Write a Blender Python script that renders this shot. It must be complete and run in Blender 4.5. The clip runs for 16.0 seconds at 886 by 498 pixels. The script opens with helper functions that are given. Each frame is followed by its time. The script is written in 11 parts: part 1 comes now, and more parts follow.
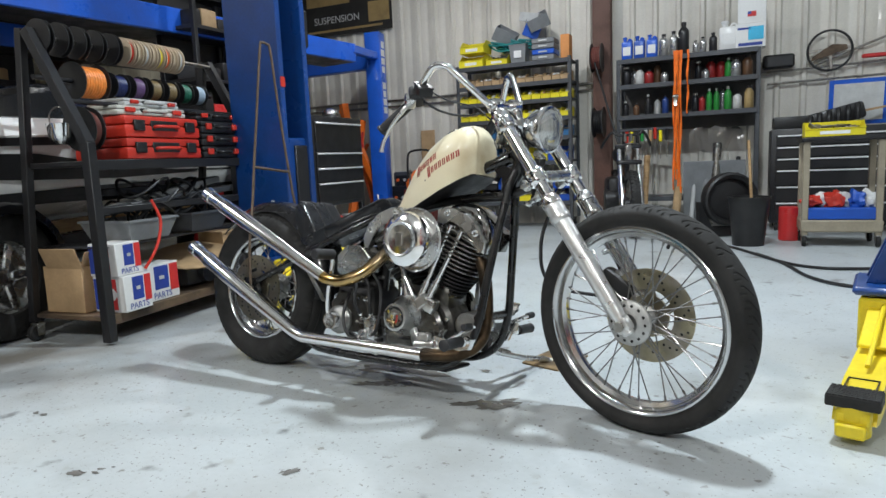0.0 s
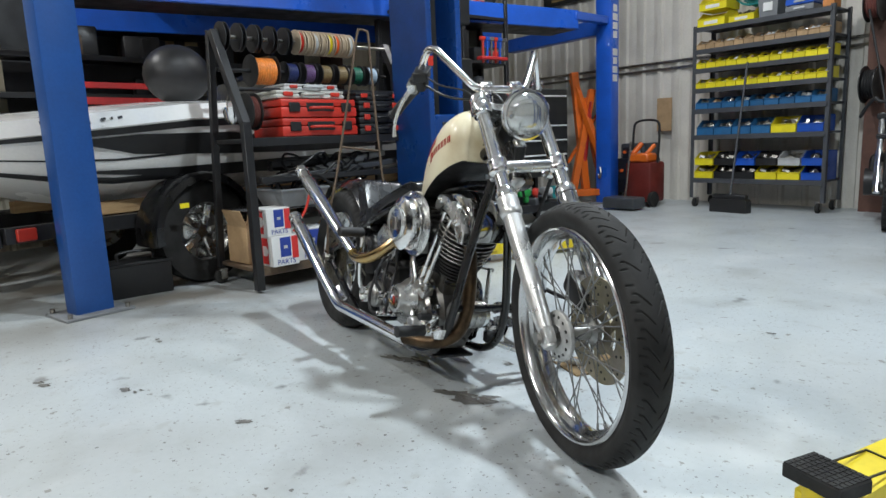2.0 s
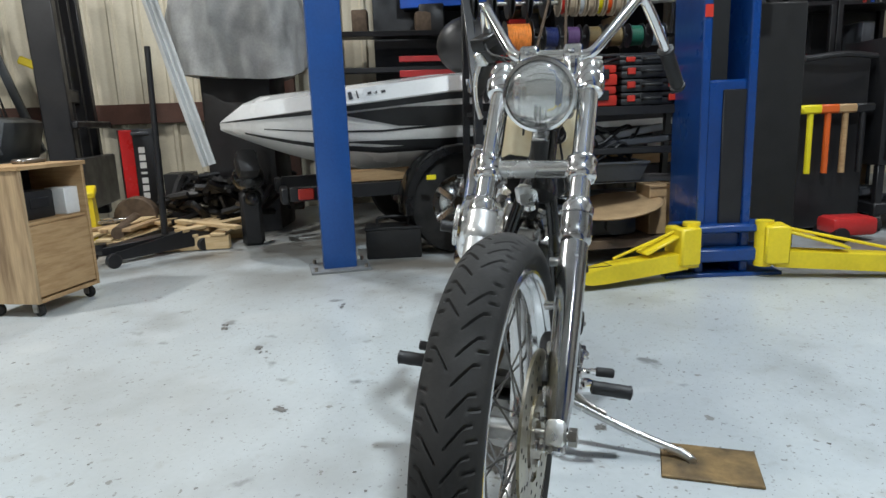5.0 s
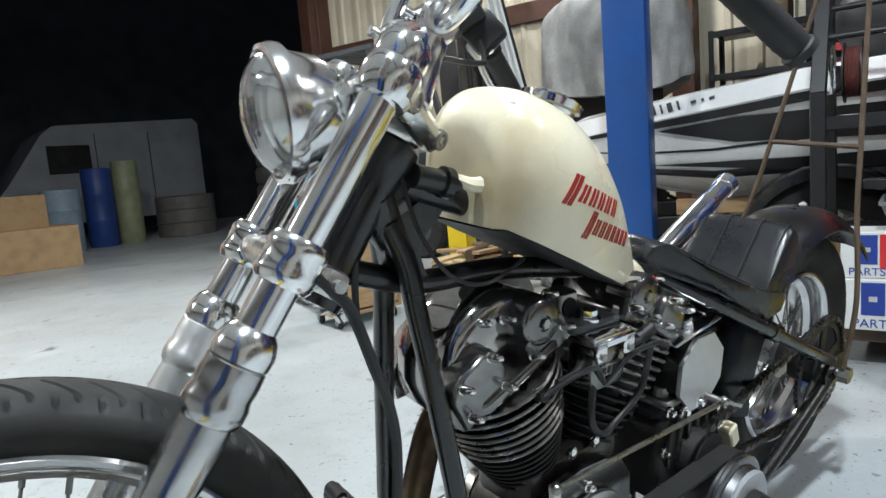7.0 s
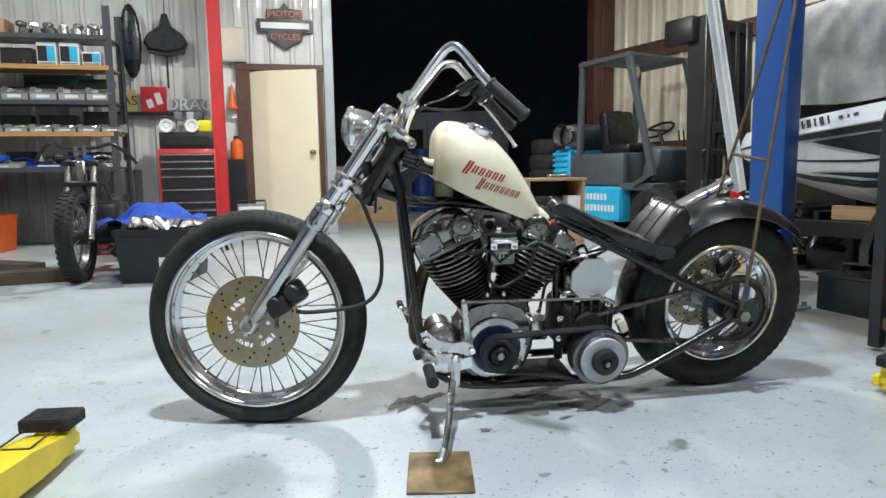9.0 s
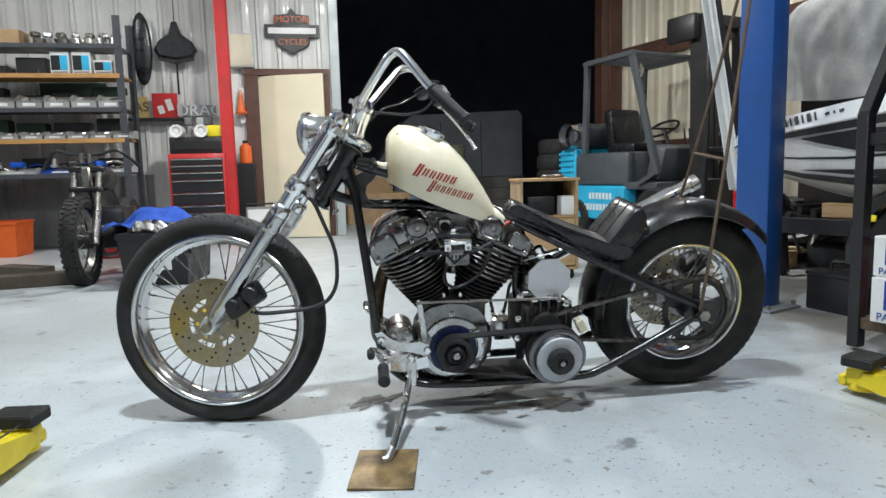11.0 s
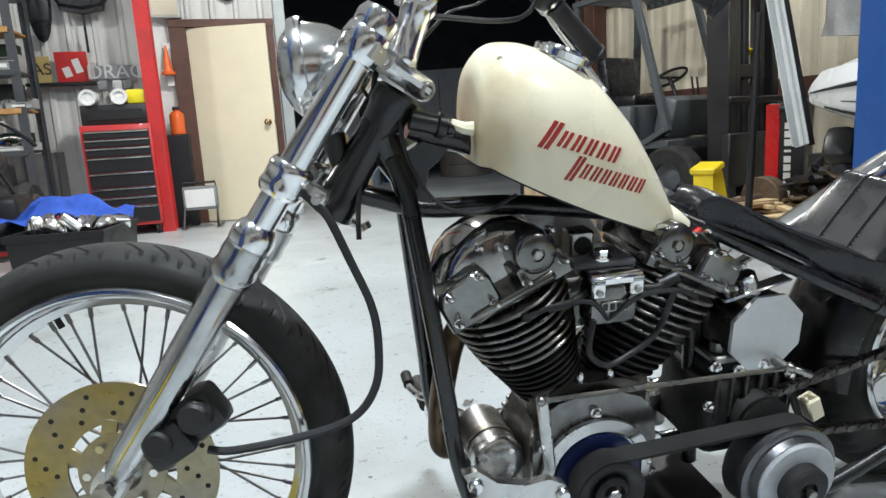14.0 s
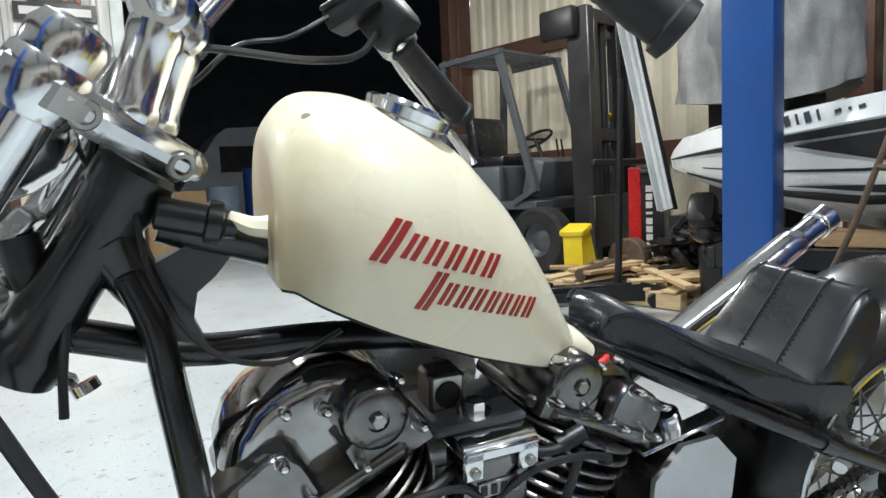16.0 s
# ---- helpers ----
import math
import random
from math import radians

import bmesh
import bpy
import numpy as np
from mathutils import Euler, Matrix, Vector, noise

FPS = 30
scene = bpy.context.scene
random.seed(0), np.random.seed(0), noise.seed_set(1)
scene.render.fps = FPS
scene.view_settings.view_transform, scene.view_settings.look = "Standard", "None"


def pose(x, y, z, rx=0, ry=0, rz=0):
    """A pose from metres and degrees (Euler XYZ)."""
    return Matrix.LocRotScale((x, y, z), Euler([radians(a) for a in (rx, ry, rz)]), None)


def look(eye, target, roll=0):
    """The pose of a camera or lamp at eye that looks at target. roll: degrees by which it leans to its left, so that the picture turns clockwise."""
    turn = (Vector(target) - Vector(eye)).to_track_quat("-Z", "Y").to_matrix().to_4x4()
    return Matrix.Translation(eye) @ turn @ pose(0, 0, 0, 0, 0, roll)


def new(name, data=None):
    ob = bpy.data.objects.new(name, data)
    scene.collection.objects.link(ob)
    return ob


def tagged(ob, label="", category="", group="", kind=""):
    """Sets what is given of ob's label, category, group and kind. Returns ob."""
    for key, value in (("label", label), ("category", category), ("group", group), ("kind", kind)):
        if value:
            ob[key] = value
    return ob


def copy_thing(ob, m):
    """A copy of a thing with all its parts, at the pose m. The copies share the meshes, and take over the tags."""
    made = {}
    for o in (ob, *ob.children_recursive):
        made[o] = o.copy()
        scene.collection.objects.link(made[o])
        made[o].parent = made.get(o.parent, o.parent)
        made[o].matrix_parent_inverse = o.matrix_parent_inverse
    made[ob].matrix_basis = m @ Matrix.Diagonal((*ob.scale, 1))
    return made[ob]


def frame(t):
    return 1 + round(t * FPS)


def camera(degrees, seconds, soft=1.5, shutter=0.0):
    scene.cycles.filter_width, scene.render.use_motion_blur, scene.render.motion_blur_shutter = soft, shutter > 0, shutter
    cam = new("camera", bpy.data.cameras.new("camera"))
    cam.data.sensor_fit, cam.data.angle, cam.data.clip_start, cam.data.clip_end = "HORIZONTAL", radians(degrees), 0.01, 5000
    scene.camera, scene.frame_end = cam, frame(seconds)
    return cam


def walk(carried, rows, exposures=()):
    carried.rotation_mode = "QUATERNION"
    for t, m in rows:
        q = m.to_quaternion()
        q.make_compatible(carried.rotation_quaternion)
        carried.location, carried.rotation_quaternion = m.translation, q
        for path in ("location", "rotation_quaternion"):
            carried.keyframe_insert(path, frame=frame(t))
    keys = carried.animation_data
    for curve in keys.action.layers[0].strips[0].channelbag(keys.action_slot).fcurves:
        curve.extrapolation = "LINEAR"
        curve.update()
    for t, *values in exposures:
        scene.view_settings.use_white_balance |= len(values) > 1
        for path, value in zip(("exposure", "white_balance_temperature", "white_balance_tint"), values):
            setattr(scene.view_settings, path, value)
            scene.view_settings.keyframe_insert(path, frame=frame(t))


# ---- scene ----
cam = camera(69.2, 16.0)
PATH = [
    (0, (0.577, -1.885, 0.838), (-0.541, -0.249, 0.566), -2.5),
    (0.5, (0.851, -1.74, 0.855), (-0.407, -0.209, 0.589), -1.8),
    (1, (0.984, -1.551, 0.839), (-0.399, -0.141, 0.525), -1.6),
    (1.5, (1.093, -1.336, 0.853), (-0.429, -0.082, 0.518), -1.8),
    (2, (1.261, -1.102, 0.861), (-0.466, -0.151, 0.525), -2.4),
    (2.5, (1.327, -0.922, 0.851), (-0.461, -0.119, 0.454), -2.2),
    (3, (1.324, -0.742, 0.865), (-0.516, -0.086, 0.437), -1.5),
    (3.5, (1.312, -0.516, 0.866), (-0.596, -0.1, 0.435), -0.9),
    (4, (1.3, -0.277, 0.887), (-0.65, -0.152, 0.463), 0.0),
    (4.2, (1.272, -0.205, 0.879), (-0.681, -0.152, 0.452), 0.1),
    (6.3, (0.39, 0.5, 0.887), (-1.32, -0.492, 0.572), -3.9),
    (6.5, (0.26, 0.566, 0.858), (-1.374, -0.541, 0.536), -3.2),
    (7, (-0.014, 0.736, 0.854), (-1.239, -0.824, 0.596), -4.7),
    (7.5, (-0.08, 1.127, 0.817), (-0.794, -0.731, 0.623), -3.4),
    (8, (-0.077, 1.519, 0.805), (-0.544, -0.414, 0.592), -2.8),
    (8.5, (-0.2, 1.861, 0.799), (-0.559, -0.09, 0.549), -2.1),
    (9, (-0.232, 2.091, 0.798), (-0.584, 0.137, 0.558), -0.8),
    (9.2, (-0.238, 2.168, 0.802), (-0.606, 0.217, 0.566), -0.1),
    (11.3, (-0.459, 2.156, 0.8), (-0.733, 0.19, 0.563), -1.6),
    (11.5, (-0.461, 2.08, 0.807), (-0.746, 0.12, 0.533), -1.3),
    (12, (-0.445, 1.884, 0.798), (-0.636, -0.077, 0.457), -0.4),
    (12.5, (-0.439, 1.674, 0.815), (-0.486, -0.294, 0.46), -0.8),
    (13, (-0.344, 1.456, 0.796), (-0.49, -0.505, 0.431), -1.6),
    (13.5, (-0.267, 1.246, 0.811), (-0.631, -0.687, 0.45), -2.2),
    (14, (-0.292, 1.063, 0.821), (-0.724, -0.858, 0.468), -3.5),
    (14.5, (-0.316, 0.912, 0.824), (-1.012, -0.931, 0.48), -3.6),
    (15, (-0.317, 0.782, 0.844), (-1.242, -0.968, 0.556), -2.6),
    (15.5, (-0.35, 0.738, 0.864), (-1.314, -1.002, 0.649), -2.0),
    (16, (-0.465, 0.729, 0.859), (-1.278, -1.087, 0.65), -2.9),
]
walk(cam, [(t, look(eye, target, roll)) for t, eye, target, roll in PATH], ((0, -0.12), (1.5, -0.15), (3, -0.3), (4.2, -0.35), (6.5, -0.1), (9, -0.02), (12, -0.1), (14, 0.0), (16, 0.05)))

# ---- world and lights ----
world = bpy.data.worlds.new("night")
scene.world = world
world.use_nodes = True
world.node_tree.nodes["Background"].inputs[0].default_value = (0.02, 0.022, 0.03, 1)
world.node_tree.nodes["Background"].inputs[1].default_value = 1.0
LAMPS = [(-0.15, 0.97, 4.15, 10), (-0.44, -3.9, 3.64, 10), (3.3, 2.9, 4.15, 10), (-2.7, 2.9, 4.15, 10), (3.4, -3.4, 4.15, 10), (-3.75, -2.7, 4.15, 100)]
LAMP_POWER = [205, 155, 60, 90, 100, 95]
LAMP_COLOUR = [(0.84, 0.94, 1.0), (0.97, 0.97, 0.94), (0.9, 0.96, 1.0), (0.95, 0.97, 1.0), (0.95, 0.97, 0.96), (0.96, 0.97, 0.96)]


# ---- mesh building ----
class Geo:
    """Gathers vertices and faces of one part."""

    def __init__(self):
        self.v, self.f = [], []

    def add(self, verts, faces, m=None):
        n = len(self.v)
        self.v += [tuple(m @ Vector(p)) for p in verts] if m else [tuple(p) for p in verts]
        self.f += [tuple(i + n for i in f) for f in faces]
        return self

    def box(self, c, s, b=0.004, rot=(0, 0, 0), seg=1):
        bm = bmesh.new()
        bmesh.ops.create_cube(bm, size=1)
        bmesh.ops.scale(bm, vec=s, verts=bm.verts)
        b = min(b, min(s) * 0.45)
        if b > 0:
            bmesh.ops.bevel(bm, geom=bm.edges[:], offset=b, segments=seg, affect="EDGES", profile=0.5)
        bm.verts.index_update()
        self.add([v.co for v in bm.verts], [[v.index for v in f.verts] for f in bm.faces], pose(*c, *rot))
        bm.free()
        return self

    def beam(self, p0, p1, w, h, b=0.003, up=(0, 0, 1)):
        """A bar of section w by h from p0 to p1."""
        p0, p1 = Vector(p0), Vector(p1)
        d = p1 - p0
        z = d.normalized()
        u = Vector(up)
        if abs(u.dot(z)) > 0.95:
            u = Vector((0, 1, 0))
        x = u.cross(z).normalized()
        y = z.cross(x)
        m = Matrix((x, y, z)).transposed().to_4x4()
        m.translation = (p0 + p1) / 2
        g = Geo().box((0, 0, 0), (w, h, d.length), b)
        return self.add(g.v, g.f, m)

    def lathe(self, prof, c=(0, 0, 0), axis=(0, 0, 1), n=24, closed=False, a0=0.0, a1=2 * math.pi):
        """Turns (radius, height) points round an axis through c."""
        m = Vector(axis).to_track_quat("Z", "Y").to_matrix().to_4x4()
        m.translation = c
        full = abs(a1 - a0 - 2 * math.pi) < 1e-6
        cols = n if full else n + 1
        vs = [(r * math.cos(a0 + (a1 - a0) * i / n), r * math.sin(a0 + (a1 - a0) * i / n), h) for i in range(cols) for r, h in prof]
        k = len(prof)
        fs = []
        for i in range(n):
            j = (i + 1) % cols
            for q in range(k if closed else k - 1):
                w = (q + 1) % k
                fs.append((i * k + q, j * k + q, j * k + w, i * k + w))
        if not closed and full:
            if prof[0][0] > 1e-6:
                fs.append(tuple(i * k for i in reversed(range(n))))
            if prof[-1][0] > 1e-6:
                fs.append(tuple(i * k + k - 1 for i in range(n)))
        return self.add(vs, fs, m)

    def cyl(self, p0, p1, r0, r1=None, n=14, b=0.0):
        p0, p1 = Vector(p0), Vector(p1)
        r1 = r0 if r1 is None else r1
        h = (p1 - p0).length
        prof = [(r0, 0), (r1, h)] if b <= 0 else [(max(r0 - b, 0.0005), 0), (r0, b), (r1, h - b), (max(r1 - b, 0.0005), h)]
        return self.lathe(prof, p0, p1 - p0, n)

    def tube(self, pts, r, n=10, sub=6, smooth=True):
        """A round tube along a smooth line; r a number or one for each point."""
        pts = [Vector(p) for p in pts]
        rs = list(r) if isinstance(r, (list, tuple)) else [r] * len(pts)
        line, rad = [], []
        if smooth and len(pts) > 2:
            for i in range(len(pts) - 1):
                p = [pts[max(i - 1, 0)], pts[i], pts[i + 1], pts[min(i + 2, len(pts) - 1)]]
                for s in range(sub):
                    t = s / sub
                    line.append(0.5 * (2 * p[1] + (p[2] - p[0]) * t + (2 * p[0] - 5 * p[1] + 4 * p[2] - p[3]) * t * t + (3 * p[1] - p[0] - 3 * p[2] + p[3]) * t ** 3))
                    rad.append(rs[i] + (rs[i + 1] - rs[i]) * t)
            line.append(pts[-1])
            rad.append(rs[-1])
        else:
            line, rad = pts, rs
        side = Vector((0, 0, 1)).cross(line[1] - line[0])
        if side.length < 1e-4:
            side = Vector((1, 0, 0))
        vs, fs = [], []
        for i, p in enumerate(line):
            d = (line[min(i + 1, len(line) - 1)] - line[max(i - 1, 0)]).normalized()
            side = (side - d * side.dot(d)).normalized()
            up = d.cross(side)
            vs += [p + rad[i] * (math.cos(2 * math.pi * k / n) * side + math.sin(2 * math.pi * k / n) * up) for k in range(n)]
        for i in range(len(line) - 1):
            fs += [(i * n + k, i * n + (k + 1) % n, (i + 1) * n + (k + 1) % n, (i + 1) * n + k) for k in range(n)]
        fs += [tuple(reversed(range(n))), tuple((len(line) - 1) * n + k for k in range(n))]
        return self.add(vs, fs)

    def ball(self, c, s, n=16, rot=(0, 0, 0)):
        prof = [(max(math.sin(math.pi * i / (n // 2)), 1e-4), -math.cos(math.pi * i / (n // 2))) for i in range(n // 2 + 1)]
        g = Geo().lathe(prof, n=n)
        s = (s, s, s) if isinstance(s, (int, float)) else s
        return self.add(g.v, g.f, pose(*c, *rot) @ Matrix.Diagonal((*s, 1)))

    def prism(self, poly, h, m=None, b=0.0):
        """A flat polygon (x, y) given the thickness h along z, with a chamfered upper rim."""
        n = len(poly)
        cx, cy = sum(p[0] for p in poly) / n, sum(p[1] for p in poly) / n
        vs = [(x, y, 0) for x, y in poly] + [(x, y, h - b) for x, y in poly]
        fs = [tuple(reversed(range(n)))] + [(i, (i + 1) % n, n + (i + 1) % n, n + i) for i in range(n)]
        if b > 0:
            for x, y in poly:
                d = math.hypot(x - cx, y - cy) or 1
                vs.append((x - (x - cx) / d * b, y - (y - cy) / d * b, h))
            fs += [(n + i, n + (i + 1) % n, 2 * n + (i + 1) % n, 2 * n + i) for i in range(n)]
            fs.append(tuple(2 * n + i for i in range(n)))
        else:
            fs.append(tuple(n + i for i in range(n)))
        return self.add(vs, fs, m)

    def grid(self, rows, close=False, caps=False):
        """A skin over rows of points."""
        k = len(rows[0])
        vs = [p for row in rows for p in row]
        fs = []
        for i in range(len(rows) - 1):
            for j in range(k if close else k - 1):
                w = (j + 1) % k
                fs.append((i * k + j, i * k + w, (i + 1) * k + w, (i + 1) * k + j))
        if caps:
            fs += [tuple(reversed(range(k))), tuple((len(rows) - 1) * k + j for j in range(k))]
        return self.add(vs, fs)

    def mesh(self, name, angle=38):
        me = bpy.data.meshes.new(name)
        me.from_pydata(self.v, [], self.f)
        me.validate()
        bm = bmesh.new()
        bm.from_mesh(me)
        bmesh.ops.recalc_face_normals(bm, faces=bm.faces)
        bm.to_mesh(me)
        bm.free()
        me.polygons.foreach_set("use_smooth", [True] * len(me.polygons))
        me.set_sharp_from_angle(angle=radians(angle))
        return me


def thing(name, label, category, m=None, group=""):
    ob = new(name)
    ob.empty_display_size = 0.1
    ob.matrix_basis = m or Matrix()
    return tagged(ob, label, category, group)


def part(name, g, material, parent=None, label="", angle=38):
    ob = new(name, g.mesh(name, angle) if isinstance(g, Geo) else g)
    if not ob.data.materials:
        ob.data.materials.append(material)
    ob.parent = parent
    if label:
        tagged(ob, label)
    return ob


def solo(name, g, material, label, category, m=None, group="", kind=""):
    """A thing of one mesh."""
    ob = part(name, g, material)
    ob.matrix_basis = m or Matrix()
    return tagged(ob, label, category, group, kind)


def words(text, size, material, parent, m, depth=0.001, name="lettering", align="CENTER"):
    """Raised letters in the built-in font."""
    cu = bpy.data.curves.new(name, "FONT")
    cu.body, cu.size, cu.extrude, cu.align_x, cu.align_y = text, size, depth, align, "CENTER"
    tmp = bpy.data.objects.new(name, cu)
    scene.collection.objects.link(tmp)
    me = bpy.data.meshes.new_from_object(tmp.evaluated_get(bpy.context.evaluated_depsgraph_get()))
    bpy.data.objects.remove(tmp)
    bpy.data.curves.remove(cu)
    me.materials.clear()
    me.materials.append(material)
    ob = new(name, me)
    ob.parent = parent
    ob.matrix_basis = m
    return ob


# ---- materials ----
def mat(name, col, rough=0.5, metal=0.0, var=0.2, scale=6.0, col2=None, bump=0.06, fine=60.0, rvar=0.12, coat=0.0, rand=0.0, spec=0.5, stretch=(1, 1, 1), grime=0.0):
    """Base colour that drifts at two scales, roughness that drifts, fine relief."""
    m = bpy.data.materials.new(name)
    m.use_nodes = True
    nt = m.node_tree
    bs = nt.nodes["Principled BSDF"]
    N, L = nt.nodes.new, nt.links.new
    tc = N("ShaderNodeTexCoord")
    mp = N("ShaderNodeMapping")
    mp.inputs["Scale"].default_value = stretch
    L(tc.outputs["Object"], mp.inputs[0])
    n1, n2 = N("ShaderNodeTexNoise"), N("ShaderNodeTexNoise")
    n1.inputs["Scale"].default_value, n1.inputs["Detail"].default_value = scale, 6
    n2.inputs["Scale"].default_value, n2.inputs["Detail"].default_value = fine, 4
    L(mp.outputs[0], n1.inputs[0]), L(mp.outputs[0], n2.inputs[0])
    mix = N("ShaderNodeMix")
    mix.data_type = "RGBA"
    mix.inputs[6].default_value = (*col, 1)
    dark = col2 or tuple(c * (1 - var) for c in col)
    mix.inputs[7].default_value = (*dark, 1)
    ramp = N("ShaderNodeMapRange")
    ramp.inputs[1].default_value, ramp.inputs[2].default_value = 0.42, 0.68
    L(n1.outputs[0], ramp.inputs[0]), L(ramp.outputs[0], mix.inputs[0])
    mul = N("ShaderNodeMix")
    mul.data_type, mul.blend_type = "RGBA", "MULTIPLY"
    mul.inputs[0].default_value = var
    r2 = N("ShaderNodeMapRange")
    r2.inputs[1].default_value, r2.inputs[2].default_value, r2.inputs[3].default_value, r2.inputs[4].default_value = 0.3, 0.7, 0.6, 1.2
    L(n2.outputs[0], r2.inputs[0]), L(mix.outputs[2], mul.inputs[6]), L(r2.outputs[0], mul.inputs[7])
    out = mul.outputs[2]
    if grime > 0:
        n3 = N("ShaderNodeTexNoise")
        n3.inputs["Scale"].default_value, n3.inputs["Detail"].default_value = scale * 0.35, 8
        L(tc.outputs["Object"], n3.inputs[0])
        r3 = N("ShaderNodeMapRange")
        r3.inputs[1].default_value, r3.inputs[2].default_value, r3.inputs[4].default_value = 0.52, 0.72, grime
        L(n3.outputs[0], r3.inputs[0])
        gm = N("ShaderNodeMix")
        gm.data_type = "RGBA"
        gm.inputs[7].default_value = (0.05, 0.04, 0.03, 1)
        L(r3.outputs[0], gm.inputs[0]), L(out, gm.inputs[6])
        out = gm.outputs[2]
    if rand > 0:
        oi = N("ShaderNodeObjectInfo")
        hs = N("ShaderNodeHueSaturation")
        rr = N("ShaderNodeMapRange")
        rr.inputs[3].default_value, rr.inputs[4].default_value = 1 - rand, 1 + rand
        L(oi.outputs["Random"], rr.inputs[0]), L(rr.outputs[0], hs.inputs["Value"]), L(out, hs.inputs["Color"])
        out = hs.outputs[0]
    L(out, bs.inputs["Base Color"])
    rm = N("ShaderNodeMapRange")
    rm.inputs[1].default_value, rm.inputs[2].default_value = 0.3, 0.7
    rm.inputs[3].default_value, rm.inputs[4].default_value = max(rough - rvar, 0.02), min(rough + rvar, 1)
    L(n1.outputs[0], rm.inputs[0]), L(rm.outputs[0], bs.inputs["Roughness"])
    bs.inputs["Metallic"].default_value = metal
    bs.inputs["Specular IOR Level"].default_value = spec
    bs.inputs["Coat Weight"].default_value = coat
    bs.inputs["Coat Roughness"].default_value = 0.08
    if bump > 0:
        bp = N("ShaderNodeBump")
        bp.inputs["Strength"].default_value, bp.inputs["Distance"].default_value = bump, 0.004
        L(n2.outputs[0], bp.inputs["Height"]), L(bp.outputs[0], bs.inputs["Normal"])
    return m


def glow(name, col, strength):
    m = bpy.data.materials.new(name)
    m.use_nodes = True
    bs = m.node_tree.nodes["Principled BSDF"]
    bs.inputs["Emission Color"].default_value, bs.inputs["Emission Strength"].default_value = (*col, 1), strength
    return m


def clear(name, tint=(1, 1, 1), rough=0.02):
    m = bpy.data.materials.new(name)
    m.use_nodes = True
    bs = m.node_tree.nodes["Principled BSDF"]
    bs.inputs["Base Color"].default_value = (*tint, 1)
    bs.inputs["Transmission Weight"].default_value, bs.inputs["Roughness"].default_value, bs.inputs["IOR"].default_value = 1, rough, 1.45
    return m


CHROME = mat("chrome", (0.92, 0.92, 0.92), 0.14, 1, 0.06, 9, bump=0.01, rvar=0.04)
RIMCH = mat("rim_chrome", (0.68, 0.68, 0.68), 0.17, 1, 0.1, 9, bump=0.01, rvar=0.05)
SATIN = mat("satin_alloy", (0.74, 0.74, 0.73), 0.27, 1, 0.18, 14, bump=0.04, rvar=0.1)
SPOKE = mat("dull_spoke_steel", (0.3, 0.3, 0.3), 0.34, 0.9, 0.3, 20)
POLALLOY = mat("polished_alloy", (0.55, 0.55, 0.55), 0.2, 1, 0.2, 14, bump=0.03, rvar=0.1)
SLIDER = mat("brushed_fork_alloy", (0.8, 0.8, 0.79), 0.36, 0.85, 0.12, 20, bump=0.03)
HUBM = mat("dull_hub_alloy", (0.55, 0.55, 0.54), 0.5, 0.6, 0.3, 20, bump=0.05, grime=0.2)
REFLM = mat("lamp_reflector", (0.96, 0.96, 0.95), 0.22, 1, 0.04, 9, bump=0.3, fine=45, rvar=0.03)
ALLOY = mat("cast_alloy", (0.42, 0.42, 0.41), 0.42, 1, 0.3, 18, bump=0.1, grime=0.35)
STEEL = mat("worn_steel", (0.4, 0.39, 0.37), 0.35, 1, 0.35, 20, col2=(0.26, 0.23, 0.19), bump=0.08)
DISC = mat("disc_steel", (0.36, 0.32, 0.22), 0.36, 1, 0.3, 11, col2=(0.36, 0.33, 0.3), bump=0.04, stretch=(1, 1, 1))
GOLD = mat("blued_pipe", (0.5, 0.33, 0.1), 0.18, 1, 0.3, 9, col2=(0.36, 0.28, 0.2), bump=0.02)
RUSTPIPE = mat("heat_stained_pipe", (0.11, 0.072, 0.042), 0.42, 0.9, 0.45, 12, col2=(0.035, 0.026, 0.018))
RUST = mat("rusty_rod", (0.13, 0.09, 0.06), 0.7, 0.4, 0.4, 30, col2=(0.1, 0.07, 0.05), bump=0.3)
BLACK = mat("gloss_black_paint", (0.007, 0.007, 0.008), 0.28, 0, 0.3, 8, bump=0.03, coat=0.35)
WRINKLE = mat("black_engine_paint", (0.012, 0.012, 0.013), 0.64, 0, 0.3, 15, bump=0.25, fine=160, grime=0.2)
RUBBER = mat("tyre_rubber", (0.014, 0.0135, 0.013), 0.78, 0, 0.35, 9, bump=0.15, fine=120, rvar=0.15)
GRIPM = mat("grip_rubber", (0.02, 0.02, 0.022), 0.6, 0, 0.3, 12, bump=0.15)
LEATHER = mat("black_leather", (0.014, 0.015, 0.018), 0.3, 0, 0.3, 12, bump=0.08, fine=260, rvar=0.12)
CREAM = mat("cream_tank_paint", (0.85, 0.79, 0.6), 0.33, 0, 0.05, 3, col2=(0.8, 0.71, 0.5), bump=0.008, coat=0.3, fine=200)
REDLET = mat("red_lettering", (0.36, 0.025, 0.02), 0.4, 0, 0.2, 30, bump=0.02)
DARKIN = mat("dark_void", (0.006, 0.006, 0.006), 0.7, 0, 0.1, 5)
PLASTIC = mat("black_plastic", (0.014, 0.014, 0.015), 0.45, 0, 0.3, 9, bump=0.06)
GREYPL = mat("grey_plastic", (0.2, 0.21, 0.22), 0.5, 0, 0.15, 9)
LIGHTPL = mat("light_grey_plastic", (0.52, 0.53, 0.53), 0.45, 0, 0.15, 9, rand=0.15)
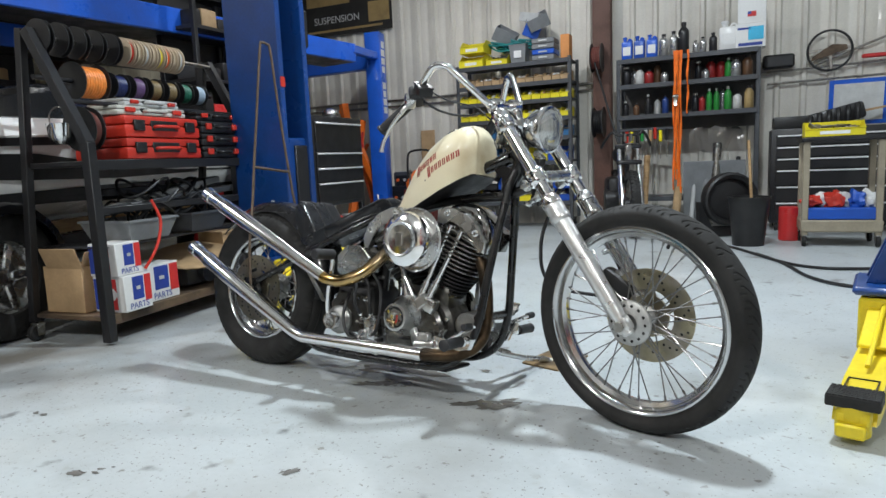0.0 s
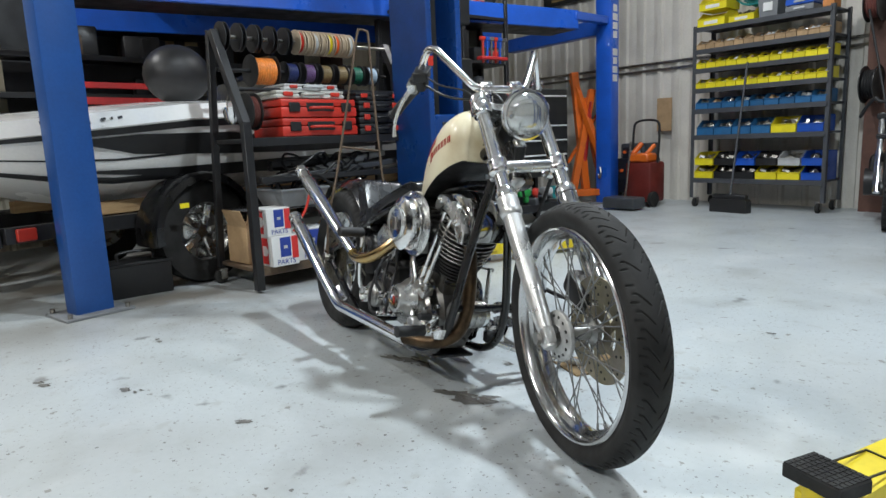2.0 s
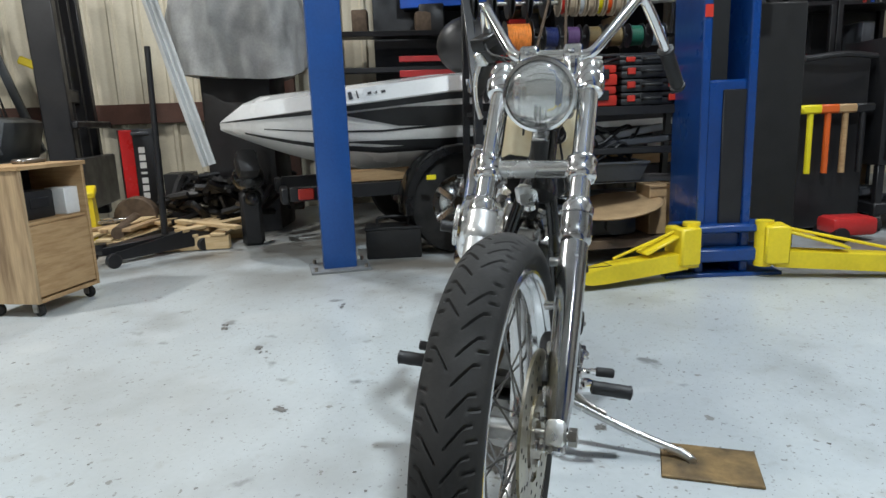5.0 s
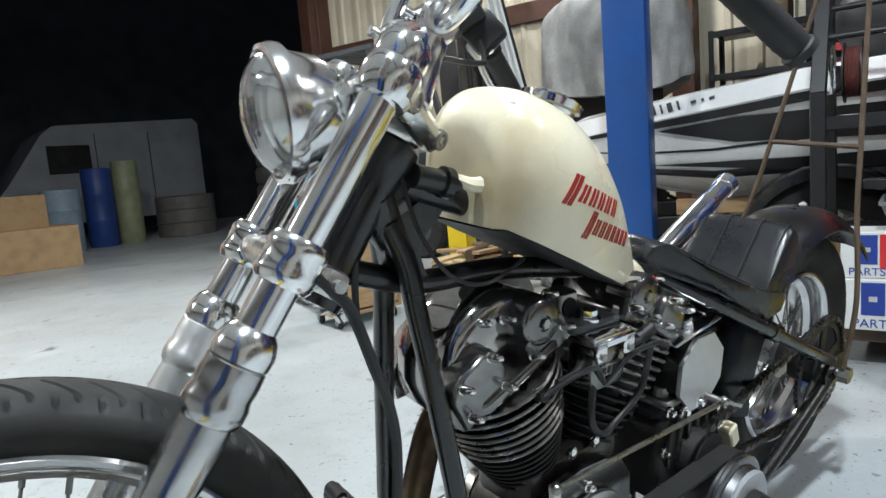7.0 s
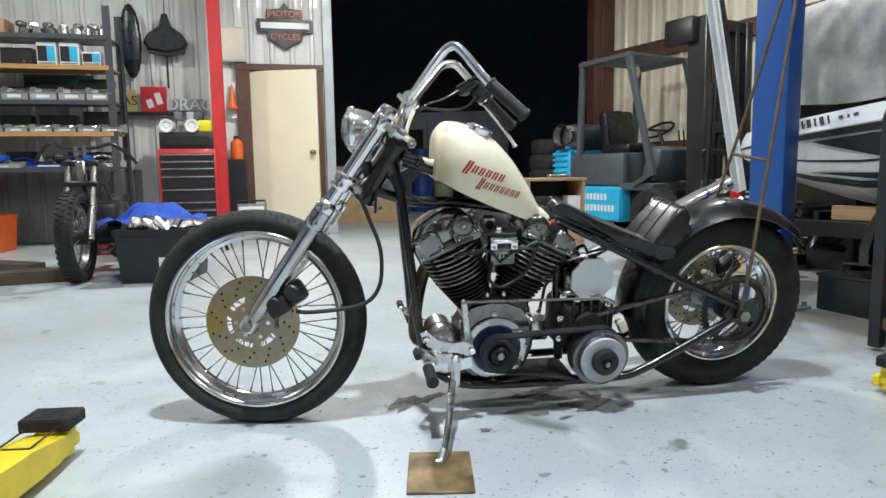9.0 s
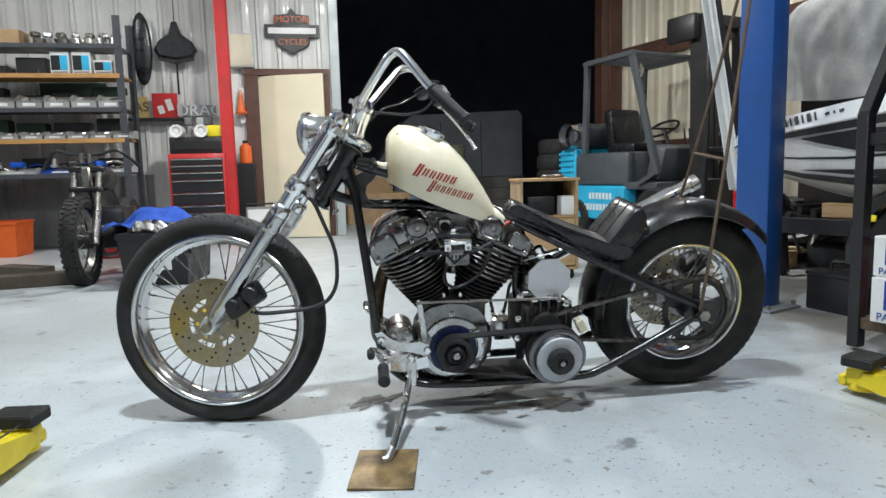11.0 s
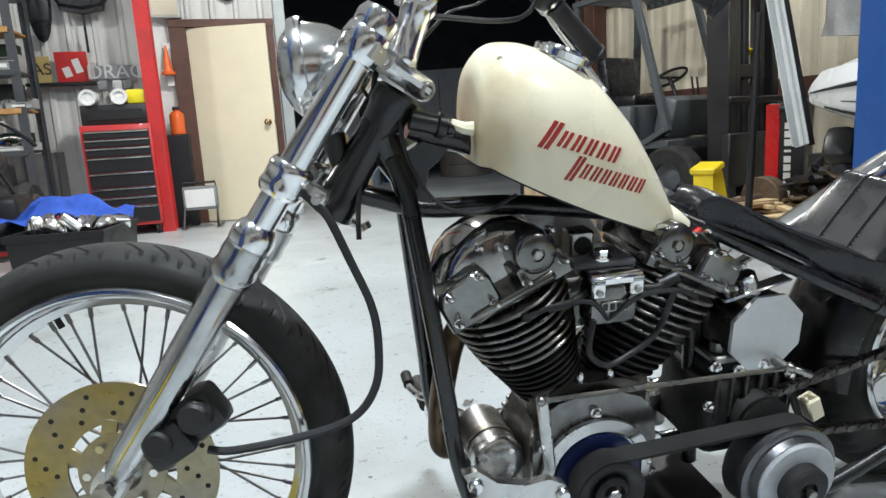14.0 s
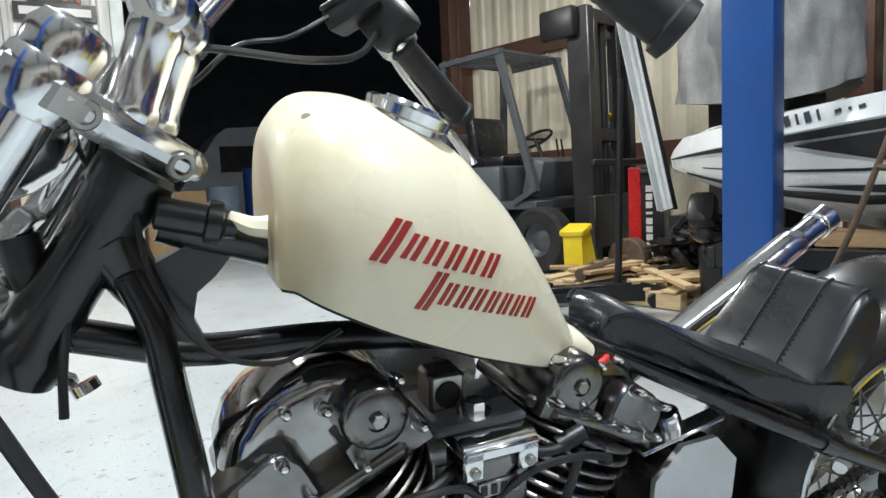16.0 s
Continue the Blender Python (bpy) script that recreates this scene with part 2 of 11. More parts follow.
BLUELIFT = mat("lift_blue_paint", (0.006, 0.05, 0.22), 0.33, 0, 0.25, 3.5, bump=0.05, coat=0.15, grime=0.35)
BLUEPOST = mat("bright_blue_paint", (0.013, 0.11, 0.6), 0.36, 0, 0.2, 3.5, bump=0.05, coat=0.15, grime=0.2)
YELLOW = mat("arm_yellow_paint", (0.8, 0.62, 0.02), 0.4, 0, 0.15, 4, bump=0.05, grime=0.3)
YELPL = mat("yellow_plastic", (0.8, 0.68, 0.02), 0.4, 0, 0.12, 6, rand=0.12)
BLUEPL = mat("blue_plastic", (0.01, 0.09, 0.5), 0.4, 0, 0.15, 6, rand=0.2)
STEELBLUEPL = mat("steel_blue_plastic", (0.02, 0.12, 0.28), 0.42, 0, 0.15, 6, rand=0.2)
REDPL = mat("red_plastic", (0.55, 0.035, 0.02), 0.4, 0, 0.15, 6, rand=0.1)
ORANGE = mat("orange_paint", (0.75, 0.15, 0.015), 0.42, 0, 0.2, 5, grime=0.25)
ORANGEPL = mat("orange_plastic", (0.75, 0.13, 0.02), 0.45, 0, 0.12, 5)
GREYST = mat("dark_grey_steel", (0.07, 0.075, 0.085), 0.42, 0.1, 0.25, 5, bump=0.05, grime=0.3)
BLACKST = mat("black_steel", (0.018, 0.018, 0.02), 0.4, 0.1, 0.3, 6, bump=0.06, grime=0.2)
WOOD = mat("raw_wood", (0.46, 0.3, 0.15), 0.6, 0, 0.3, 5, col2=(0.34, 0.2, 0.09), bump=0.15, stretch=(1, 1, 9), fine=30)
PLANK = mat("shelf_board", (0.5, 0.27, 0.09), 0.6, 0, 0.3, 5, col2=(0.36, 0.19, 0.07), bump=0.12, stretch=(1, 8, 8), fine=30)
CARD = mat("cardboard", (0.42, 0.28, 0.15), 0.75, 0, 0.18, 8, bump=0.08, rand=0.15)
WHITE = mat("white_paint", (0.75, 0.75, 0.74), 0.4, 0, 0.1, 6, bump=0.03)
GEL = mat("white_gelcoat", (0.93, 0.93, 0.92), 0.2, 0, 0.06, 3, bump=0.01, coat=0.5)
BEIGEHULL = mat("pale_hull_gelcoat", (0.86, 0.85, 0.82), 0.24, 0, 0.1, 3, bump=0.01, coat=0.4)
DOORM = mat("cream_door_paint", (0.74, 0.67, 0.5), 0.45, 0, 0.06, 2.5, bump=0.03, grime=0.06)
WALLM = mat("corrugated_wall", (0.66, 0.66, 0.64), 0.45, 0.0, 0.15, 1.8, bump=0.04, coat=0.1, grime=0.25)
WALLNORTH = mat("warm_white_corrugated_wall", (0.7, 0.665, 0.6), 0.4, 0.0, 0.15, 1.8, bump=0.04, coat=0.1, grime=0.3)
WALLCREAM = mat("cream_corrugated_wall", (0.7, 0.64, 0.5), 0.45, 0.0, 0.15, 1.8, bump=0.04, coat=0.1, grime=0.3)
GIRT = mat("brown_primer_steel", (0.11, 0.05, 0.035), 0.55, 0.1, 0.3, 5, grime=0.3)
REDST = mat("red_steel", (0.55, 0.03, 0.03), 0.38, 0, 0.2, 5, grime=0.2, coat=0.2)
DKRED = mat("dark_red_steel", (0.16, 0.012, 0.012), 0.45, 0, 0.25, 5, grime=0.4)
SKYBLUE = mat("sky_blue_paint", (0.03, 0.45, 0.72), 0.4, 0, 0.15, 4, grime=0.2)
FORKGREY = mat("forklift_grey", (0.085, 0.095, 0.105), 0.45, 0.1, 0.25, 4, grime=0.3)
TARP = mat("grey_tarpaulin", (0.36, 0.365, 0.36), 0.5, 0, 0.3, 4, col2=(0.22, 0.225, 0.225), bump=0.15, fine=60)
BLUECLOTH = mat("blue_cloth", (0.01, 0.07, 0.42), 0.8, 0, 0.25, 7, bump=0.2)
BROWNSEAT = mat("tan_leather", (0.22, 0.12, 0.05), 0.5, 0, 0.25, 9, bump=0.15)
STRAP = mat("orange_strap", (0.95, 0.18, 0.01), 0.7, 0, 0.2, 20, bump=0.3, fine=300)
HOSE = mat("dark_red_hose", (0.16, 0.05, 0.04), 0.55, 0, 0.2, 15)
COPPER = mat("orange_wire", (0.85, 0.25, 0.04), 0.5, 0, 0.25, 40, bump=0.2, stretch=(1, 1, 1))
RIMDARK = mat("dark_rim_alloy", (0.2, 0.2, 0.21), 0.3, 0.9, 0.25, 9)
GLASS = clear("lamp_glass", (0.97, 0.98, 0.96))
def fluted_glass():
    """Thin pressed lamp glass: mostly see-through, a little milky, with a fresnel gloss over flutes."""
    m = bpy.data.materials.new("fluted_lamp_glass")
    m.use_nodes = True
    nt = m.node_tree
    N, L = nt.nodes.new, nt.links.new
    nt.nodes.remove(nt.nodes["Principled BSDF"])
    tc, wv, vo, ad, bu = N("ShaderNodeTexCoord"), N("ShaderNodeTexWave"), N("ShaderNodeTexVoronoi"), N("ShaderNodeMath"), N("ShaderNodeBump")
    wv.bands_direction = "Y"
    wv.inputs["Scale"].default_value, wv.inputs["Distortion"].default_value = 22, 1.5
    vo.inputs["Scale"].default_value = 30
    L(tc.outputs["Object"], wv.inputs["Vector"]), L(tc.outputs["Object"], vo.inputs["Vector"])
    L(wv.outputs["Fac"], ad.inputs[0]), L(vo.outputs["Distance"], ad.inputs[1]), L(ad.outputs[0], bu.inputs["Height"])
    bu.inputs["Strength"].default_value, bu.inputs["Distance"].default_value = 0.16, 0.002
    fr, tr, gl, mx = N("ShaderNodeFresnel"), N("ShaderNodeBsdfTransparent"), N("ShaderNodeBsdfGlossy"), N("ShaderNodeMixShader")
    fr.inputs["IOR"].default_value = 1.5
    tr.inputs["Color"].default_value = (0.97, 0.98, 0.97, 1)
    gl.inputs["Roughness"].default_value = 0.06
    L(bu.outputs[0], gl.inputs["Normal"]), L(bu.outputs[0], fr.inputs["Normal"])
    ml = N("ShaderNodeMath")
    ml.operation, ml.use_clamp = "MULTIPLY_ADD", True
    ml.inputs[1].default_value, ml.inputs[2].default_value = 1.0, 0.3
    haze, df = N("ShaderNodeMixShader"), N("ShaderNodeBsdfDiffuse")
    haze.inputs[0].default_value = 0.22
    df.inputs["Color"].default_value = (0.85, 0.87, 0.86, 1)
    L(bu.outputs[0], df.inputs["Normal"]), L(tr.outputs[0], haze.inputs[1]), L(df.outputs[0], haze.inputs[2])
    L(fr.outputs[0], ml.inputs[0]), L(ml.outputs[0], mx.inputs[0]), L(haze.outputs[0], mx.inputs[1]), L(gl.outputs[0], mx.inputs[2])
    L(mx.outputs[0], nt.nodes["Material Output"].inputs["Surface"])
    return m


def aged_cream():
    """Old cream paint: yellowed towards the tank's nose, with a few dark chips."""
    m = mat("aged_cream_paint", (0.85, 0.79, 0.6), 0.3, 0, 0.06, 3, col2=(0.8, 0.71, 0.5), bump=0.008, coat=0.35, fine=200)
    nt = m.node_tree
    N, L = nt.nodes.new, nt.links.new
    bs = nt.nodes["Principled BSDF"]
    src = bs.inputs["Base Color"].links[0].from_socket
    tc, sp, r, n, r2, mu = N("ShaderNodeTexCoord"), N("ShaderNodeSeparateXYZ"), N("ShaderNodeMapRange"), N("ShaderNodeTexNoise"), N("ShaderNodeMapRange"), N("ShaderNodeMath")
    mu.operation = "MULTIPLY"
    L(tc.outputs["Object"], sp.inputs[0]), L(sp.outputs["X"], r.inputs[0]), L(tc.outputs["Object"], n.inputs[0]), L(n.outputs[0], r2.inputs[0])
    r.inputs[1].default_value, r.inputs[2].default_value = -0.655, -0.575
    n.inputs["Scale"].default_value, n.inputs["Detail"].default_value = 9, 5
    r2.inputs[1].default_value, r2.inputs[2].default_value, r2.inputs[4].default_value = 0.38, 0.68, 0.75
    L(r.outputs[0], mu.inputs[0]), L(r2.outputs[0], mu.inputs[1])
    v, r3 = N("ShaderNodeTexNoise"), N("ShaderNodeMapRange")
    v.inputs["Scale"].default_value, v.inputs["Detail"].default_value = 42, 1
    L(tc.outputs["Object"], v.inputs[0]), L(v.outputs[0], r3.inputs[0])
    r3.inputs[1].default_value, r3.inputs[2].default_value, r3.inputs[4].default_value = 0.775, 0.79, 0.8
    for fac, colour in ((mu.outputs[0], (0.5, 0.37, 0.19)), (r3.outputs[0], (0.12, 0.09, 0.06))):
        x = N("ShaderNodeMix")
        x.data_type = "RGBA"
        x.inputs[7].default_value = (*colour, 1)
        L(fac, x.inputs[0]), L(src, x.inputs[6])
        src = x.outputs[2]
    L(src, bs.inputs["Base Color"])
    return m


FLUTED = fluted_glass()
PLATEM = mat("stained_steel_plate", (0.3, 0.2, 0.09), 0.5, 0.3, 0.5, 9, col2=(0.07, 0.05, 0.03), bump=0.15)
PARTSRED = mat("box_red_print", (0.6, 0.03, 0.03), 0.55, 0, 0.12, 9)
PARTSBLUE = mat("box_blue_print", (0.02, 0.05, 0.3), 0.55, 0, 0.12, 9)
GREENPL = mat("green_plastic", (0.02, 0.3, 0.06), 0.45, 0, 0.15, 9, rand=0.2)
TEALPL = mat("teal_plastic", (0.02, 0.25, 0.26), 0.5, 0, 0.2, 9)
TUBE = glow("lamp_tube", (1.0, 0.98, 0.93), 14)


def floor_paint():
    """Worn pale blue-grey painted concrete: patches, drips, specks and scuffs."""
    m = mat("painted_concrete", (0.46, 0.5, 0.515), 0.4, 0, 0.1, 0.9, col2=(0.38, 0.41, 0.43), bump=0.05, fine=45, rvar=0.12, coat=0.05)
    nt = m.node_tree
    N, L = nt.nodes.new, nt.links.new
    bs = nt.nodes["Principled BSDF"]
    src = bs.inputs["Base Color"].links[0].from_socket
    tc = N("ShaderNodeTexCoord")
    for scale, lo, hi, amount, colour, detail in ((5.0, 0.66, 0.72, 0.75, (0.1, 0.1, 0.1), 12), (30, 0.68, 0.72, 0.75, (0.16, 0.15, 0.14), 2), (75, 0.685, 0.72, 0.75, (0.13, 0.12, 0.11), 1), (140, 0.69, 0.72, 0.6, (0.16, 0.15, 0.13), 2), (11, 0.62, 0.7, 0.35, (0.3, 0.29, 0.27), 8), (1.6, 0.56, 0.72, 0.45, (0.62, 0.64, 0.64), 9), (2.3, 0.56, 0.72, 0.45, (0.22, 0.22, 0.205), 10), (0.8, 0.48, 0.66, 0.4, (0.33, 0.335, 0.325), 7), (19, 0.67, 0.695, 0.7, (0.15, 0.135, 0.115), 5)):
        n = N("ShaderNodeTexNoise")
        n.inputs["Scale"].default_value, n.inputs["Detail"].default_value = scale, detail
        off = N("ShaderNodeMapping")
        off.inputs["Location"].default_value = (scale * 3.1, scale, 0)
        L(tc.outputs["Object"], off.inputs[0]), L(off.outputs[0], n.inputs[0])
        r = N("ShaderNodeMapRange")
        r.inputs[1].default_value, r.inputs[2].default_value, r.inputs[4].default_value = lo, hi, amount
        L(n.outputs[0], r.inputs[0])
        x = N("ShaderNodeMix")
        x.data_type = "RGBA"
        x.inputs[7].default_value = (*colour, 1)
        L(r.outputs[0], x.inputs[0]), L(src, x.inputs[6])
        src = x.outputs[2]
    # noisy brown-grey patches that fade outwards, under the boat and beside the lift
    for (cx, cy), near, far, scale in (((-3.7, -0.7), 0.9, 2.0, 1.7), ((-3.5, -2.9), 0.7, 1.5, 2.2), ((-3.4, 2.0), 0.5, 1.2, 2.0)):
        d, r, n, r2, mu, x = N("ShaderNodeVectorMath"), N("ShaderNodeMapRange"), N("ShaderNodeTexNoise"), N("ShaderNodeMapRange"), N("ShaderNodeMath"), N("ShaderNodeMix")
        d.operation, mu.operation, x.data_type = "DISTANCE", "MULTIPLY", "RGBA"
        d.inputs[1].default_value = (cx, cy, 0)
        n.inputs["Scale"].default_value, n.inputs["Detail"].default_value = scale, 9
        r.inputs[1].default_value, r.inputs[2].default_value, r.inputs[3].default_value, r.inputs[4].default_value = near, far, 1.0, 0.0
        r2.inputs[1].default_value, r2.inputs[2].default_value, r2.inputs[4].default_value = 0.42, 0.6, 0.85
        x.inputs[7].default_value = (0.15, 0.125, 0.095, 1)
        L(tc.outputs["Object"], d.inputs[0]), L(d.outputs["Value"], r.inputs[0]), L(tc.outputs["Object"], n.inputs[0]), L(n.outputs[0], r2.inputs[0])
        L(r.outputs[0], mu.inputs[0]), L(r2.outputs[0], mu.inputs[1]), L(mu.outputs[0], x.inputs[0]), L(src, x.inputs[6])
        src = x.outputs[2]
    L(src, bs.inputs["Base Color"])
    return m


FLOORM = floor_paint()
STAIN = mat("oil_stain", (0.17, 0.165, 0.155), 0.3, 0, 0.3, 9, bump=0.02)


# ---- building ----
def frame_at(x, y, deg, z=0.0):
    return pose(x, y, z, 0, 0, deg)


def structure(name, g, material, label, m=None):
    return solo(name, g, material, label, "structure", m, kind="structure")


def corrugated(length, z0, z1, pitch=0.25):
    """A ribbed sheet along x, ribs towards -y, with a thickness behind."""
    g = Geo()
    prof = []
    n = int(length / pitch) + 1
    for i in range(n):
        x = i * pitch
        for dx, d in ((0.0, 0.0), (0.06, 0.0), (0.075, 0.007), (0.1, 0.007), (0.115, 0.0), (0.16, 0.0), (0.18, -0.028), (0.215, -0.028), (0.235, 0.0)):
            if x + dx <= length:
                prof.append((x + dx, d))
    rows = [[(x, -0.03 + d, z) for x, d in prof] for z in (z0, z1)]
    g.grid(rows)
    g.box((length / 2, 0.03, (z0 + z1) / 2), (length, 0.08, z1 - z0), 0)
    return g


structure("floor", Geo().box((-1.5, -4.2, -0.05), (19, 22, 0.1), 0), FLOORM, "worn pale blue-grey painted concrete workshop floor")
ROOF = 4.6
A = frame_at(-2.2, 5.11, 10)
WA = A @ pose(0, 0.62, 0)
structure("wall_north", corrugated(12.6, 0, ROOF), WALLNORTH, "ribbed pale metal wall", WA @ pose(-6.0, 0, 0))
WB = frame_at(0.5, -6.6, 183)
WEST = frame_at(-4.3, -6.95, 107.5)
structure("wall_west", corrugated(13.6, 0, ROOF), WALLCREAM, "ribbed cream metal side wall", WEST)
EAST = frame_at(6.6, 7.0, -90)
structure("wall_east", corrugated(13.6, 0, ROOF), WALLM, "ribbed pale metal wall", EAST)
structure("wall_south", corrugated(5.42, 0, ROOF), WALLM, "ribbed pale metal wall with a side door", WB @ pose(-5.75, 0.02, 0))
structure("wall_south_pier", corrugated(0.12, 0, ROOF), WALLM, "ribbed pale metal wall beside the big doorway", WB @ pose(0.7, 0.02, 0))
structure("wall_over_door", corrugated(1.03, 2.17, ROOF), WALLM, "ribbed pale metal wall over the door", WB @ pose(-0.33, 0.02, 0))
structure("wall_over_opening", corrugated(3.9, 3.7, ROOF), WALLM, "metal wall over the big doorway", WB @ pose(0.8, 0.02, 0))
structure("ceiling", Geo().box((-1.5, -1.0, ROOF + 0.05), (19, 16, 0.1), 0), mat("roof_sheet", (0.8, 0.8, 0.78), 0.6, 0, 0.2, 2), "grey metal roof lining")
for i in range(5):
    structure("trim", Geo().box((0, 0, 0), (0.16, 13.5, 0.28), 0.01), GIRT, "brown roof beam", pose(-6 + 3 * i, -0.5, ROOF - 0.15))
# the dark yard beyond the doorway
structure("backdrop", Geo().box((-3, -15.6, 5.9), (30, 0.2, 12), 0), mat("dark_yard_wall", (0.05, 0.055, 0.06), 0.8, 0, 0.2, 2), "dark far wall beyond the doorway")

# ceiling lights, all of one kind
def ceiling_light(x, y, z, deg, power, colour):
    t = thing("ceiling_light", "round white high-bay ceiling light, switched on", "light", pose(x, y, z, 0, 0, deg), "ceiling lights")
    part("housing", Geo().lathe([(0.2, 0.0), (0.21, 0.01), (0.2, 0.05), (0.1, 0.12), (0.08, 0.2), (0.03, 0.21)], n=32), WHITE, t)
    part("diffuser", Geo().lathe([(0.001, 0.004), (0.17, 0.004), (0.19, 0.008), (0.001, 0.01)], n=32), TUBE, t)
    part("hanger", Geo().cyl((0, 0, 0.2), (0, 0, ROOF - z), 0.008, n=8), STEEL, t)
    la = bpy.data.lights.new("bay_lamp", "AREA")
    la.shape, la.size, la.energy, la.color = "DISK", 0.22, power, colour
    lo = new("bay_light", la)
    lo.matrix_basis = pose(x, y, z - 0.005, 0, 0, deg)
    return t


for (lx, ly, lz, ld), lp, lc in zip(LAMPS, LAMP_POWER, LAMP_COLOUR):
    ceiling_light(lx, ly, lz, ld, lp, lc)

# ---- motorcycle: x forward, y to its left, leaning on its side stand ----
BIKE = pose(0, -0.035, 0, -8, 0, 0)
bike = thing("motorcycle", "black chopper with a cream tank, leaning on its side stand", "motorcycle", BIKE)


def tyre(R, rim, w, groove, segs, across, skew=None):
    """A tyre about y with tread grooves sunk by groove(turn, side)."""
    g = Geo()
    rows = []
    for i in range(segs + 1):
        a = 2 * math.pi * i / segs
        row = []
        for j in range(across + 1):
            s = -1 + 2 * j / across
            k = abs(s)
            if k < 0.62:
                q = k / 0.62
                r, y = R - 0.2 * w * q ** 2.2, w * 0.47 * q
            elif k < 0.95:
                q = (k - 0.62) / 0.33
                r, y = (R - 0.2 * w) + (rim + 0.004 - R + 0.2 * w) * q, w * (0.47 + 0.05 * math.sin(math.pi * min(q * 1.3, 1)) - 0.1 * q * q)
            else:
                r, y = rim - 0.006, w * 0.36
            if k < 0.66:
                r -= groove(a, s / 0.62)
            q = a + (skew(k) if skew else 0.0)
            row.append((r * math.cos(q), math.copysign(y, s) if k > 1e-6 else 0.0, r * math.sin(q)))
        rows.append(row)
    return g.grid(rows)


TREAD = 54


def groove_front(a, s):
    """Slanted cuts from near the crown to the shoulder, alternating sides."""
    k = abs(s)
    ph = (a * TREAD / (2 * math.pi) + (0.0 if s > 0 else 0.5)) % 1.0
    short = (ph + 0.5) % 1.0 < 0.06 and 0.6 < k < 0.9
    return 0.0042 if (ph < 0.095 and 0.08 < k < 0.78) or short else 0.0


def skew_front(k):
    """How far round the tread's cuts run from crown to shoulder, with a kink."""
    k = min(k / 0.62, 1.0)
    return 2 * math.pi / TREAD * (1.6 * k if k < 0.6 else 0.96 + 0.3 * (k - 0.6))


def groove_rear(a, s):
    k = abs(s)
    if abs(k - 0.3) < 0.04 or abs(k - 0.7) < 0.04:
        return 0.005
    ph = (a * 60 / (2 * math.pi) + (0.5 if s > 0 else 0)) % 1.0
    return 0.004 if ph < 0.18 and k > 0.7 else 0.0


def wheel(parent, c, R, rim, w, groove, n_spokes, hub_r, hub_w, segs):
    o = Vector(c)
    g = tyre(R, rim, w, groove, segs, 44, skew_front if groove is groove_front else None)
    t = part("tyre", g, RUBBER, parent, "black road tyre with a cut tread" if R > 0.335 else "wide black road tyre")
    t.location = o
    h = w * 0.36
    prof = [(rim + 0.008, -h), (rim + 0.0082, -h - 0.005), (rim + 0.0045, -h - 0.0085), (rim - 0.001, -h - 0.009), (rim - 0.0055, -h - 0.006), (rim - 0.011, -h + 0.004), (rim - 0.014, -h * 0.5), (rim - 0.026, -h * 0.3), (rim - 0.028, 0)]
    prof = prof + [(r, -y) for r, y in reversed(prof[:-1])] + [(rim - 0.002, h * 0.6), (rim - 0.014, 0), (rim - 0.002, -h * 0.6)]
    r_ = part("rim", Geo().lathe(prof, (0, 0, 0), (0, 1, 0), 72, closed=True), RIMCH, parent, "polished chrome wheel rim")
    r_.location = o
    hb = part("hub", Geo().lathe([(0.018, -hub_w - 0.012), (hub_r, -hub_w - 0.008), (hub_r, -hub_w + 0.004), (hub_r * 0.6, -hub_w + 0.014), (hub_r * 0.55, 0), (hub_r * 0.6, hub_w - 0.014), (hub_r, hub_w - 0.004), (hub_r, hub_w + 0.008), (0.018, hub_w + 0.012)], (0, 0, 0), (0, 1, 0), 32), ALLOY, parent, "cast alloy hub")
    hb.location = o
    # two spoke meshes, one leaning each way round, shared by all spokes
    r0, r1 = hub_r * 0.85, rim - 0.02
    da = 2 * math.pi / n_spokes * 3.2
    for i in range(n_spokes):
        key = i % 4
        if i < 4:
            sgn, side = (1 if key % 2 else -1), (1 if key < 2 else -1)
            p0 = Vector((r0 * math.cos(-sgn * da * 1.6), side * hub_w, r0 * math.sin(-sgn * da * 1.6)))
            p1 = Vector((r1 * math.cos(0), side * 0.008, 0))
            gg = Geo().tube([p0, p1], 0.0021, 6, smooth=False).cyl(p1 - (p1 - p0).normalized() * 0.022, p1, 0.0036, n=6)
            me = gg.mesh("spoke")
            me.materials.append(SPOKE)
            wheel.cache[(R, key)] = me
        s = part("spoke", wheel.cache[(R, key)], SPOKE, parent)
        s.matrix_basis = Matrix.Translation(o) @ Matrix.Rotation(-2 * math.pi * i / n_spokes, 4, "Y")


wheel.cache = {}
FC, RC = (-0.004, -0.002, 0.343), (-1.612, -0.03, 0.322)


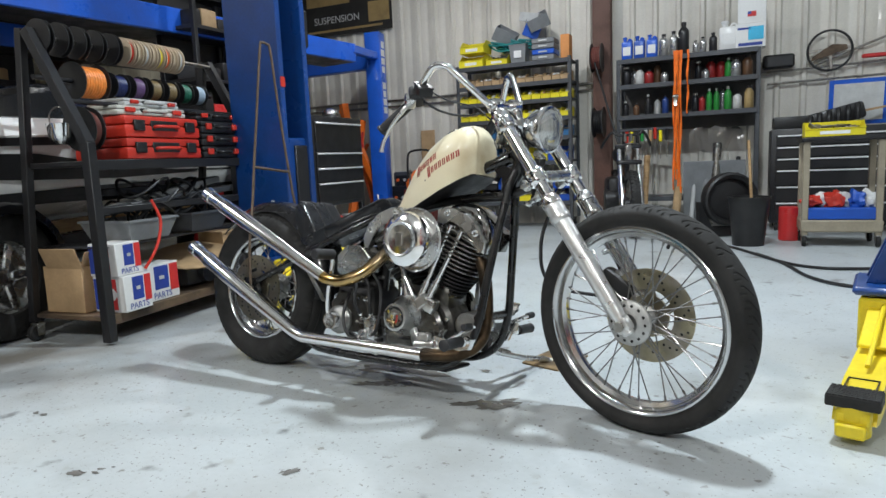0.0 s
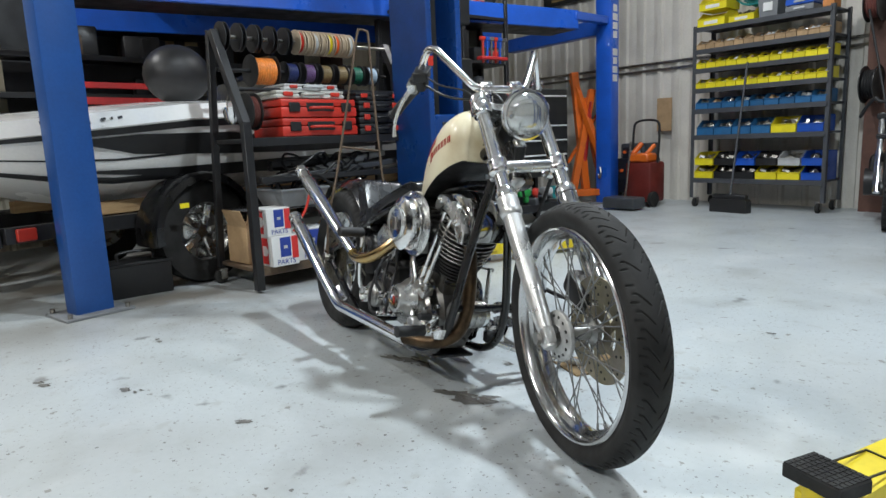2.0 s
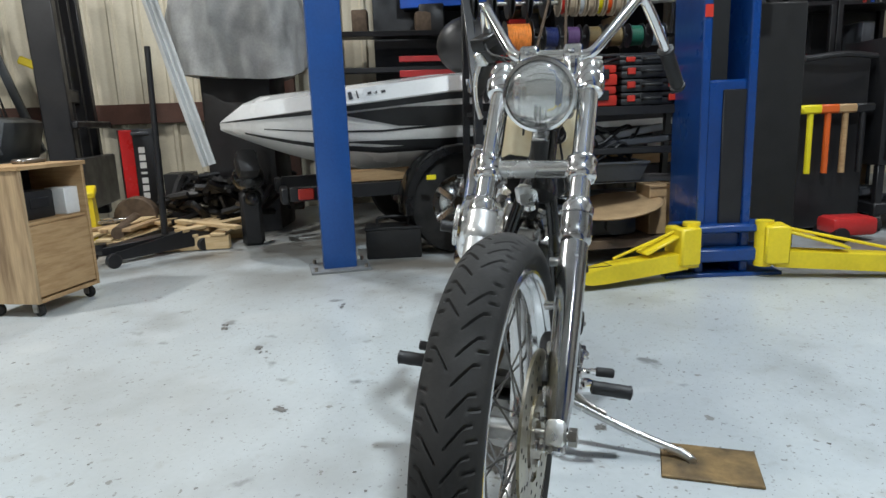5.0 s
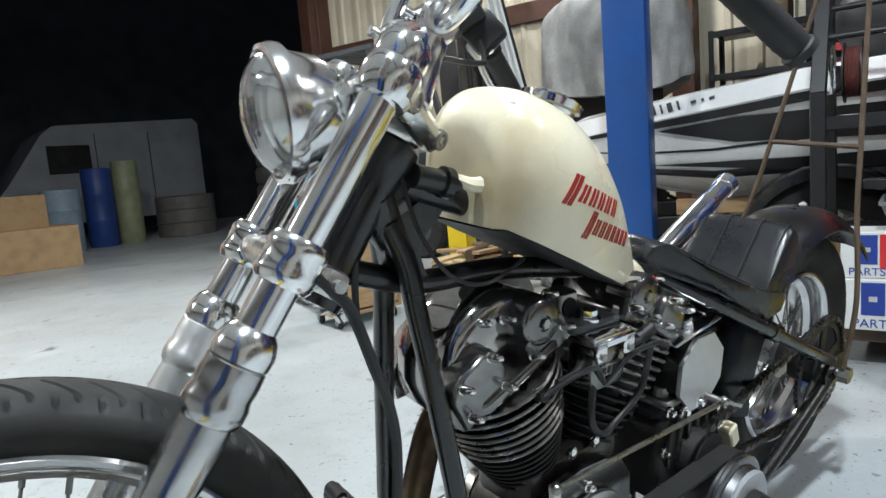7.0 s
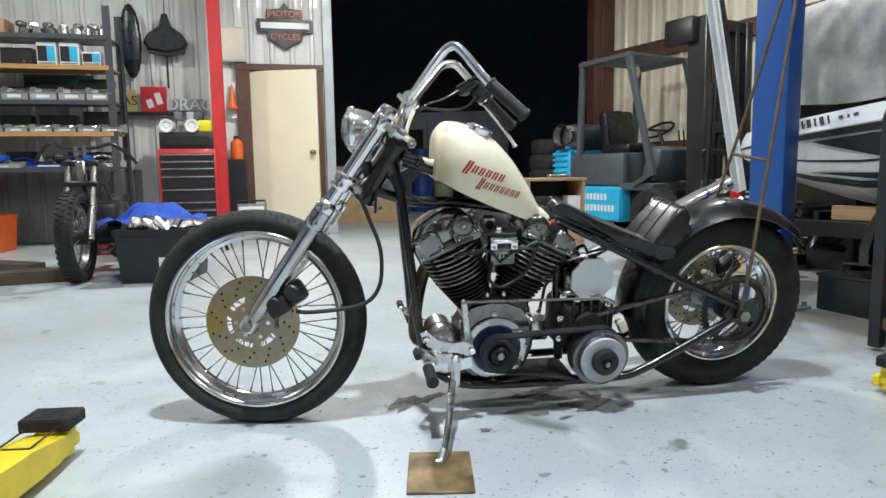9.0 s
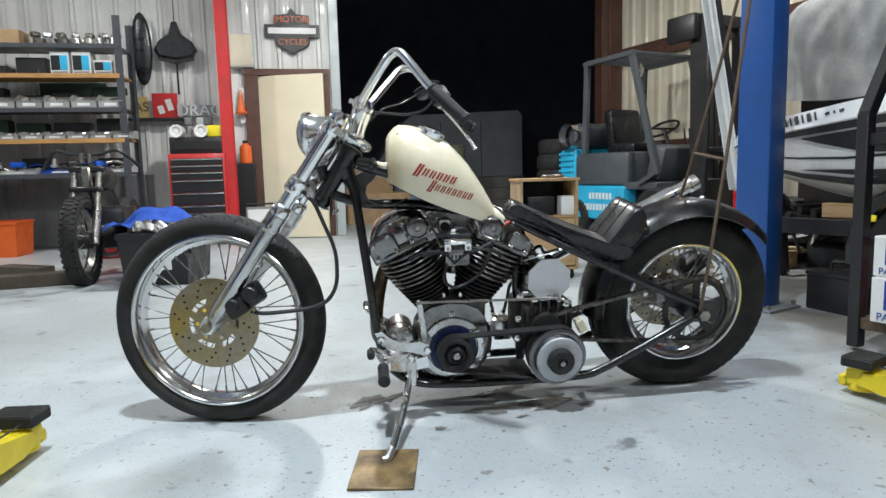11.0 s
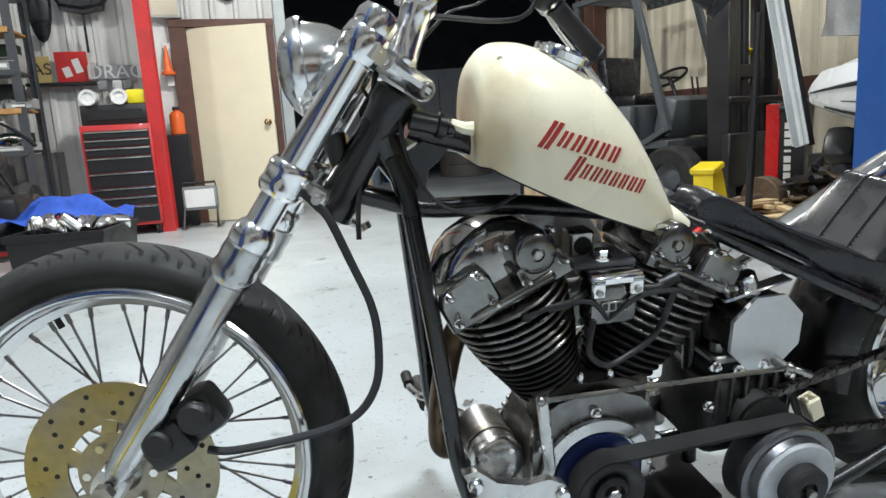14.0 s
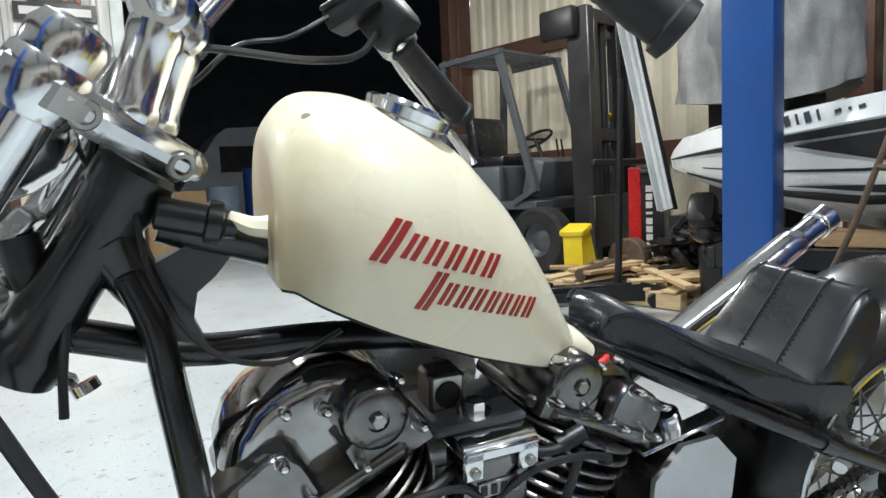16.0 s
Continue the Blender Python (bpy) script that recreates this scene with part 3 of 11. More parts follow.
def brake_disc(parent, c, y, ro, ri, carrier):
    g = Geo().lathe([(ri, y - 0.0025), (ro, y - 0.0025), (ro, y + 0.0025), (ri, y + 0.0025)], c, (0, 1, 0), 72, closed=True)
    yy = y + c[1]
    d = part("brake_disc", g, DISC, parent, "drilled and discoloured steel brake disc")
    k = Geo().lathe([(0.03, y - 0.004), (carrier, y - 0.004), (carrier, y + 0.004), (0.03, y + 0.004)], c, (0, 1, 0), 40, closed=True)
    for i in range(6):
        a = math.pi / 3 * i + 0.3
        arm = Geo().beam((c[0] + carrier * 0.9 * math.cos(a), yy, c[2] + carrier * 0.9 * math.sin(a)), (c[0] + (ri + 0.006) * math.cos(a + 0.15), yy, c[2] + (ri + 0.006) * math.sin(a + 0.15)), 0.024, 0.006, 0.001, (0, 1, 0))
        part("carrier_arm", arm, DISC, d)
    part("carrier", k, DISC, d)
    for i in range(12):
        for j in range(3):
            a = 2 * math.pi * i / 12 + j * 0.12
            r = ri + 0.016 + j * (ro - ri - 0.032) / 2
            p = (c[0] + r * math.cos(a), yy, c[2] + r * math.sin(a))
            part("vent_hole", Geo().cyl((p[0], yy - 0.0031, p[2]), (p[0], yy + 0.0031, p[2]), 0.0042, n=8), DARKIN, d)
    for i in range(6):
        a = math.pi / 3 * i
        p = (c[0] + 0.05 * math.cos(a), c[2] + 0.05 * math.sin(a))
        part("disc_bolt", Geo().cyl((p[0], yy + 0.003, p[1]), (p[0], yy + 0.011, p[1]), 0.007, n=6), CHROME, d)
    return d


wheel(bike, RC, 0.335, 0.212, 0.168, groove_rear, 40, 0.055, 0.045, 360)
rear_parts = {o.name for o in bike.children}
wheel(bike, FC, 0.347, 0.278, 0.1, groove_front, 40, 0.036, 0.04, 54 * 10)
brake_disc(bike, FC, 0.062, 0.146, 0.082, 0.066)
# drilled flange on the right of the front hub
gf = Geo().lathe([(0.03, -0.07), (0.064, -0.064), (0.068, -0.06), (0.068, -0.052), (0.064, -0.048), (0.024, -0.048)], FC, (0, 1, 0), 40, closed=True)
flange = part("hub_flange", gf, HUBM, bike, "drilled alloy hub flange")
for i in range(14):
    a = 2 * math.pi * i / 14
    part("flange_hole", Geo().cyl((FC[0] + 0.053 * math.cos(a), FC[1] - 0.0665, FC[2] + 0.053 * math.sin(a)), (FC[0] + 0.053 * math.cos(a), FC[1] - 0.06, FC[2] + 0.053 * math.sin(a)), 0.005, n=8), DARKIN, flange)
part("front_axle", Geo().cyl((FC[0], -0.125, FC[2]), (FC[0], 0.125, FC[2]), 0.009).cyl((FC[0], 0.118, FC[2]), (FC[0], 0.132, FC[2]), 0.016, n=6).cyl((FC[0], -0.13, FC[2]), (FC[0], -0.118, FC[2]), 0.016, n=6), STEEL, bike)
part("valve", Geo().cyl((FC[0] + 0.1, 0.004, FC[2] + 0.247), (FC[0] + 0.088, 0.004, FC[2] + 0.218), 0.005), GRIPM, bike)

# fork
FA = Vector((-0.562, 0, 0.827))
F0 = Vector((0.003, 0, 0.335))
FY = 0.096
FN = Vector((0.827, 0, 0.562))


def fk(s, y=0.0, out=0.0):
    return F0 + FA * s + FN * out + Vector((0, y, 0))


for sy in (1, -1):
    y = sy * FY
    sl = Geo().lathe([(0.012, -0.022), (0.018, -0.018), (0.02, 0.03), (0.025, 0.07), (0.0275, 0.34), (0.027, 0.37), (0.0305, 0.374), (0.0325, 0.382), (0.0325, 0.392), (0.03, 0.4), (0.0315, 0.412), (0.0305, 0.428), (0.0235, 0.434)], F0 + Vector((0, y, 0)), FA, 28)
    # two tones for one pair: darker alloy on the left, paler on the right
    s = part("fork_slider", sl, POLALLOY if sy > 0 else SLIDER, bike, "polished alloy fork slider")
    part("axle_clamp", Geo().box((FC[0], y, FC[2] + 0.002), (0.05, 0.036, 0.05), 0.012, (0, -34, 0), 2), SLIDER, s)
    for q, dn in ((0.25, -0.01), (0.34, -0.015)):
        part("fender_lug", Geo().cyl(fk(q, y - sy * 0.02, dn), fk(q, y - sy * 0.045, -0.02), 0.009), SATIN, s)
    part("dust_cap", Geo().lathe([(0.0235, 0.43), (0.031, 0.432), (0.032, 0.446), (0.027, 0.46), (0.0215, 0.466)], F0 + Vector((0, y, 0)), FA, 28), CHROME, s)
    part("fork_tube", Geo().cyl(fk(0.42, y), fk(0.775, y), 0.0215, n=28), CHROME, bike, "bright chrome fork tube")
    part("tube_cap", Geo().lathe([(0.0215, 0.765), (0.029, 0.768), (0.03, 0.785), (0.024, 0.797), (0.012, 0.801)], F0 + Vector((0, y, 0)), FA, 24), CHROME, bike)
low = part("lower_yoke", Geo().cyl(fk(0.537, -FY), fk(0.537, FY), 0.019, n=20), SATIN, bike, "polished lower fork yoke")
for sy in (1, -1):
    part("clamp_ring", Geo().lathe([(0.022, 0.511), (0.028, 0.512), (0.0315, 0.518), (0.0325, 0.525), (0.031, 0.53), (0.031, 0.545), (0.0325, 0.55), (0.0315, 0.557), (0.028, 0.562), (0.022, 0.563)], F0 + Vector((0, sy * FY, 0)), FA, 28), CHROME, low)
    part("clamp_lug", Geo().box(fk(0.537, sy * (FY - 0.005), -0.045), (0.035, 0.03, 0.03), 0.008, (0, -34, 0), 2).cyl(fk(0.537, sy * (FY - 0.028), -0.05), fk(0.537, sy * (FY + 0.022), -0.05), 0.007, n=8), SATIN, low)
br = part("hose_bracket", Geo().beam((-0.312, -0.02, 0.742), (-0.368, -0.026, 0.701), 0.05, 0.026, 0.011).beam((-0.35, -0.025, 0.71), (-0.382, -0.027, 0.694), 0.026, 0.012, 0.005).lathe([(0.006, -0.005), (0.013, -0.005), (0.013, 0.005), (0.006, 0.005)], (-0.389, -0.027, 0.69), (0.45, 0, 1), 20, closed=True), SATIN, low, "polished hose bracket with an eye")
top = part("upper_yoke", Geo().prism([(-0.02, -0.125), (0.02, -0.125), (0.028, -0.09), (0.012, -0.05), (0.012, 0.05), (0.028, 0.09), (0.02, 0.125), (-0.02, 0.125), (-0.07, 0.05), (-0.085, 0.0), (-0.07, -0.05)], 0.026, Matrix.Translation(fk(0.735)) @ pose(0, 0, 0, 0, -34.2, 0), 0.006), SATIN, bike, "polished upper fork yoke")
for sy in (1, -1):
    part("clamp_ring", Geo().lathe([(0.022, 0.722), (0.029, 0.724), (0.032, 0.732), (0.033, 0.75), (0.031, 0.765), (0.025, 0.772)], F0 + Vector((0, sy * FY, 0)), FA, 28), CHROME, top)
    arm_n = (FN * -0.625 + Vector((0, sy * 0.78, 0))).normalized()
    part("pinch_arm", Geo().beam(fk(0.744, sy * 0.1, -0.008), fk(0.744, sy * 0.02, -0.108), 0.036, 0.032, 0.012, FA), SATIN, top)
    for q in (0.16, 0.84):
        p0 = fk(0.744, sy * (0.1 - 0.08 * q), -0.008 - 0.1 * q) + arm_n * 0.0165
        bolt = part("pinch_bolt", Geo().lathe([(0.0125, -0.004), (0.0125, 0.002), (0.011, 0.0035), (0.0075, 0.0035), (0.007, -0.002), (0.001, -0.002)], p0, arm_n, 24), STEEL, top)
        part("bolt_socket", Geo().lathe([(0.0066, 0), (0.0066, 0.0012), (0.001, 0.0012)], p0 - arm_n * 0.0015, arm_n, 6), DARKIN, bolt)
neck = part("steering_head", Geo().lathe([(0.036, 0.51), (0.036, 0.535), (0.031, 0.545), (0.029, 0.6), (0.029, 0.66), (0.033, 0.69), (0.036, 0.695), (0.036, 0.718), (0.03, 0.724)], F0 + FN * -0.068, FA, 28), BLACK, bike, "gloss black steering head")
part("tank_mount", Geo().lathe([(0.01, -0.03), (0.015, -0.028), (0.015, 0.012), (0.02, 0.014), (0.02, 0.026), (0.013, 0.03), (0.012, 0.04)], (-0.495, 0.03, 0.85), (-1, 0.05, -0.25), 18), BLACK, neck)
part("gusset", Geo().tube([(-0.425, 0, 0.83), (-0.445, 0, 0.79), (-0.47, 0, 0.745)], [0.03, 0.024, 0.016], 12), BLACK, neck)

# headlamp
hl = Vector((-0.322, 0, 0.93))
HAX = Vector((1, 0, -0.1)).normalized()
lamp = part("headlamp", Geo().lathe([(0.0091, -0.0795), (0.0227, -0.0772), (0.0416, -0.0643), (0.0553, -0.0416), (0.0628, -0.0114), (0.0643, 0.), (0.0605, 0.0008), (0.053, -0.0378), (0.0378, -0.0605), (0.0151, -0.0719)], hl, HAX, 40), CHROME, bike, "chrome headlamp with a clear glass")
part("lamp_rim", Geo().lathe([(0.0635, -0.0091), (0.0696, -0.0076), (0.0711, 0.), (0.0689, 0.0091), (0.0635, 0.0106), (0.062, 0.003)], hl, HAX, 48, closed=True), CHROME, lamp)
part("reflector", Geo().lathe([(0.0613, 0.0015), (0.056, -0.0227), (0.0416, -0.0416), (0.0227, -0.0515), (0.0091, -0.053)], hl, HAX, 40), REFLM, lamp)
part("bulb", Geo().lathe([(0.0061, -0.053), (0.0084, -0.0378), (0.0084, -0.0227), (0.0053, -0.0166), (0.0008, -0.0151)], hl, HAX, 14), SATIN, lamp)
lens = part("lens", Geo().lathe([(0.0625, 0.006), (0.058, 0.0135), (0.048, 0.0225), (0.034, 0.0295), (0.0165, 0.034), (0.0004, 0.0355), (0.0004, 0.033), (0.0165, 0.0315), (0.034, 0.027), (0.048, 0.02), (0.0565, 0.012), (0.061, 0.0045)], hl, HAX, 40), FLUTED, lamp)
lens.visible_shadow = False
part("lamp_bracket", Geo().beam(hl + Vector((-0.075, 0, 0.02)), fk(0.735, 0, -0.0), 0.03, 0.012), SATIN, lamp)
part("lamp_foot", Geo().beam(hl + Vector((-0.045, 0, -0.065)), hl + Vector((-0.02, 0, -0.09)), 0.03, 0.018), SATIN, lamp)
part("lamp_socket", Geo().cyl(hl + Vector((-0.03, 0, -0.085)), hl + Vector((-0.04, 0, -0.135)), 0.018, 0.012), PLASTIC, lamp)

grown = Matrix.Translation(hl) @ Matrix.Scale(1.09, 4) @ Matrix.Translation(-hl)
for o in [lamp] + list(lamp.children):
    o.data.transform(grown)

# handlebar, slightly turned
BAR = [(-0.497, 0.0, 1.022), (-0.497, 0.06, 1.022), (-0.502, 0.09, 1.03), (-0.53, 0.12, 1.068), (-0.575, 0.16, 1.125), (-0.598, 0.177, 1.15), (-0.62, 0.19, 1.157), (-0.644, 0.206, 1.138), (-0.71, 0.25, 1.054), (-0.803, 0.29, 0.966)]


def bp(x, y, z):
    """A place beside the bar's grips."""
    return Vector((x - 0.04, y * 0.78, (z if z < 1.03 else 1.03 + (z - 1.03) * 0.87) - 0.04))


bar = part("handlebar", Geo().tube([Vector(p) for p in BAR], 0.0125, 14), CHROME, bike, "tall chrome handlebar")
part("handlebar_half", Geo().tube([Vector((x, -y, z)) for x, y, z in BAR[:6]] + [Vector(p) for p in ((-0.633, -0.19, 1.157), (-0.665, -0.197, 1.135), (-0.745, -0.205, 1.043), (-0.843, -0.258, 0.958))], 0.0125, 14), CHROME, bar)
for sy in (1, -1):
    yr = sy * 0.05
    part("riser", Geo().lathe([(0.021, 0), (0.0225, 0.003), (0.0225, 0.012), (0.0205, 0.015), (0.0205, 0.062), (0.022, 0.066), (0.022, 0.08)], fk(0.755, yr, -0.05), Vector((-0.497, yr, 1.022)) - fk(0.755, yr, -0.05), 32), CHROME, bike, "chrome handlebar riser")
    cap = part("riser_cap", Geo().cyl((-0.497, yr - 0.02, 1.022), (-0.497, yr + 0.02, 1.022), 0.0255, n=32, b=0.004), CHROME, bike)
    part("cap_bolt", Geo().cyl((-0.472, yr, 1.03), (-0.46, yr, 1.036), 0.0075, n=16, b=0.0015), CHROME, cap)
    a, b = (Vector((-0.712, 0.251, 1.052)), Vector((-0.807, 0.292, 0.962))) if sy > 0 else (Vector((-0.746, -0.206, 1.042)), Vector((-0.847, -0.26, 0.954)))
    prof = [(0.0165, 0), (0.02, 0.002), (0.02, 0.007), (0.0175, 0.01)]
    L_ = (b - a).length
    for i in range(12):
        z = 0.012 + i * (L_ - 0.03) / 12
        prof += [(0.0178, z), (0.0172, z + 0.003)]
    prof += [(0.0165, L_ - 0.012), (0.0195, L_ - 0.01), (0.0195, L_ - 0.002), (0.012, L_)]
    part("grip", Geo().lathe(prof, a, b - a, 20), GRIPM, bike, "black rubber handgrip")
# front brake master cylinder, switch and lever on the right
mc = bp(-0.69, -0.25, 1.118)
sw = part("switch_housing", Geo().box(mc, (0.06, 0.05, 0.055), 0.01, (0, 40, -40), 2).box(bp(-0.65, -0.255, 1.135), (0.075, 0.05, 0.03), 0.007, (0, 25, -30), 2), PLASTIC, bike, "black brake reservoir and switch housing")
part("reservoir_lid", Geo().box(bp(-0.648, -0.255, 1.153), (0.08, 0.054, 0.008), 0.003, (0, 25, -30)), PLASTIC, sw)
part("brake_lever", Geo().tube([bp(-0.69, -0.275, 1.1), bp(-0.715, -0.305, 1.06), bp(-0.755, -0.325, 1.01), bp(-0.79, -0.33, 0.965), bp(-0.81, -0.325, 0.935), bp(-0.815, -0.322, 0.925)], [0.009, 0.008, 0.007, 0.0065, 0.007, 0.009], 10), SATIN, bike, "alloy brake lever")
part("lever_perch", Geo().box(bp(-0.7, -0.275, 1.1), (0.05, 0.035, 0.04), 0.008, (0, 40, -35), 2), SATIN, bike)
part("brake_hose", Geo().tube([bp(-0.67, -0.23, 1.1), bp(-0.64, -0.16, 1.06), bp(-0.58, -0.08, 1.04), (-0.46, -0.03, 1.0), (-0.42, 0.0, 0.9), (-0.39, 0.02, 0.75), (-0.385, 0.03, 0.68)], 0.0042, 8), PLASTIC, bike, "thin black hydraulic hose")
part("brake_line", Geo().tube([(-0.302, 0.09, 0.775), (-0.318, 0.096, 0.757), (-0.335, 0.1, 0.735), (-0.36, 0.1, 0.67), (-0.385, 0.098, 0.6), (-0.392, 0.098, 0.54), (-0.385, 0.1, 0.47), (-0.35, 0.1, 0.42), (-0.28, 0.1, 0.4), (-0.17, 0.1, 0.393), (-0.13, 0.09, 0.395)], 0.0065, 8), GRIPM, bike, "black rubber brake line")
part("throttle_cable", Geo().tube([bp(-0.655, -0.235, 1.11), bp(-0.59, -0.2, 1.07), bp(-0.52, -0.12, 1.05), bp(-0.46, -0.1, 1.0), (-0.41, -0.055, 0.93), (-0.43, -0.05, 0.87), (-0.5, -0.05, 0.84)], 0.003, 6), PLASTIC, bike)
cal = part("brake_caliper", Geo().box((-0.115, 0.07, 0.425), (0.125, 0.055, 0.072), 0.016, (0, 32, 0), 2).box((-0.095, 0.096, 0.402), (0.075, 0.034, 0.058), 0.012, (0, 32, 0), 2).cyl((-0.14, 0.085, 0.445), (-0.14, 0.118, 0.445), 0.024, n=18, b=0.004).cyl((-0.085, 0.1, 0.41), (-0.085, 0.122, 0.41), 0.022, n=18, b=0.004), PLASTIC, bike, "black brake caliper")
part("caliper_bolt", Geo().cyl((-0.09, 0.1, 0.45), (-0.09, 0.112, 0.45), 0.009, n=6).cyl((-0.06, 0.1, 0.41), (-0.06, 0.112, 0.41), 0.009, n=6), STEEL, cal)
part("caliper_bracket", Geo().beam((-0.03, 0.08, 0.38), (-0.12, 0.075, 0.47), 0.03, 0.014), SATIN, cal)

# the whole front end is turned a little to its right
axis0 = F0 + FN * -0.068
STEER, BARS = (Matrix.Translation(axis0) @ Matrix.Rotation(radians(a), 4, FA) @ Matrix.Translation(-axis0) for a in (-13.0, -10.5))
for o in bike.children:
    if o.name not in rear_parts and not o.name.startswith(("brake_line", "throttle_cable", "steering_head")):
        o.matrix_basis = (BARS if o.name.startswith(("handlebar", "grip", "switch", "brake_lever", "lever_perch", "brake_hose", "headlamp")) else STEER) @ o.matrix_basis

# frame tubes
def tube_part(name, pts, r, material=BLACK, label="", n=14):
    return part(name, Geo().tube(pts, r, n), material, bike, label)


tube_part("backbone", [(-0.47, 0, 0.845), (-0.56, 0, 0.815), (-0.72, 0, 0.765), (-0.9, 0, 0.68), (-1.0, 0, 0.64)], 0.021, label="gloss black frame tube")
tube_part("lower_backbone", [(-0.375, 0, 0.75), (-0.42, 0, 0.735), (-0.46, 0, 0.722), (-0.51, 0, 0.712), (-0.66, 0, 0.704), (-0.93, 0, 0.66)], 0.0165)
part("neck_web", Geo().grid([[(-0.43, y, 0.79), (-0.445, y, 0.735), (-0.47, y, 0.71), (-0.52, y, 0.712), (-0.5, y, 0.727), (-0.492, y, 0.75), (-0.497, y, 0.775), (-0.515, y, 0.79), (-0.53, y, 0.808), (-0.5, y, 0.826)] for y in (-0.011, 0.011)], close=True, caps=True), BLACK, bike)
for sy in (1, -1):
    tube_part("downtube", [(-0.44, sy * 0.015, 0.8), (-0.458, sy * 0.026, 0.75), (-0.466, sy * 0.036, 0.69), (-0.477, sy * 0.055, 0.6), (-0.497, sy * 0.085, 0.43), (-0.512, sy * 0.102, 0.3), (-0.55, sy * 0.112, 0.19), (-0.63, sy * 0.115, 0.13), (-0.75, sy * 0.115, 0.112), (-1.0, sy * 0.118, 0.108), (-1.2, sy * 0.122, 0.112), (-1.28, sy * 0.125, 0.135), (-1.45, sy * 0.13, 0.225), (-1.61, sy * 0.132, 0.315)], 0.0145, label="gloss black frame rail")
    tube_part("rear_stay", [(-0.93, sy * 0.02, 0.668), (-1.02, sy * 0.06, 0.625), (-1.2, sy * 0.11, 0.535), (-1.4, sy * 0.13, 0.44), (-1.61, sy * 0.132, 0.345)], 0.0135)
    part("axle_plate", Geo().prism([(-0.06, -0.035), (0.045, -0.035), (0.06, 0.0), (0.03, 0.04), (-0.05, 0.04), (-0.07, 0.0)], 0.01, pose(-1.615, sy * 0.135 + 0.005, 0.325, 90, 0, 0), 0.002), BLACK, bike)
    part("stay_joint", Geo().cyl((-1.28, sy * 0.118, 0.498), (-1.31, sy * 0.121, 0.484), 0.019, n=12), BLACK, bike)
tube_part("seat_post", [(-0.985, 0, 0.64), (-1.0, 0, 0.4), (-1.02, 0, 0.14)], 0.016)
tube_part("cross_tube", [(-0.52, -0.105, 0.3), (-0.52, 0.105, 0.3)], 0.012)
tube_part("cross_tube", [(-1.2, -0.12, 0.114), (-1.2, 0.12, 0.114)], 0.012)
part("rear_axle", Geo().cyl((RC[0], -0.165, RC[2]), (RC[0], 0.165, RC[2]), 0.011).cyl((RC[0], 0.15, RC[2]), (RC[0], 0.172, RC[2]), 0.02, n=6).cyl((RC[0], -0.172, RC[2]), (RC[0], -0.15, RC[2]), 0.02, n=6), STEEL, bike)

# tank
TX0, TX1 = -0.576, -0.92


def line_top(x):
    pts = [(-0.566, 0.952), (-0.582, 0.958), (-0.605, 0.962), (-0.64, 0.961), (-0.7, 0.942), (-0.76, 0.905), (-0.82, 0.842), (-0.87, 0.768), (-0.9, 0.715), (-0.918, 0.678)]
    for (a, za), (b, zb) in zip(pts, pts[1:]):
        if x >= b:
            return za + (zb - za) * (a - x) / (a - b)
    return pts[-1][1]


def line_bottom(x):
    pts = [(-0.566, 0.792), (-0.59, 0.778), (-0.65, 0.748), (-0.75, 0.702), (-0.85, 0.66), (-0.918, 0.636)]
    for (a, za), (b, zb) in zip(pts, pts[1:]):
        if x >= b:
            return za + (zb - za) * (a - x) / (a - b)
    return pts[-1][1]


def line_half(x):
    pts = [(-0.56, 0.098), (-0.575, 0.104), (-0.59, 0.11), (-0.61, 0.116), (-0.64, 0.121), (-0.67, 0.123), (-0.7, 0.12), (-0.76, 0.106), (-0.82, 0.086), (-0.88, 0.06), (-0.92, 0.043)]
    for (a, ya), (b, yb) in zip(pts, pts[1:]):
        if x >= b:
            return ya + (yb - ya) * (a - x) / (a - b)
    return pts[-1][1]


def eased(line, x):
    """A run of straight pieces, rounded off at its corners."""
    return sum(line(x + 0.004 * i) * (6 - abs(i)) for i in range(-5, 6)) / 36


def tank_top(x):
    return eased(line_top, x)


def tank_bottom(x):
    return line_bottom(x)


def tank_half(x):
    return eased(line_half, x)


def tank_y(x, z):
    """Half width of the tank's skin at a place on its side."""
    zt, zb, w = tank_top(x), tank_bottom(x), tank_half(x)
    q = (z - zb) / (zt - zb)
    if q > 0.42:
        k = min((q - 0.42) / 0.58, 1)
        return w * max(1 - k ** 2.5, 0) ** 0.45 * (1 - 0.05 * k)
    k = (0.42 - q) / 0.42
    return w * (1 - 0.1 * k ** 2.2)


def tank_ring(x, grow):
    zt, zb = tank_top(x), tank_bottom(x)
    half = []
    for i in range(21):
        k = math.sin(math.pi / 2 * i / 20) ** 0.9
        z = zb + (zt - zb) * k
        half.append((tank_y(x, min(z, zt - 1e-6)), z))
    half[-1] = (0.0, zt)
    return [(x, y * grow, z) for y, z in half] + [(x, -y * grow, z) for y, z in reversed(half[:-1])]


def tank_nose(x):
    """How far the skin is drawn in across and let down at the top, near the rounded front face."""
    d = max(TX0 + 0.0125 - x, 0.0)
    across = 1.0 if d > 0.06 else 0.62 + 0.38 * max(1 - (1 - d / 0.06) ** 2.2, 0) ** 0.6
    drop = 0.0 if d > 0.045 else 0.045 - (0.045 ** 2 - (0.045 - d) ** 2) ** 0.5
    return across, drop


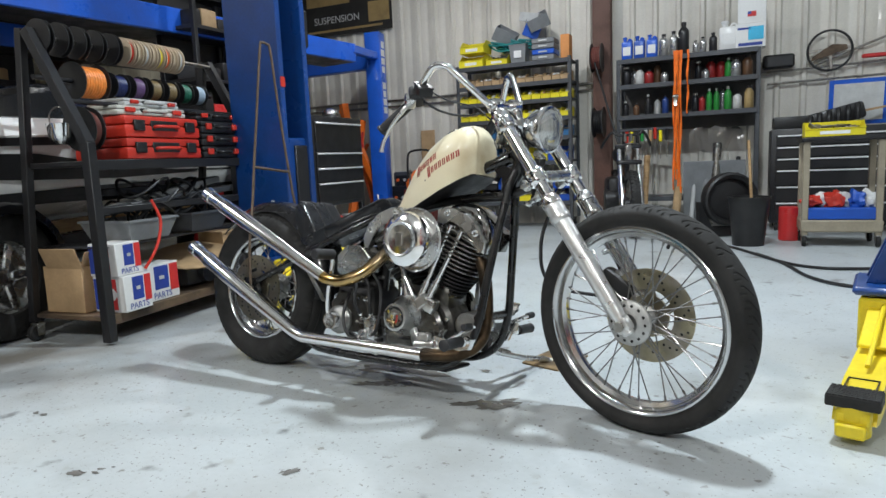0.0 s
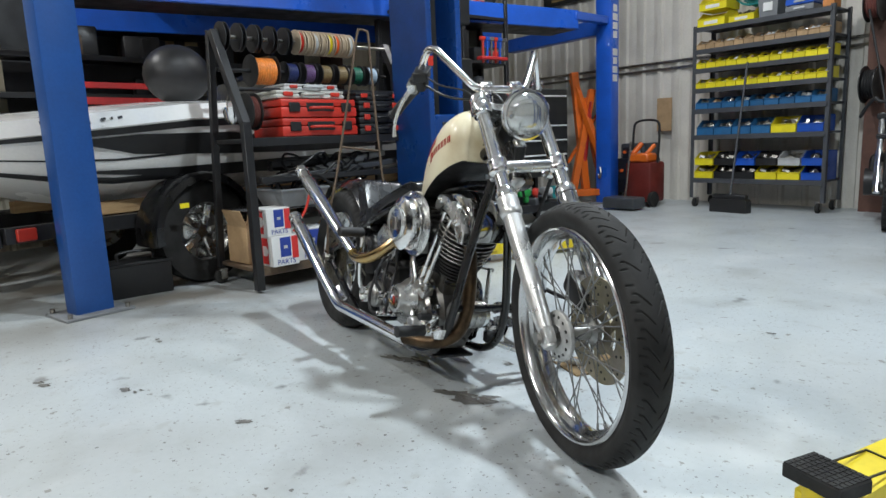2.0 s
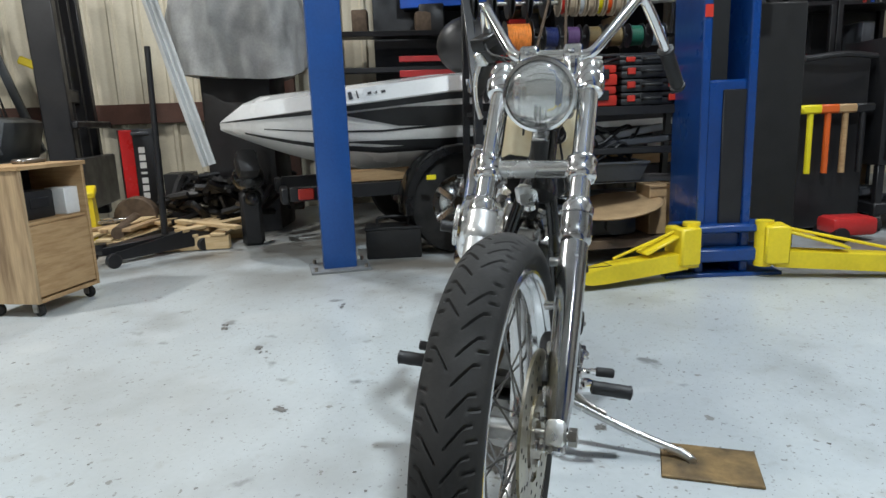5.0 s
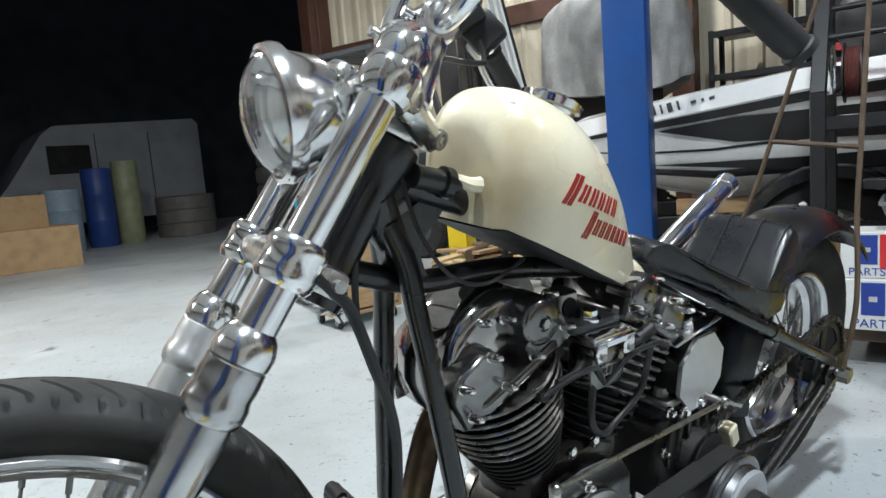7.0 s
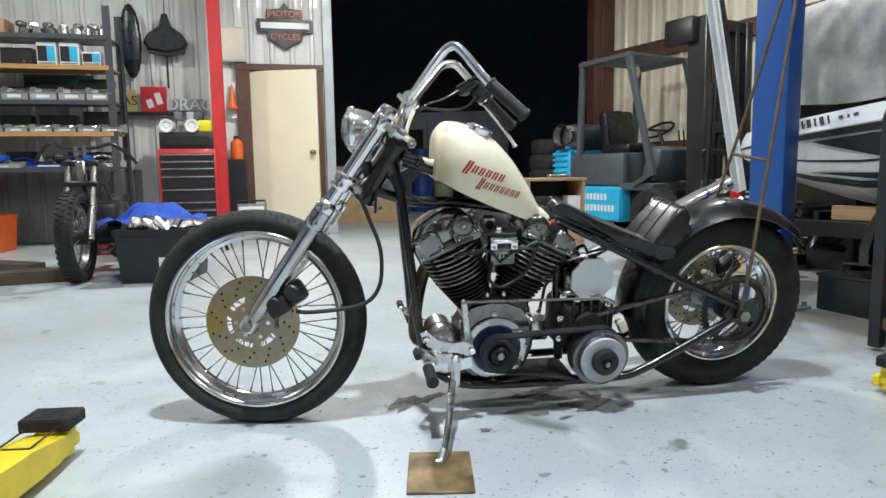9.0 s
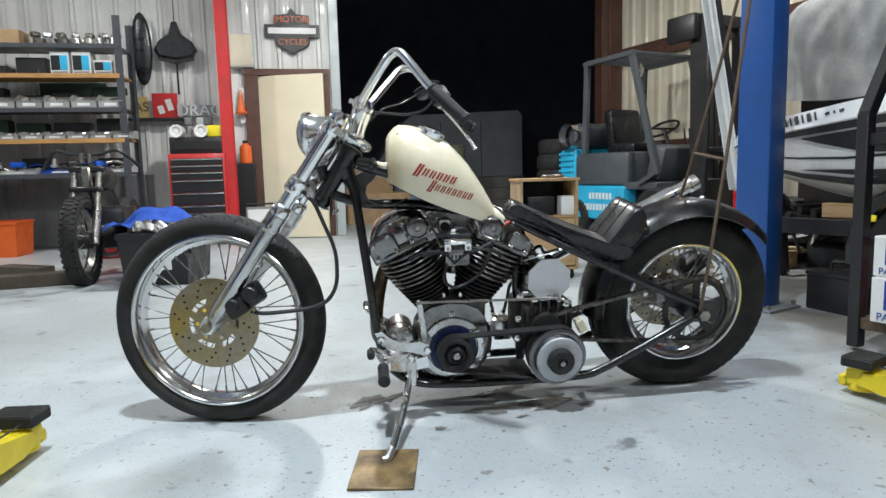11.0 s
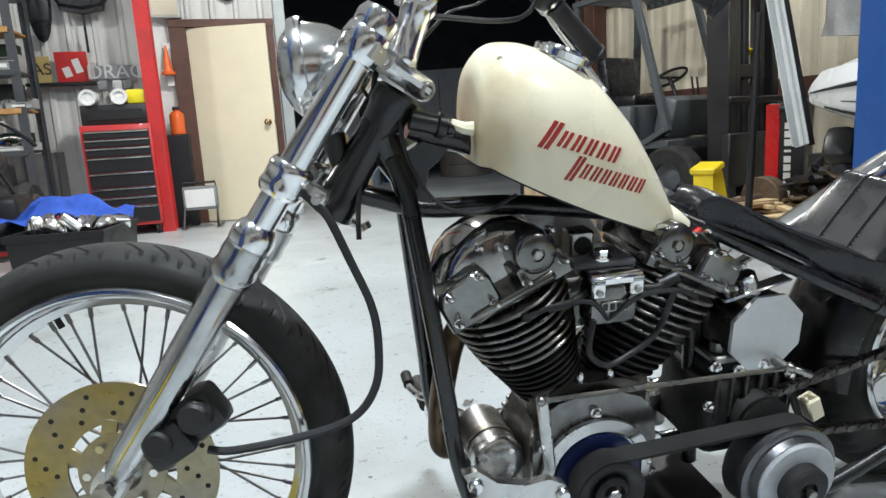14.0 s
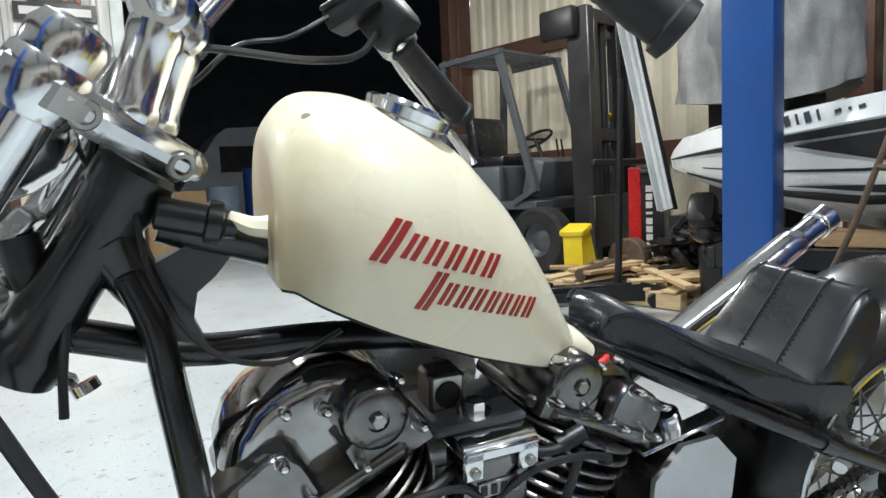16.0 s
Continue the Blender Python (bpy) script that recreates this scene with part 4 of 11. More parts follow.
xs = [TX0 + 0.0125 - 0.06 * (i / 14) ** 2 for i in range(14)] + [TX0 + 0.0125 - 0.06 - 0.291 * i / 34 for i in range(35)] + [TX1 - 0.004, TX1 - 0.008]


def tank_ring2(x):
    grow, drop = tank_nose(x)
    if x < TX1:
        grow = 0.9 if x > TX1 - 0.006 else 0.7
    r = tank_ring(max(min(x, TX0 - 1e-4), TX1 + 1e-4), grow)
    zb, zt = r[0][2], r[20][2]
    return [(x, y, zb + (z - zb) * (1 - drop / (zt - zb))) for _, y, z in r]


tank = part("fuel_tank", Geo().grid([tank_ring2(x) for x in xs], close=True, caps=True), aged_cream(), bike, "cream fuel tank with red painted marks", 50)
under = []
for x in xs[3:]:
    r = tank_ring2(x)
    (_, y0, z0), (_, y1, z1) = r[0], r[-1]
    under.append([(x, y0 - 0.001, z0 + 0.002), (x, y0 - 0.001, z0 - 0.003), (x, 0.03, z0 - 0.004), (x, -0.03, z0 - 0.004), (x, y1 + 0.001, z1 - 0.003), (x, y1 + 0.001, z1 + 0.002)])
part("tank_underside", Geo().grid(under), WRINKLE, tank, "black painted underside")
part("front_tab", Geo().tube([(-0.56, 0.045, 0.84), (-0.545, 0.042, 0.842), (-0.528, 0.035, 0.85)], [0.011, 0.009, 0.006], 8), CREAM, tank)
part("rear_tab", Geo().tube([(-0.895, 0.02, 0.675), (-0.915, 0.03, 0.665), (-0.94, 0.035, 0.65)], [0.024, 0.02, 0.013], 10), CREAM, tank)
part("fuel_cap", Geo().lathe([(0.036, -0.012), (0.038, 0), (0.044, 0.002), (0.045, 0.012), (0.04, 0.015), (0.03, 0.013), (0.026, 0.019), (0.006, 0.02)], (-0.702, 0.028, 0.934), (-0.38, 0.1, 1), 32), CHROME, tank, "chrome fuel cap")
part("petcock", Geo().cyl((-0.9, 0.035, 0.655), (-0.925, 0.045, 0.635), 0.012, n=6).cyl((-0.925, 0.045, 0.635), (-0.93, 0.047, 0.61), 0.007), CHROME, tank)
part("petcock_lever", Geo().box((-0.945, 0.052, 0.64), (0.035, 0.008, 0.01), 0.003, (0, 35, 0)), REDPL, tank)


def tank_marks(side):
    """The maker's name as two rows of plain slanted bars, the first bar of each row taller."""
    if side > 0:
        rows = [((-0.643, 0.838), (-0.131, -0.045), 6, 0.027), ((-0.685, 0.786), (-0.144, -0.048), 8, 0.025)]
    else:
        rows = [((-0.8, 0.795), (0.1, 0.057), 6, 0.024), ((-0.74, 0.79), (0.136, 0.068), 8, 0.023)]
    for (x0, z0), (dx, dz), n, h in rows:
        ln = math.hypot(dx, dz)
        ux, uz = dx / ln, dz / ln
        vx, vz = (uz, -ux) if ux < 0 else (-uz, ux)
        vx, vz = vx + 0.3 * ux, vz + 0.3 * uz
        for i in range(n):
            for q in (0.22, 0.64):
                hh = h * (1.55 if i == 0 else 0.9)
                w = ln / n * (0.24 if i else 0.3)
                cx, cz = x0 + dx * (i + q) / n, z0 + dz * (i + q) / n
                cols = []
                for k in range(5):
                    b = -0.5 + k / 4
                    x, z = cx + vx * hh * b, cz + vz * hh * b
                    a0, a1 = (x - ux * w / 2, z - uz * w / 2), (x + ux * w / 2, z + uz * w / 2)
                    cols.append([(a0[0], side * (tank_y(*a0) - 0.002), a0[1]), (a0[0], side * (tank_y(*a0) + 0.0011), a0[1]), (a1[0], side * (tank_y(*a1) + 0.0011), a1[1]), (a1[0], side * (tank_y(*a1) - 0.002), a1[1])])
                part("painted_mark", Geo().grid(cols, close=True, caps=True), REDLET, tank)


tank_marks(1)
tank_marks(-1)

# seat, in one long cushion, and the upright pad behind it
def cushion(profile, half, mid, n=15, round_=0.3, shrink=0.2, crown=0.0):
    """A padded body: a closed (x, z) outline swept across y and rounded at the sides."""
    cx = sum(p[0] for p in profile) / len(profile)
    cz = sum(p[1] for p in profile) / len(profile)
    rows = []
    for j in range(n):
        s = -math.cos(math.pi * j / (n - 1))
        d = max(abs(s) - (1 - round_), 0) / round_
        k = 1 - shrink * (1 - max(1 - d * d, 0) ** 0.5)
        rows.append([(mid[0] + (x - mid[0]) * (0.6 + 0.4 * k), half(x) * s, mid[1] + (z - mid[1]) * k + (crown * (1 - s * s) if z > 1.034 + 0.38 * x else 0.0)) for x, z in profile])
    return Geo().grid(rows, close=True, caps=True)


SEAT = [(-0.962, 0.655), (-0.958, 0.68), (-0.965, 0.695), (-0.98, 0.702), (-1.0, 0.696), (-1.05, 0.67), (-1.1, 0.646), (-1.2, 0.605), (-1.285, 0.57), (-1.36, 0.555), (-1.375, 0.54), (-1.36, 0.515), (-1.3, 0.508), (-1.26, 0.521), (-1.18, 0.562), (-1.09, 0.607), (-1.0, 0.645)]


def seat_half(x):
    """Half the seat's breadth: a rounded nose, then nearly parallel sides."""
    return 0.026 + 0.079 * min(max((-0.955 - x) / 0.17, 0.0), 1.0) ** 0.5


st = part("seat", cushion(SEAT, seat_half, (-1.15, 0.61), 31, 0.14, 0.05, 0.009), LEATHER, bike, "low black leather solo seat", 60)
for sy in (1, -1):
    part("seat_piping", Geo().tube([(x, sy * seat_half(x) * 0.97, z) for x, z in ((-0.963, 0.695), (-0.98, 0.702), (-1.0, 0.696), (-1.05, 0.67), (-1.1, 0.645), (-1.2, 0.604), (-1.285, 0.569))], 0.0034, 8), LEATHER, st)
    part("seat_seam", Geo().tube([(x, sy * seat_half(x) * 0.99, z) for x, z in ((-0.965, 0.658), (-1.0, 0.648), (-1.09, 0.611), (-1.18, 0.566), (-1.26, 0.526))], 0.0028, 6), LEATHER, st)
PAD = [(-1.278, 0.553), (-1.285, 0.572), (-1.303, 0.598), (-1.325, 0.628), (-1.347, 0.656), (-1.364, 0.678), (-1.376, 0.69), (-1.39, 0.694), (-1.404, 0.687), (-1.414, 0.669), (-1.415, 0.645), (-1.41, 0.61), (-1.395, 0.575), (-1.36, 0.538), (-1.3, 0.53)]
pad = part("pillion_pad", cushion(PAD, lambda x: 0.1, (-1.35, 0.61), 31, 0.3, 0.22), LEATHER, bike, "stitched black leather backrest pad", 60)
FACE = [(-1.2855, 0.5735), (-1.3035, 0.5995), (-1.3255, 0.6295), (-1.3475, 0.6575), (-1.3645, 0.6795), (-1.377, 0.6915), (-1.391, 0.695)]
for y in (-0.034, 0.034):
    part("pleat_seam", Geo().tube([(x, y, z) for x, z in FACE], 0.0022, 6), PLASTIC, pad)
    for i in range(15):
        part("stitch", Geo().box((-1.2865 - 0.0052 * i, y + 0.005, 0.576 + 0.00695 * i), (0.002, 0.002, 0.004), 0), BLACKST, pad)
for sy in (1, -1):
    part("pad_piping", Geo().tube([(x - 0.003, sy * 0.086, z - 0.003) for x, z in FACE], 0.0032, 6), LEATHER, pad)

# rear mudguard
def fender_arc(a0, a1, R, w, n=40, m=13):
    rows = []
    for i in range(n + 1):
        a = radians(a0 + (a1 - a0) * i / n)
        row = []
        for j in range(m):
            s = -1 + 2 * j / (m - 1)
            r = R - 0.045 * abs(s) ** 3
            row.append((RC[0] + r * math.cos(a), w * s, RC[2] + r * math.sin(a)))
        for j in reversed(range(m)):
            s = -1 + 2 * j / (m - 1)
            r = R - 0.003 - 0.045 * abs(s) ** 3
            row.append((RC[0] + r * math.cos(a), (w - 0.002) * s, RC[2] + r * math.sin(a)))
        rows.append(row)
    return Geo().grid(rows, close=True, caps=True)


fen = part("rear_mudguard", fender_arc(-4, 138, 0.375, 0.098), BLACK, bike, "gloss black rear mudguard")
part("mudguard_bolt", Geo().ball((-1.66, 0, 0.692), (0.012, 0.012, 0.012), 10), CHROME, fen)
# tall rusty backrest rod
sis = part("sissy_bar", Geo().tube([(-1.6, 0.158, 0.34), (-1.612, 0.16, 0.5), (-1.65, 0.12, 0.7), (-1.672, 0.1, 0.84), (-1.71, 0.062, 1.12), (-1.742, 0.03, 1.38), (-1.748, 0.015, 1.41), (-1.748, -0.015, 1.41), (-1.742, -0.03, 1.38), (-1.71, -0.062, 1.12), (-1.672, -0.1, 0.84), (-1.65, -0.12, 0.7), (-1.612, -0.16, 0.5), (-1.6, -0.158, 0.34)], 0.0058, 8), RUST, bike, "tall bare rusty sissy bar")
part("cross_rod", Geo().cyl((-1.672, -0.1, 0.84), (-1.672, 0.1, 0.84), 0.006, n=8), RUST, sis)

# rear sprocket, chain and disc
spr = part("rear_sprocket", Geo().lathe([(0.1, 0.1), (0.118, 0.1), (0.118, 0.107), (0.1, 0.107)], (RC[0], 0, RC[2]), (0, 1, 0), 48, closed=True), BLACKST, bike)
for i in range(5):
    a = 2 * math.pi * i / 5 + 0.3
    part("sprocket_arm", Geo().beam((RC[0] + 0.03 * math.cos(a), 0.1035, RC[2] + 0.03 * math.sin(a)), (RC[0] + 0.104 * math.cos(a), 0.1035, RC[2] + 0.104 * math.sin(a)), 0.026, 0.006, 0.001, (0, 1, 0)), BLACKST, spr)
for i in range(48):
    a = 2 * math.pi * i / 48
    part("sprocket_tooth", Geo().box((RC[0] + 0.121 * math.cos(a), 0.1035, RC[2] + 0.121 * math.sin(a)), (0.01, 0.006, 0.006), 0.001, (0, -math.degrees(a), 0)), BLACKST, spr)
brake_disc(bike, RC, -0.085, 0.14, 0.085, 0.07)
part("rear_caliper", Geo().box((-1.7, -0.09, 0.42), (0.09, 0.05, 0.06), 0.012, (0, 40, 0), 2), BLACKST, bike)
part("rear_drum", Geo().lathe([(0.02, 0.112), (0.036, 0.112), (0.044, 0.1), (0.044, 0.05), (0.02, 0.05)], (RC[0], 0, RC[2]), (0, 1, 0), 32), WRINKLE, bike)
g1, c2 = Vector((-1.08, 0.105, 0.29)), Vector((RC[0], 0.105, RC[2]))


def chain_path(k):
    """A place on the chain's loop, k from 0 to 1: gearbox sprocket to rear sprocket."""
    r1, r2 = 0.042, 0.122
    d = c2 - g1
    ang = math.atan2(d.z, d.x)
    off = math.asin((r2 - r1) / d.length)
    n1 = Vector((math.cos(ang - math.pi / 2 + off), 0, math.sin(ang - math.pi / 2 + off)))
    n2 = Vector((math.cos(ang + math.pi / 2 - off), 0, math.sin(ang + math.pi / 2 - off)))
    pts = [g1 + n1 * r1, c2 + n1 * r2]
    for i in range(1, 24):
        a = (ang - math.pi / 2 + off) + (math.pi - 2 * off) * i / 24
        pts.append(c2 + Vector((math.cos(a), 0, math.sin(a))) * r2)
    pts += [c2 + n2 * r2, g1 + n2 * r1]
    for i in range(1, 12):
        a = (ang + math.pi / 2 - off) + (math.pi + 2 * off) * i / 12
        pts.append(g1 + Vector((math.cos(a), 0, math.sin(a))) * r1)
    pts.append(pts[0])
    total = sum((b - a).length for a, b in zip(pts, pts[1:]))
    want = k * total
    for a, b in zip(pts, pts[1:]):
        seg = (b - a).length
        if want <= seg:
            return a + (b - a) * want / max(seg, 1e-9), b - a
        want -= seg
    return pts[-1], pts[1] - pts[0]


links = Geo()
for i in range(112):
    p, d = chain_path(i / 112)
    q, _ = chain_path(((i + 1) / 112) % 1.0)
    h = 0.0045 if i % 2 else 0.0032
    for sy in (1, -1):
        links.beam(p + Vector((0, sy * h * 1.6, 0)), q + Vector((0, sy * h * 1.6, 0)), 0.013, 0.0022, 0.0, (0, 1, 0))
    links.cyl(p - Vector((0, 0.009, 0)), p + Vector((0, 0.009, 0)), 0.0055, n=6)
CHAIN = mat("oily_chain_steel", (0.16, 0.15, 0.14), 0.4, 1, 0.4, 40, col2=(0.06, 0.05, 0.045))
tagged(part("drive_chain", links, CHAIN, bike, "oily drive chain"), kind="stuff")

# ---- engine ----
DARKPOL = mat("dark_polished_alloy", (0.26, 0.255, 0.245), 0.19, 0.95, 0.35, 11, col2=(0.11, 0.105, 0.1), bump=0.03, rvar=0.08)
CASEM = mat("oily_crankcase", (0.15, 0.147, 0.14), 0.36, 0.9, 0.4, 16, col2=(0.07, 0.065, 0.06), bump=0.15, grime=0.6)
CK = Vector((-0.77, 0, 0.238))
eng = part("crankcase", Geo().lathe([(0.05, -0.085), (0.118, -0.075), (0.132, -0.06), (0.134, 0.0), (0.132, 0.06), (0.118, 0.075), (0.05, 0.085)], CK, (0, 1, 0), 40).box((-0.77, 0, 0.35), (0.22, 0.13, 0.09), 0.02, (0, 0, 0), 2).box((-0.75, 0, 0.15), (0.18, 0.12, 0.06), 0.02, (0, 0, 0), 2), CASEM, bike, "oily cast alloy V-twin crankcase")
for sy in (1, -1):
    for i in range(9):
        a = radians(20 + 36 * i)
        part("case_bolt", Geo().cyl((CK.x + 0.122 * math.cos(a), sy * 0.074, CK.z + 0.122 * math.sin(a)), (CK.x + 0.122 * math.cos(a), sy * 0.088, CK.z + 0.122 * math.sin(a)), 0.008, n=8, b=0.002), CHROME, eng)
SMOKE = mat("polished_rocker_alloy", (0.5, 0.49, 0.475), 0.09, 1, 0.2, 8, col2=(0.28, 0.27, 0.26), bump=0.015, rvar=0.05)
FINM = mat("polished_fin_edge", (0.36, 0.35, 0.33), 0.32, 1, 0.4, 30, col2=(0.16, 0.15, 0.135), bump=0.08)
for fr in (1, -1):
    ax = Vector((0.42 * fr, 0, 0.907)).normalized()
    side = Vector((ax.z, 0, -ax.x)) * fr
    base = CK + ax * 0.13
    cyl = part("cylinder", Geo().cyl(base - ax * 0.02, base + ax * 0.13, 0.052, n=28), WRINKLE, bike, "black finned cylinder barrel")
    for i in range(7):
        s = 0.02 + i * 0.0145
        q = 0.062 + 0.026 * min(i / 6, 1)
        part("fin", Geo().lathe([(0.05, s - 0.0016), (q - 0.001, s - 0.0022), (q, s), (q - 0.001, s + 0.0022), (0.05, s + 0.0016)], base, ax, 32), WRINKLE, cyl)
    head = part("cylinder_head", Geo().cyl(base + ax * 0.12, base + ax * 0.245, 0.072, n=28), WRINKLE, bike, "cylinder head with bright fin edges")
    for i in range(7):
        s = 0.126 + i * 0.0165
        q = 0.094 + 0.013 * min(i / 4, 1)
        part("head_fin", Geo().lathe([(0.07, s - 0.002), (q - 0.002, s - 0.0032), (q, s - 0.001), (q, s + 0.001), (q - 0.002, s + 0.0032), (0.07, s + 0.002)], base, ax, 36), FINM, head)
    r0 = base + ax * 0.238

    def up(u, v, y):
        return r0 + side * u + ax * v + Vector((0, y, 0))

    k_ = 1.0 if fr > 0 else 0.86
    arch = [(-0.104, -0.004), (-0.103, 0.04), (-0.09, 0.075), (-0.065, 0.099), (-0.035, 0.112), (0.0, 0.116), (0.035, 0.112), (0.066, 0.098), (0.092, 0.072), (0.108, 0.036), (0.112, -0.004)]
    dome = Geo().grid([[up(u * q * k_, v * (q if v > 0 else 1) * k_, y) for u, v in arch] for y, q in ((-0.076, 0.82), (-0.07, 0.93), (-0.058, 0.99), (-0.03, 1.0), (0.018, 1.0), (0.032, 0.975), (0.042, 0.92), (0.047, 0.83))], close=True, caps=True)
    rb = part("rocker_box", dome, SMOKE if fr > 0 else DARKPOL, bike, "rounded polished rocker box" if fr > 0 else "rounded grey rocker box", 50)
    part("gasket_flange", Geo().grid([[up(u * q, v, 0) + Vector((0, w * q, 0)) for u, w in ((-0.1, -0.06), (-0.07, -0.088), (0.07, -0.088), (0.104, -0.06), (0.104, 0.06), (0.07, 0.086), (-0.07, 0.086), (-0.1, 0.06))] for v, q in ((-0.004, 0.97), (0.0, 1.0), (0.01, 1.0), (0.014, 0.97))], close=True, caps=True), DARKPOL, rb)
    # left face: a squared block, a round shaft boss on its foot, acorn nuts
    block = [(0.112, -0.004), (0.112, 0.045), (0.104, 0.062), (0.085, 0.071), (0.045, 0.078), (0.026, 0.072), (0.018, 0.055), (0.016, -0.004)]
    cx_, cv_ = 0.066, 0.035
    part("shaft_block", Geo().grid([[up((cx_ + (u - cx_) * q) * k_, (cv_ + (v - cv_) * q) * k_, y) for u, v in block] for y, q in ((0.02, 1.0), (0.068, 1.0), (0.075, 0.97), (0.079, 0.9), (0.08, 0.78))], close=True, caps=True), DARKPOL, rb)
    boss = part("shaft_boss", Geo().lathe([(0.037, 0.0), (0.037, 0.04), (0.036, 0.047), (0.033, 0.052), (0.027, 0.055), (0.012, 0.056), (0.0115, 0.052), (0.001, 0.052)], up(-0.062 * k_, 0.052 * k_, 0.03), (0, 1, 0), 36), DARKPOL, rb)
    foot = [(-0.018, -0.004), (-0.018, 0.04), (-0.05, 0.05), (-0.1, 0.042), (-0.106, 0.02), (-0.106, -0.004)]
    part("boss_foot", Geo().grid([[up(-0.062 * k_ + (u + 0.062) * k_ * q, v * k_, y) for u, v in foot] for y, q in ((0.02, 1.0), (0.074, 1.0), (0.081, 0.94))], close=True, caps=True), DARKPOL, rb)
    part("boss_plug", Geo().cyl(up(-0.062 * k_, 0.052 * k_, 0.08), up(-0.062 * k_, 0.052 * k_, 0.09), 0.008, n=6, b=0.001), STEEL, boss)
    for u, v, y in ((0.097, 0.012, 0.078), (0.032, 0.012, 0.078), (0.092, 0.058, 0.076), (0.036, 0.067, 0.076), (0.012, 0.094, 0.042), (-0.022, 0.078, 0.05), (-0.028, 0.018, 0.078), (-0.095, 0.02, 0.078), (-0.098, 0.07, 0.06)):
        part("acorn_nut", Geo().lathe([(0.0074, 0), (0.0074, 0.003), (0.0062, 0.004), (0.0062, 0.012), (0.006, 0.014), (0.0055, 0.021), (0.003, 0.0255), (0.0005, 0.0265)], up(u * k_, v * k_, y), (0, 1, 0.25), 14), CHROME, rb)
    # curved polished plate on the right
    plate = [(-0.112, 0.03), (-0.105, 0.062), (-0.06, 0.082), (0.0, 0.086), (0.06, 0.07), (0.108, 0.03), (0.116, -0.008), (0.1, -0.014), (0.06, 0.018), (0.0, 0.038), (-0.06, 0.036), (-0.085, 0.012), (-0.104, 0.008)]
    part("rocker_cover", Geo().grid([[up(u * q + 0.005, 0.03 + (v - 0.03) * q, y) for u, v in plate] for y, q in ((-0.07, 1.0), (-0.094, 1.0), (-0.1, 0.95), (-0.101, 0.85))], close=True, caps=True), SATIN, rb, "curved polished rocker end cover")
    for u, v in ((-0.07, 0.055), (0.062, 0.042)):
        part("cover_screw", Geo().lathe([(0.012, 0), (0.012, 0.006), (0.009, 0.008), (0.005, 0.004), (0.001, 0.004)], up(u, v, -0.1), (0, -1, 0), 12), CHROME, rb)
    for k in (0, 1):
        p0 = CK + Vector((0.028 * fr + 0.034 * (k - 0.5), -0.105, 0.1))
        p1 = up(-0.05 + 0.05 * k, 0.02, -0.082)
        pt = part("pushrod_tube", Geo().cyl(p0, p1, 0.0095, n=14), CHROME, bike, "chrome pushrod tube")
        part("tube_cup", Geo().cyl(p0, p0 + (p1 - p0) * 0.28, 0.0135, n=14, b=0.002), CHROME, pt)
    pl = up(0.0, -0.03, 0.085)
    part("spark_plug", Geo().cyl(up(0.0, -0.03, 0.06), pl, 0.011, 0.009).cyl(pl, up(0, -0.02, 0.115), 0.009, 0.007), PLASTIC, head)
    part("plug_lead", Geo().tube([up(0, -0.02, 0.112), up(-0.05, -0.02, 0.125), up(-0.1, -0.05, 0.118), (-0.765, 0.105, 0.53)], 0.0045, 7), PLASTIC, head)
# lifter blocks and the cam cover on the right
for x, a in ((-0.72, 18), (-0.795, -18)):
    part("lifter_block", Geo().box((x, -0.105, 0.33), (0.07, 0.04, 0.05), 0.008, (0, a, 0), 2), SATIN, bike)
cc = part("cam_cover", Geo().prism([(-0.13, -0.075), (0.02, -0.1), (0.1, -0.08), (0.13, 0.0), (0.1, 0.06), (0.05, 0.09), (-0.07, 0.08), (-0.13, 0.02)], 0.03, pose(-0.78, -0.085, 0.245, 90, 0, 0), 0.012), DARKPOL, bike, "oily alloy timing cover")
part("nose_cone", Geo().lathe([(0.075, 0.0), (0.066, 0.02), (0.054, 0.038), (0.051, 0.062), (0.048, 0.066), (0.041, 0.067), (0.039, 0.06), (0.001, 0.06)], (-0.815, -0.11, 0.28), (0, -1, 0), 30), SATIN, cc, "round alloy nose cone")
POINTS = (-0.815, -0.168, 0.28)
part("points_plate", Geo().lathe([(0.038, 0.0), (0.038, 0.003), (0.001, 0.004)], POINTS, (0, -1, 0), 28), DARKIN, cc)
part("points_base", Geo().prism([(-0.03, -0.02), (0.012, -0.03), (0.03, -0.008), (0.024, 0.022), (-0.008, 0.03), (-0.032, 0.012)], 0.004, pose(-0.815, -0.17, 0.28, 90, 0, 0), 0.001), STEEL, cc)
part("condenser", Geo().cyl((-0.84, -0.18, 0.268), (-0.806, -0.18, 0.26), 0.008, n=14, b=0.001), GOLD, cc)
part("points_cam", Geo().cyl((-0.815, -0.17, 0.282), (-0.815, -0.188, 0.282), 0.009, n=12, b=0.001), CHROME, cc)
part("contact_arm", Geo().beam((-0.832, -0.181, 0.297), (-0.8, -0.181, 0.293), 0.009, 0.006), CHROME, cc)
part("points_wire", Geo().tube([(-0.806, -0.18, 0.262), (-0.797, -0.184, 0.272), (-0.797, -0.184, 0.29)], 0.0028, 6), REDPL, cc)
for a in (0.4, 2.5, 4.6):
    part("points_screw", Geo().cyl((-0.815 + 0.031 * math.cos(a), -0.17, 0.28 + 0.031 * math.sin(a)), (-0.815 + 0.031 * math.cos(a), -0.178, 0.28 + 0.031 * math.sin(a)), 0.005, n=10), CHROME, cc)
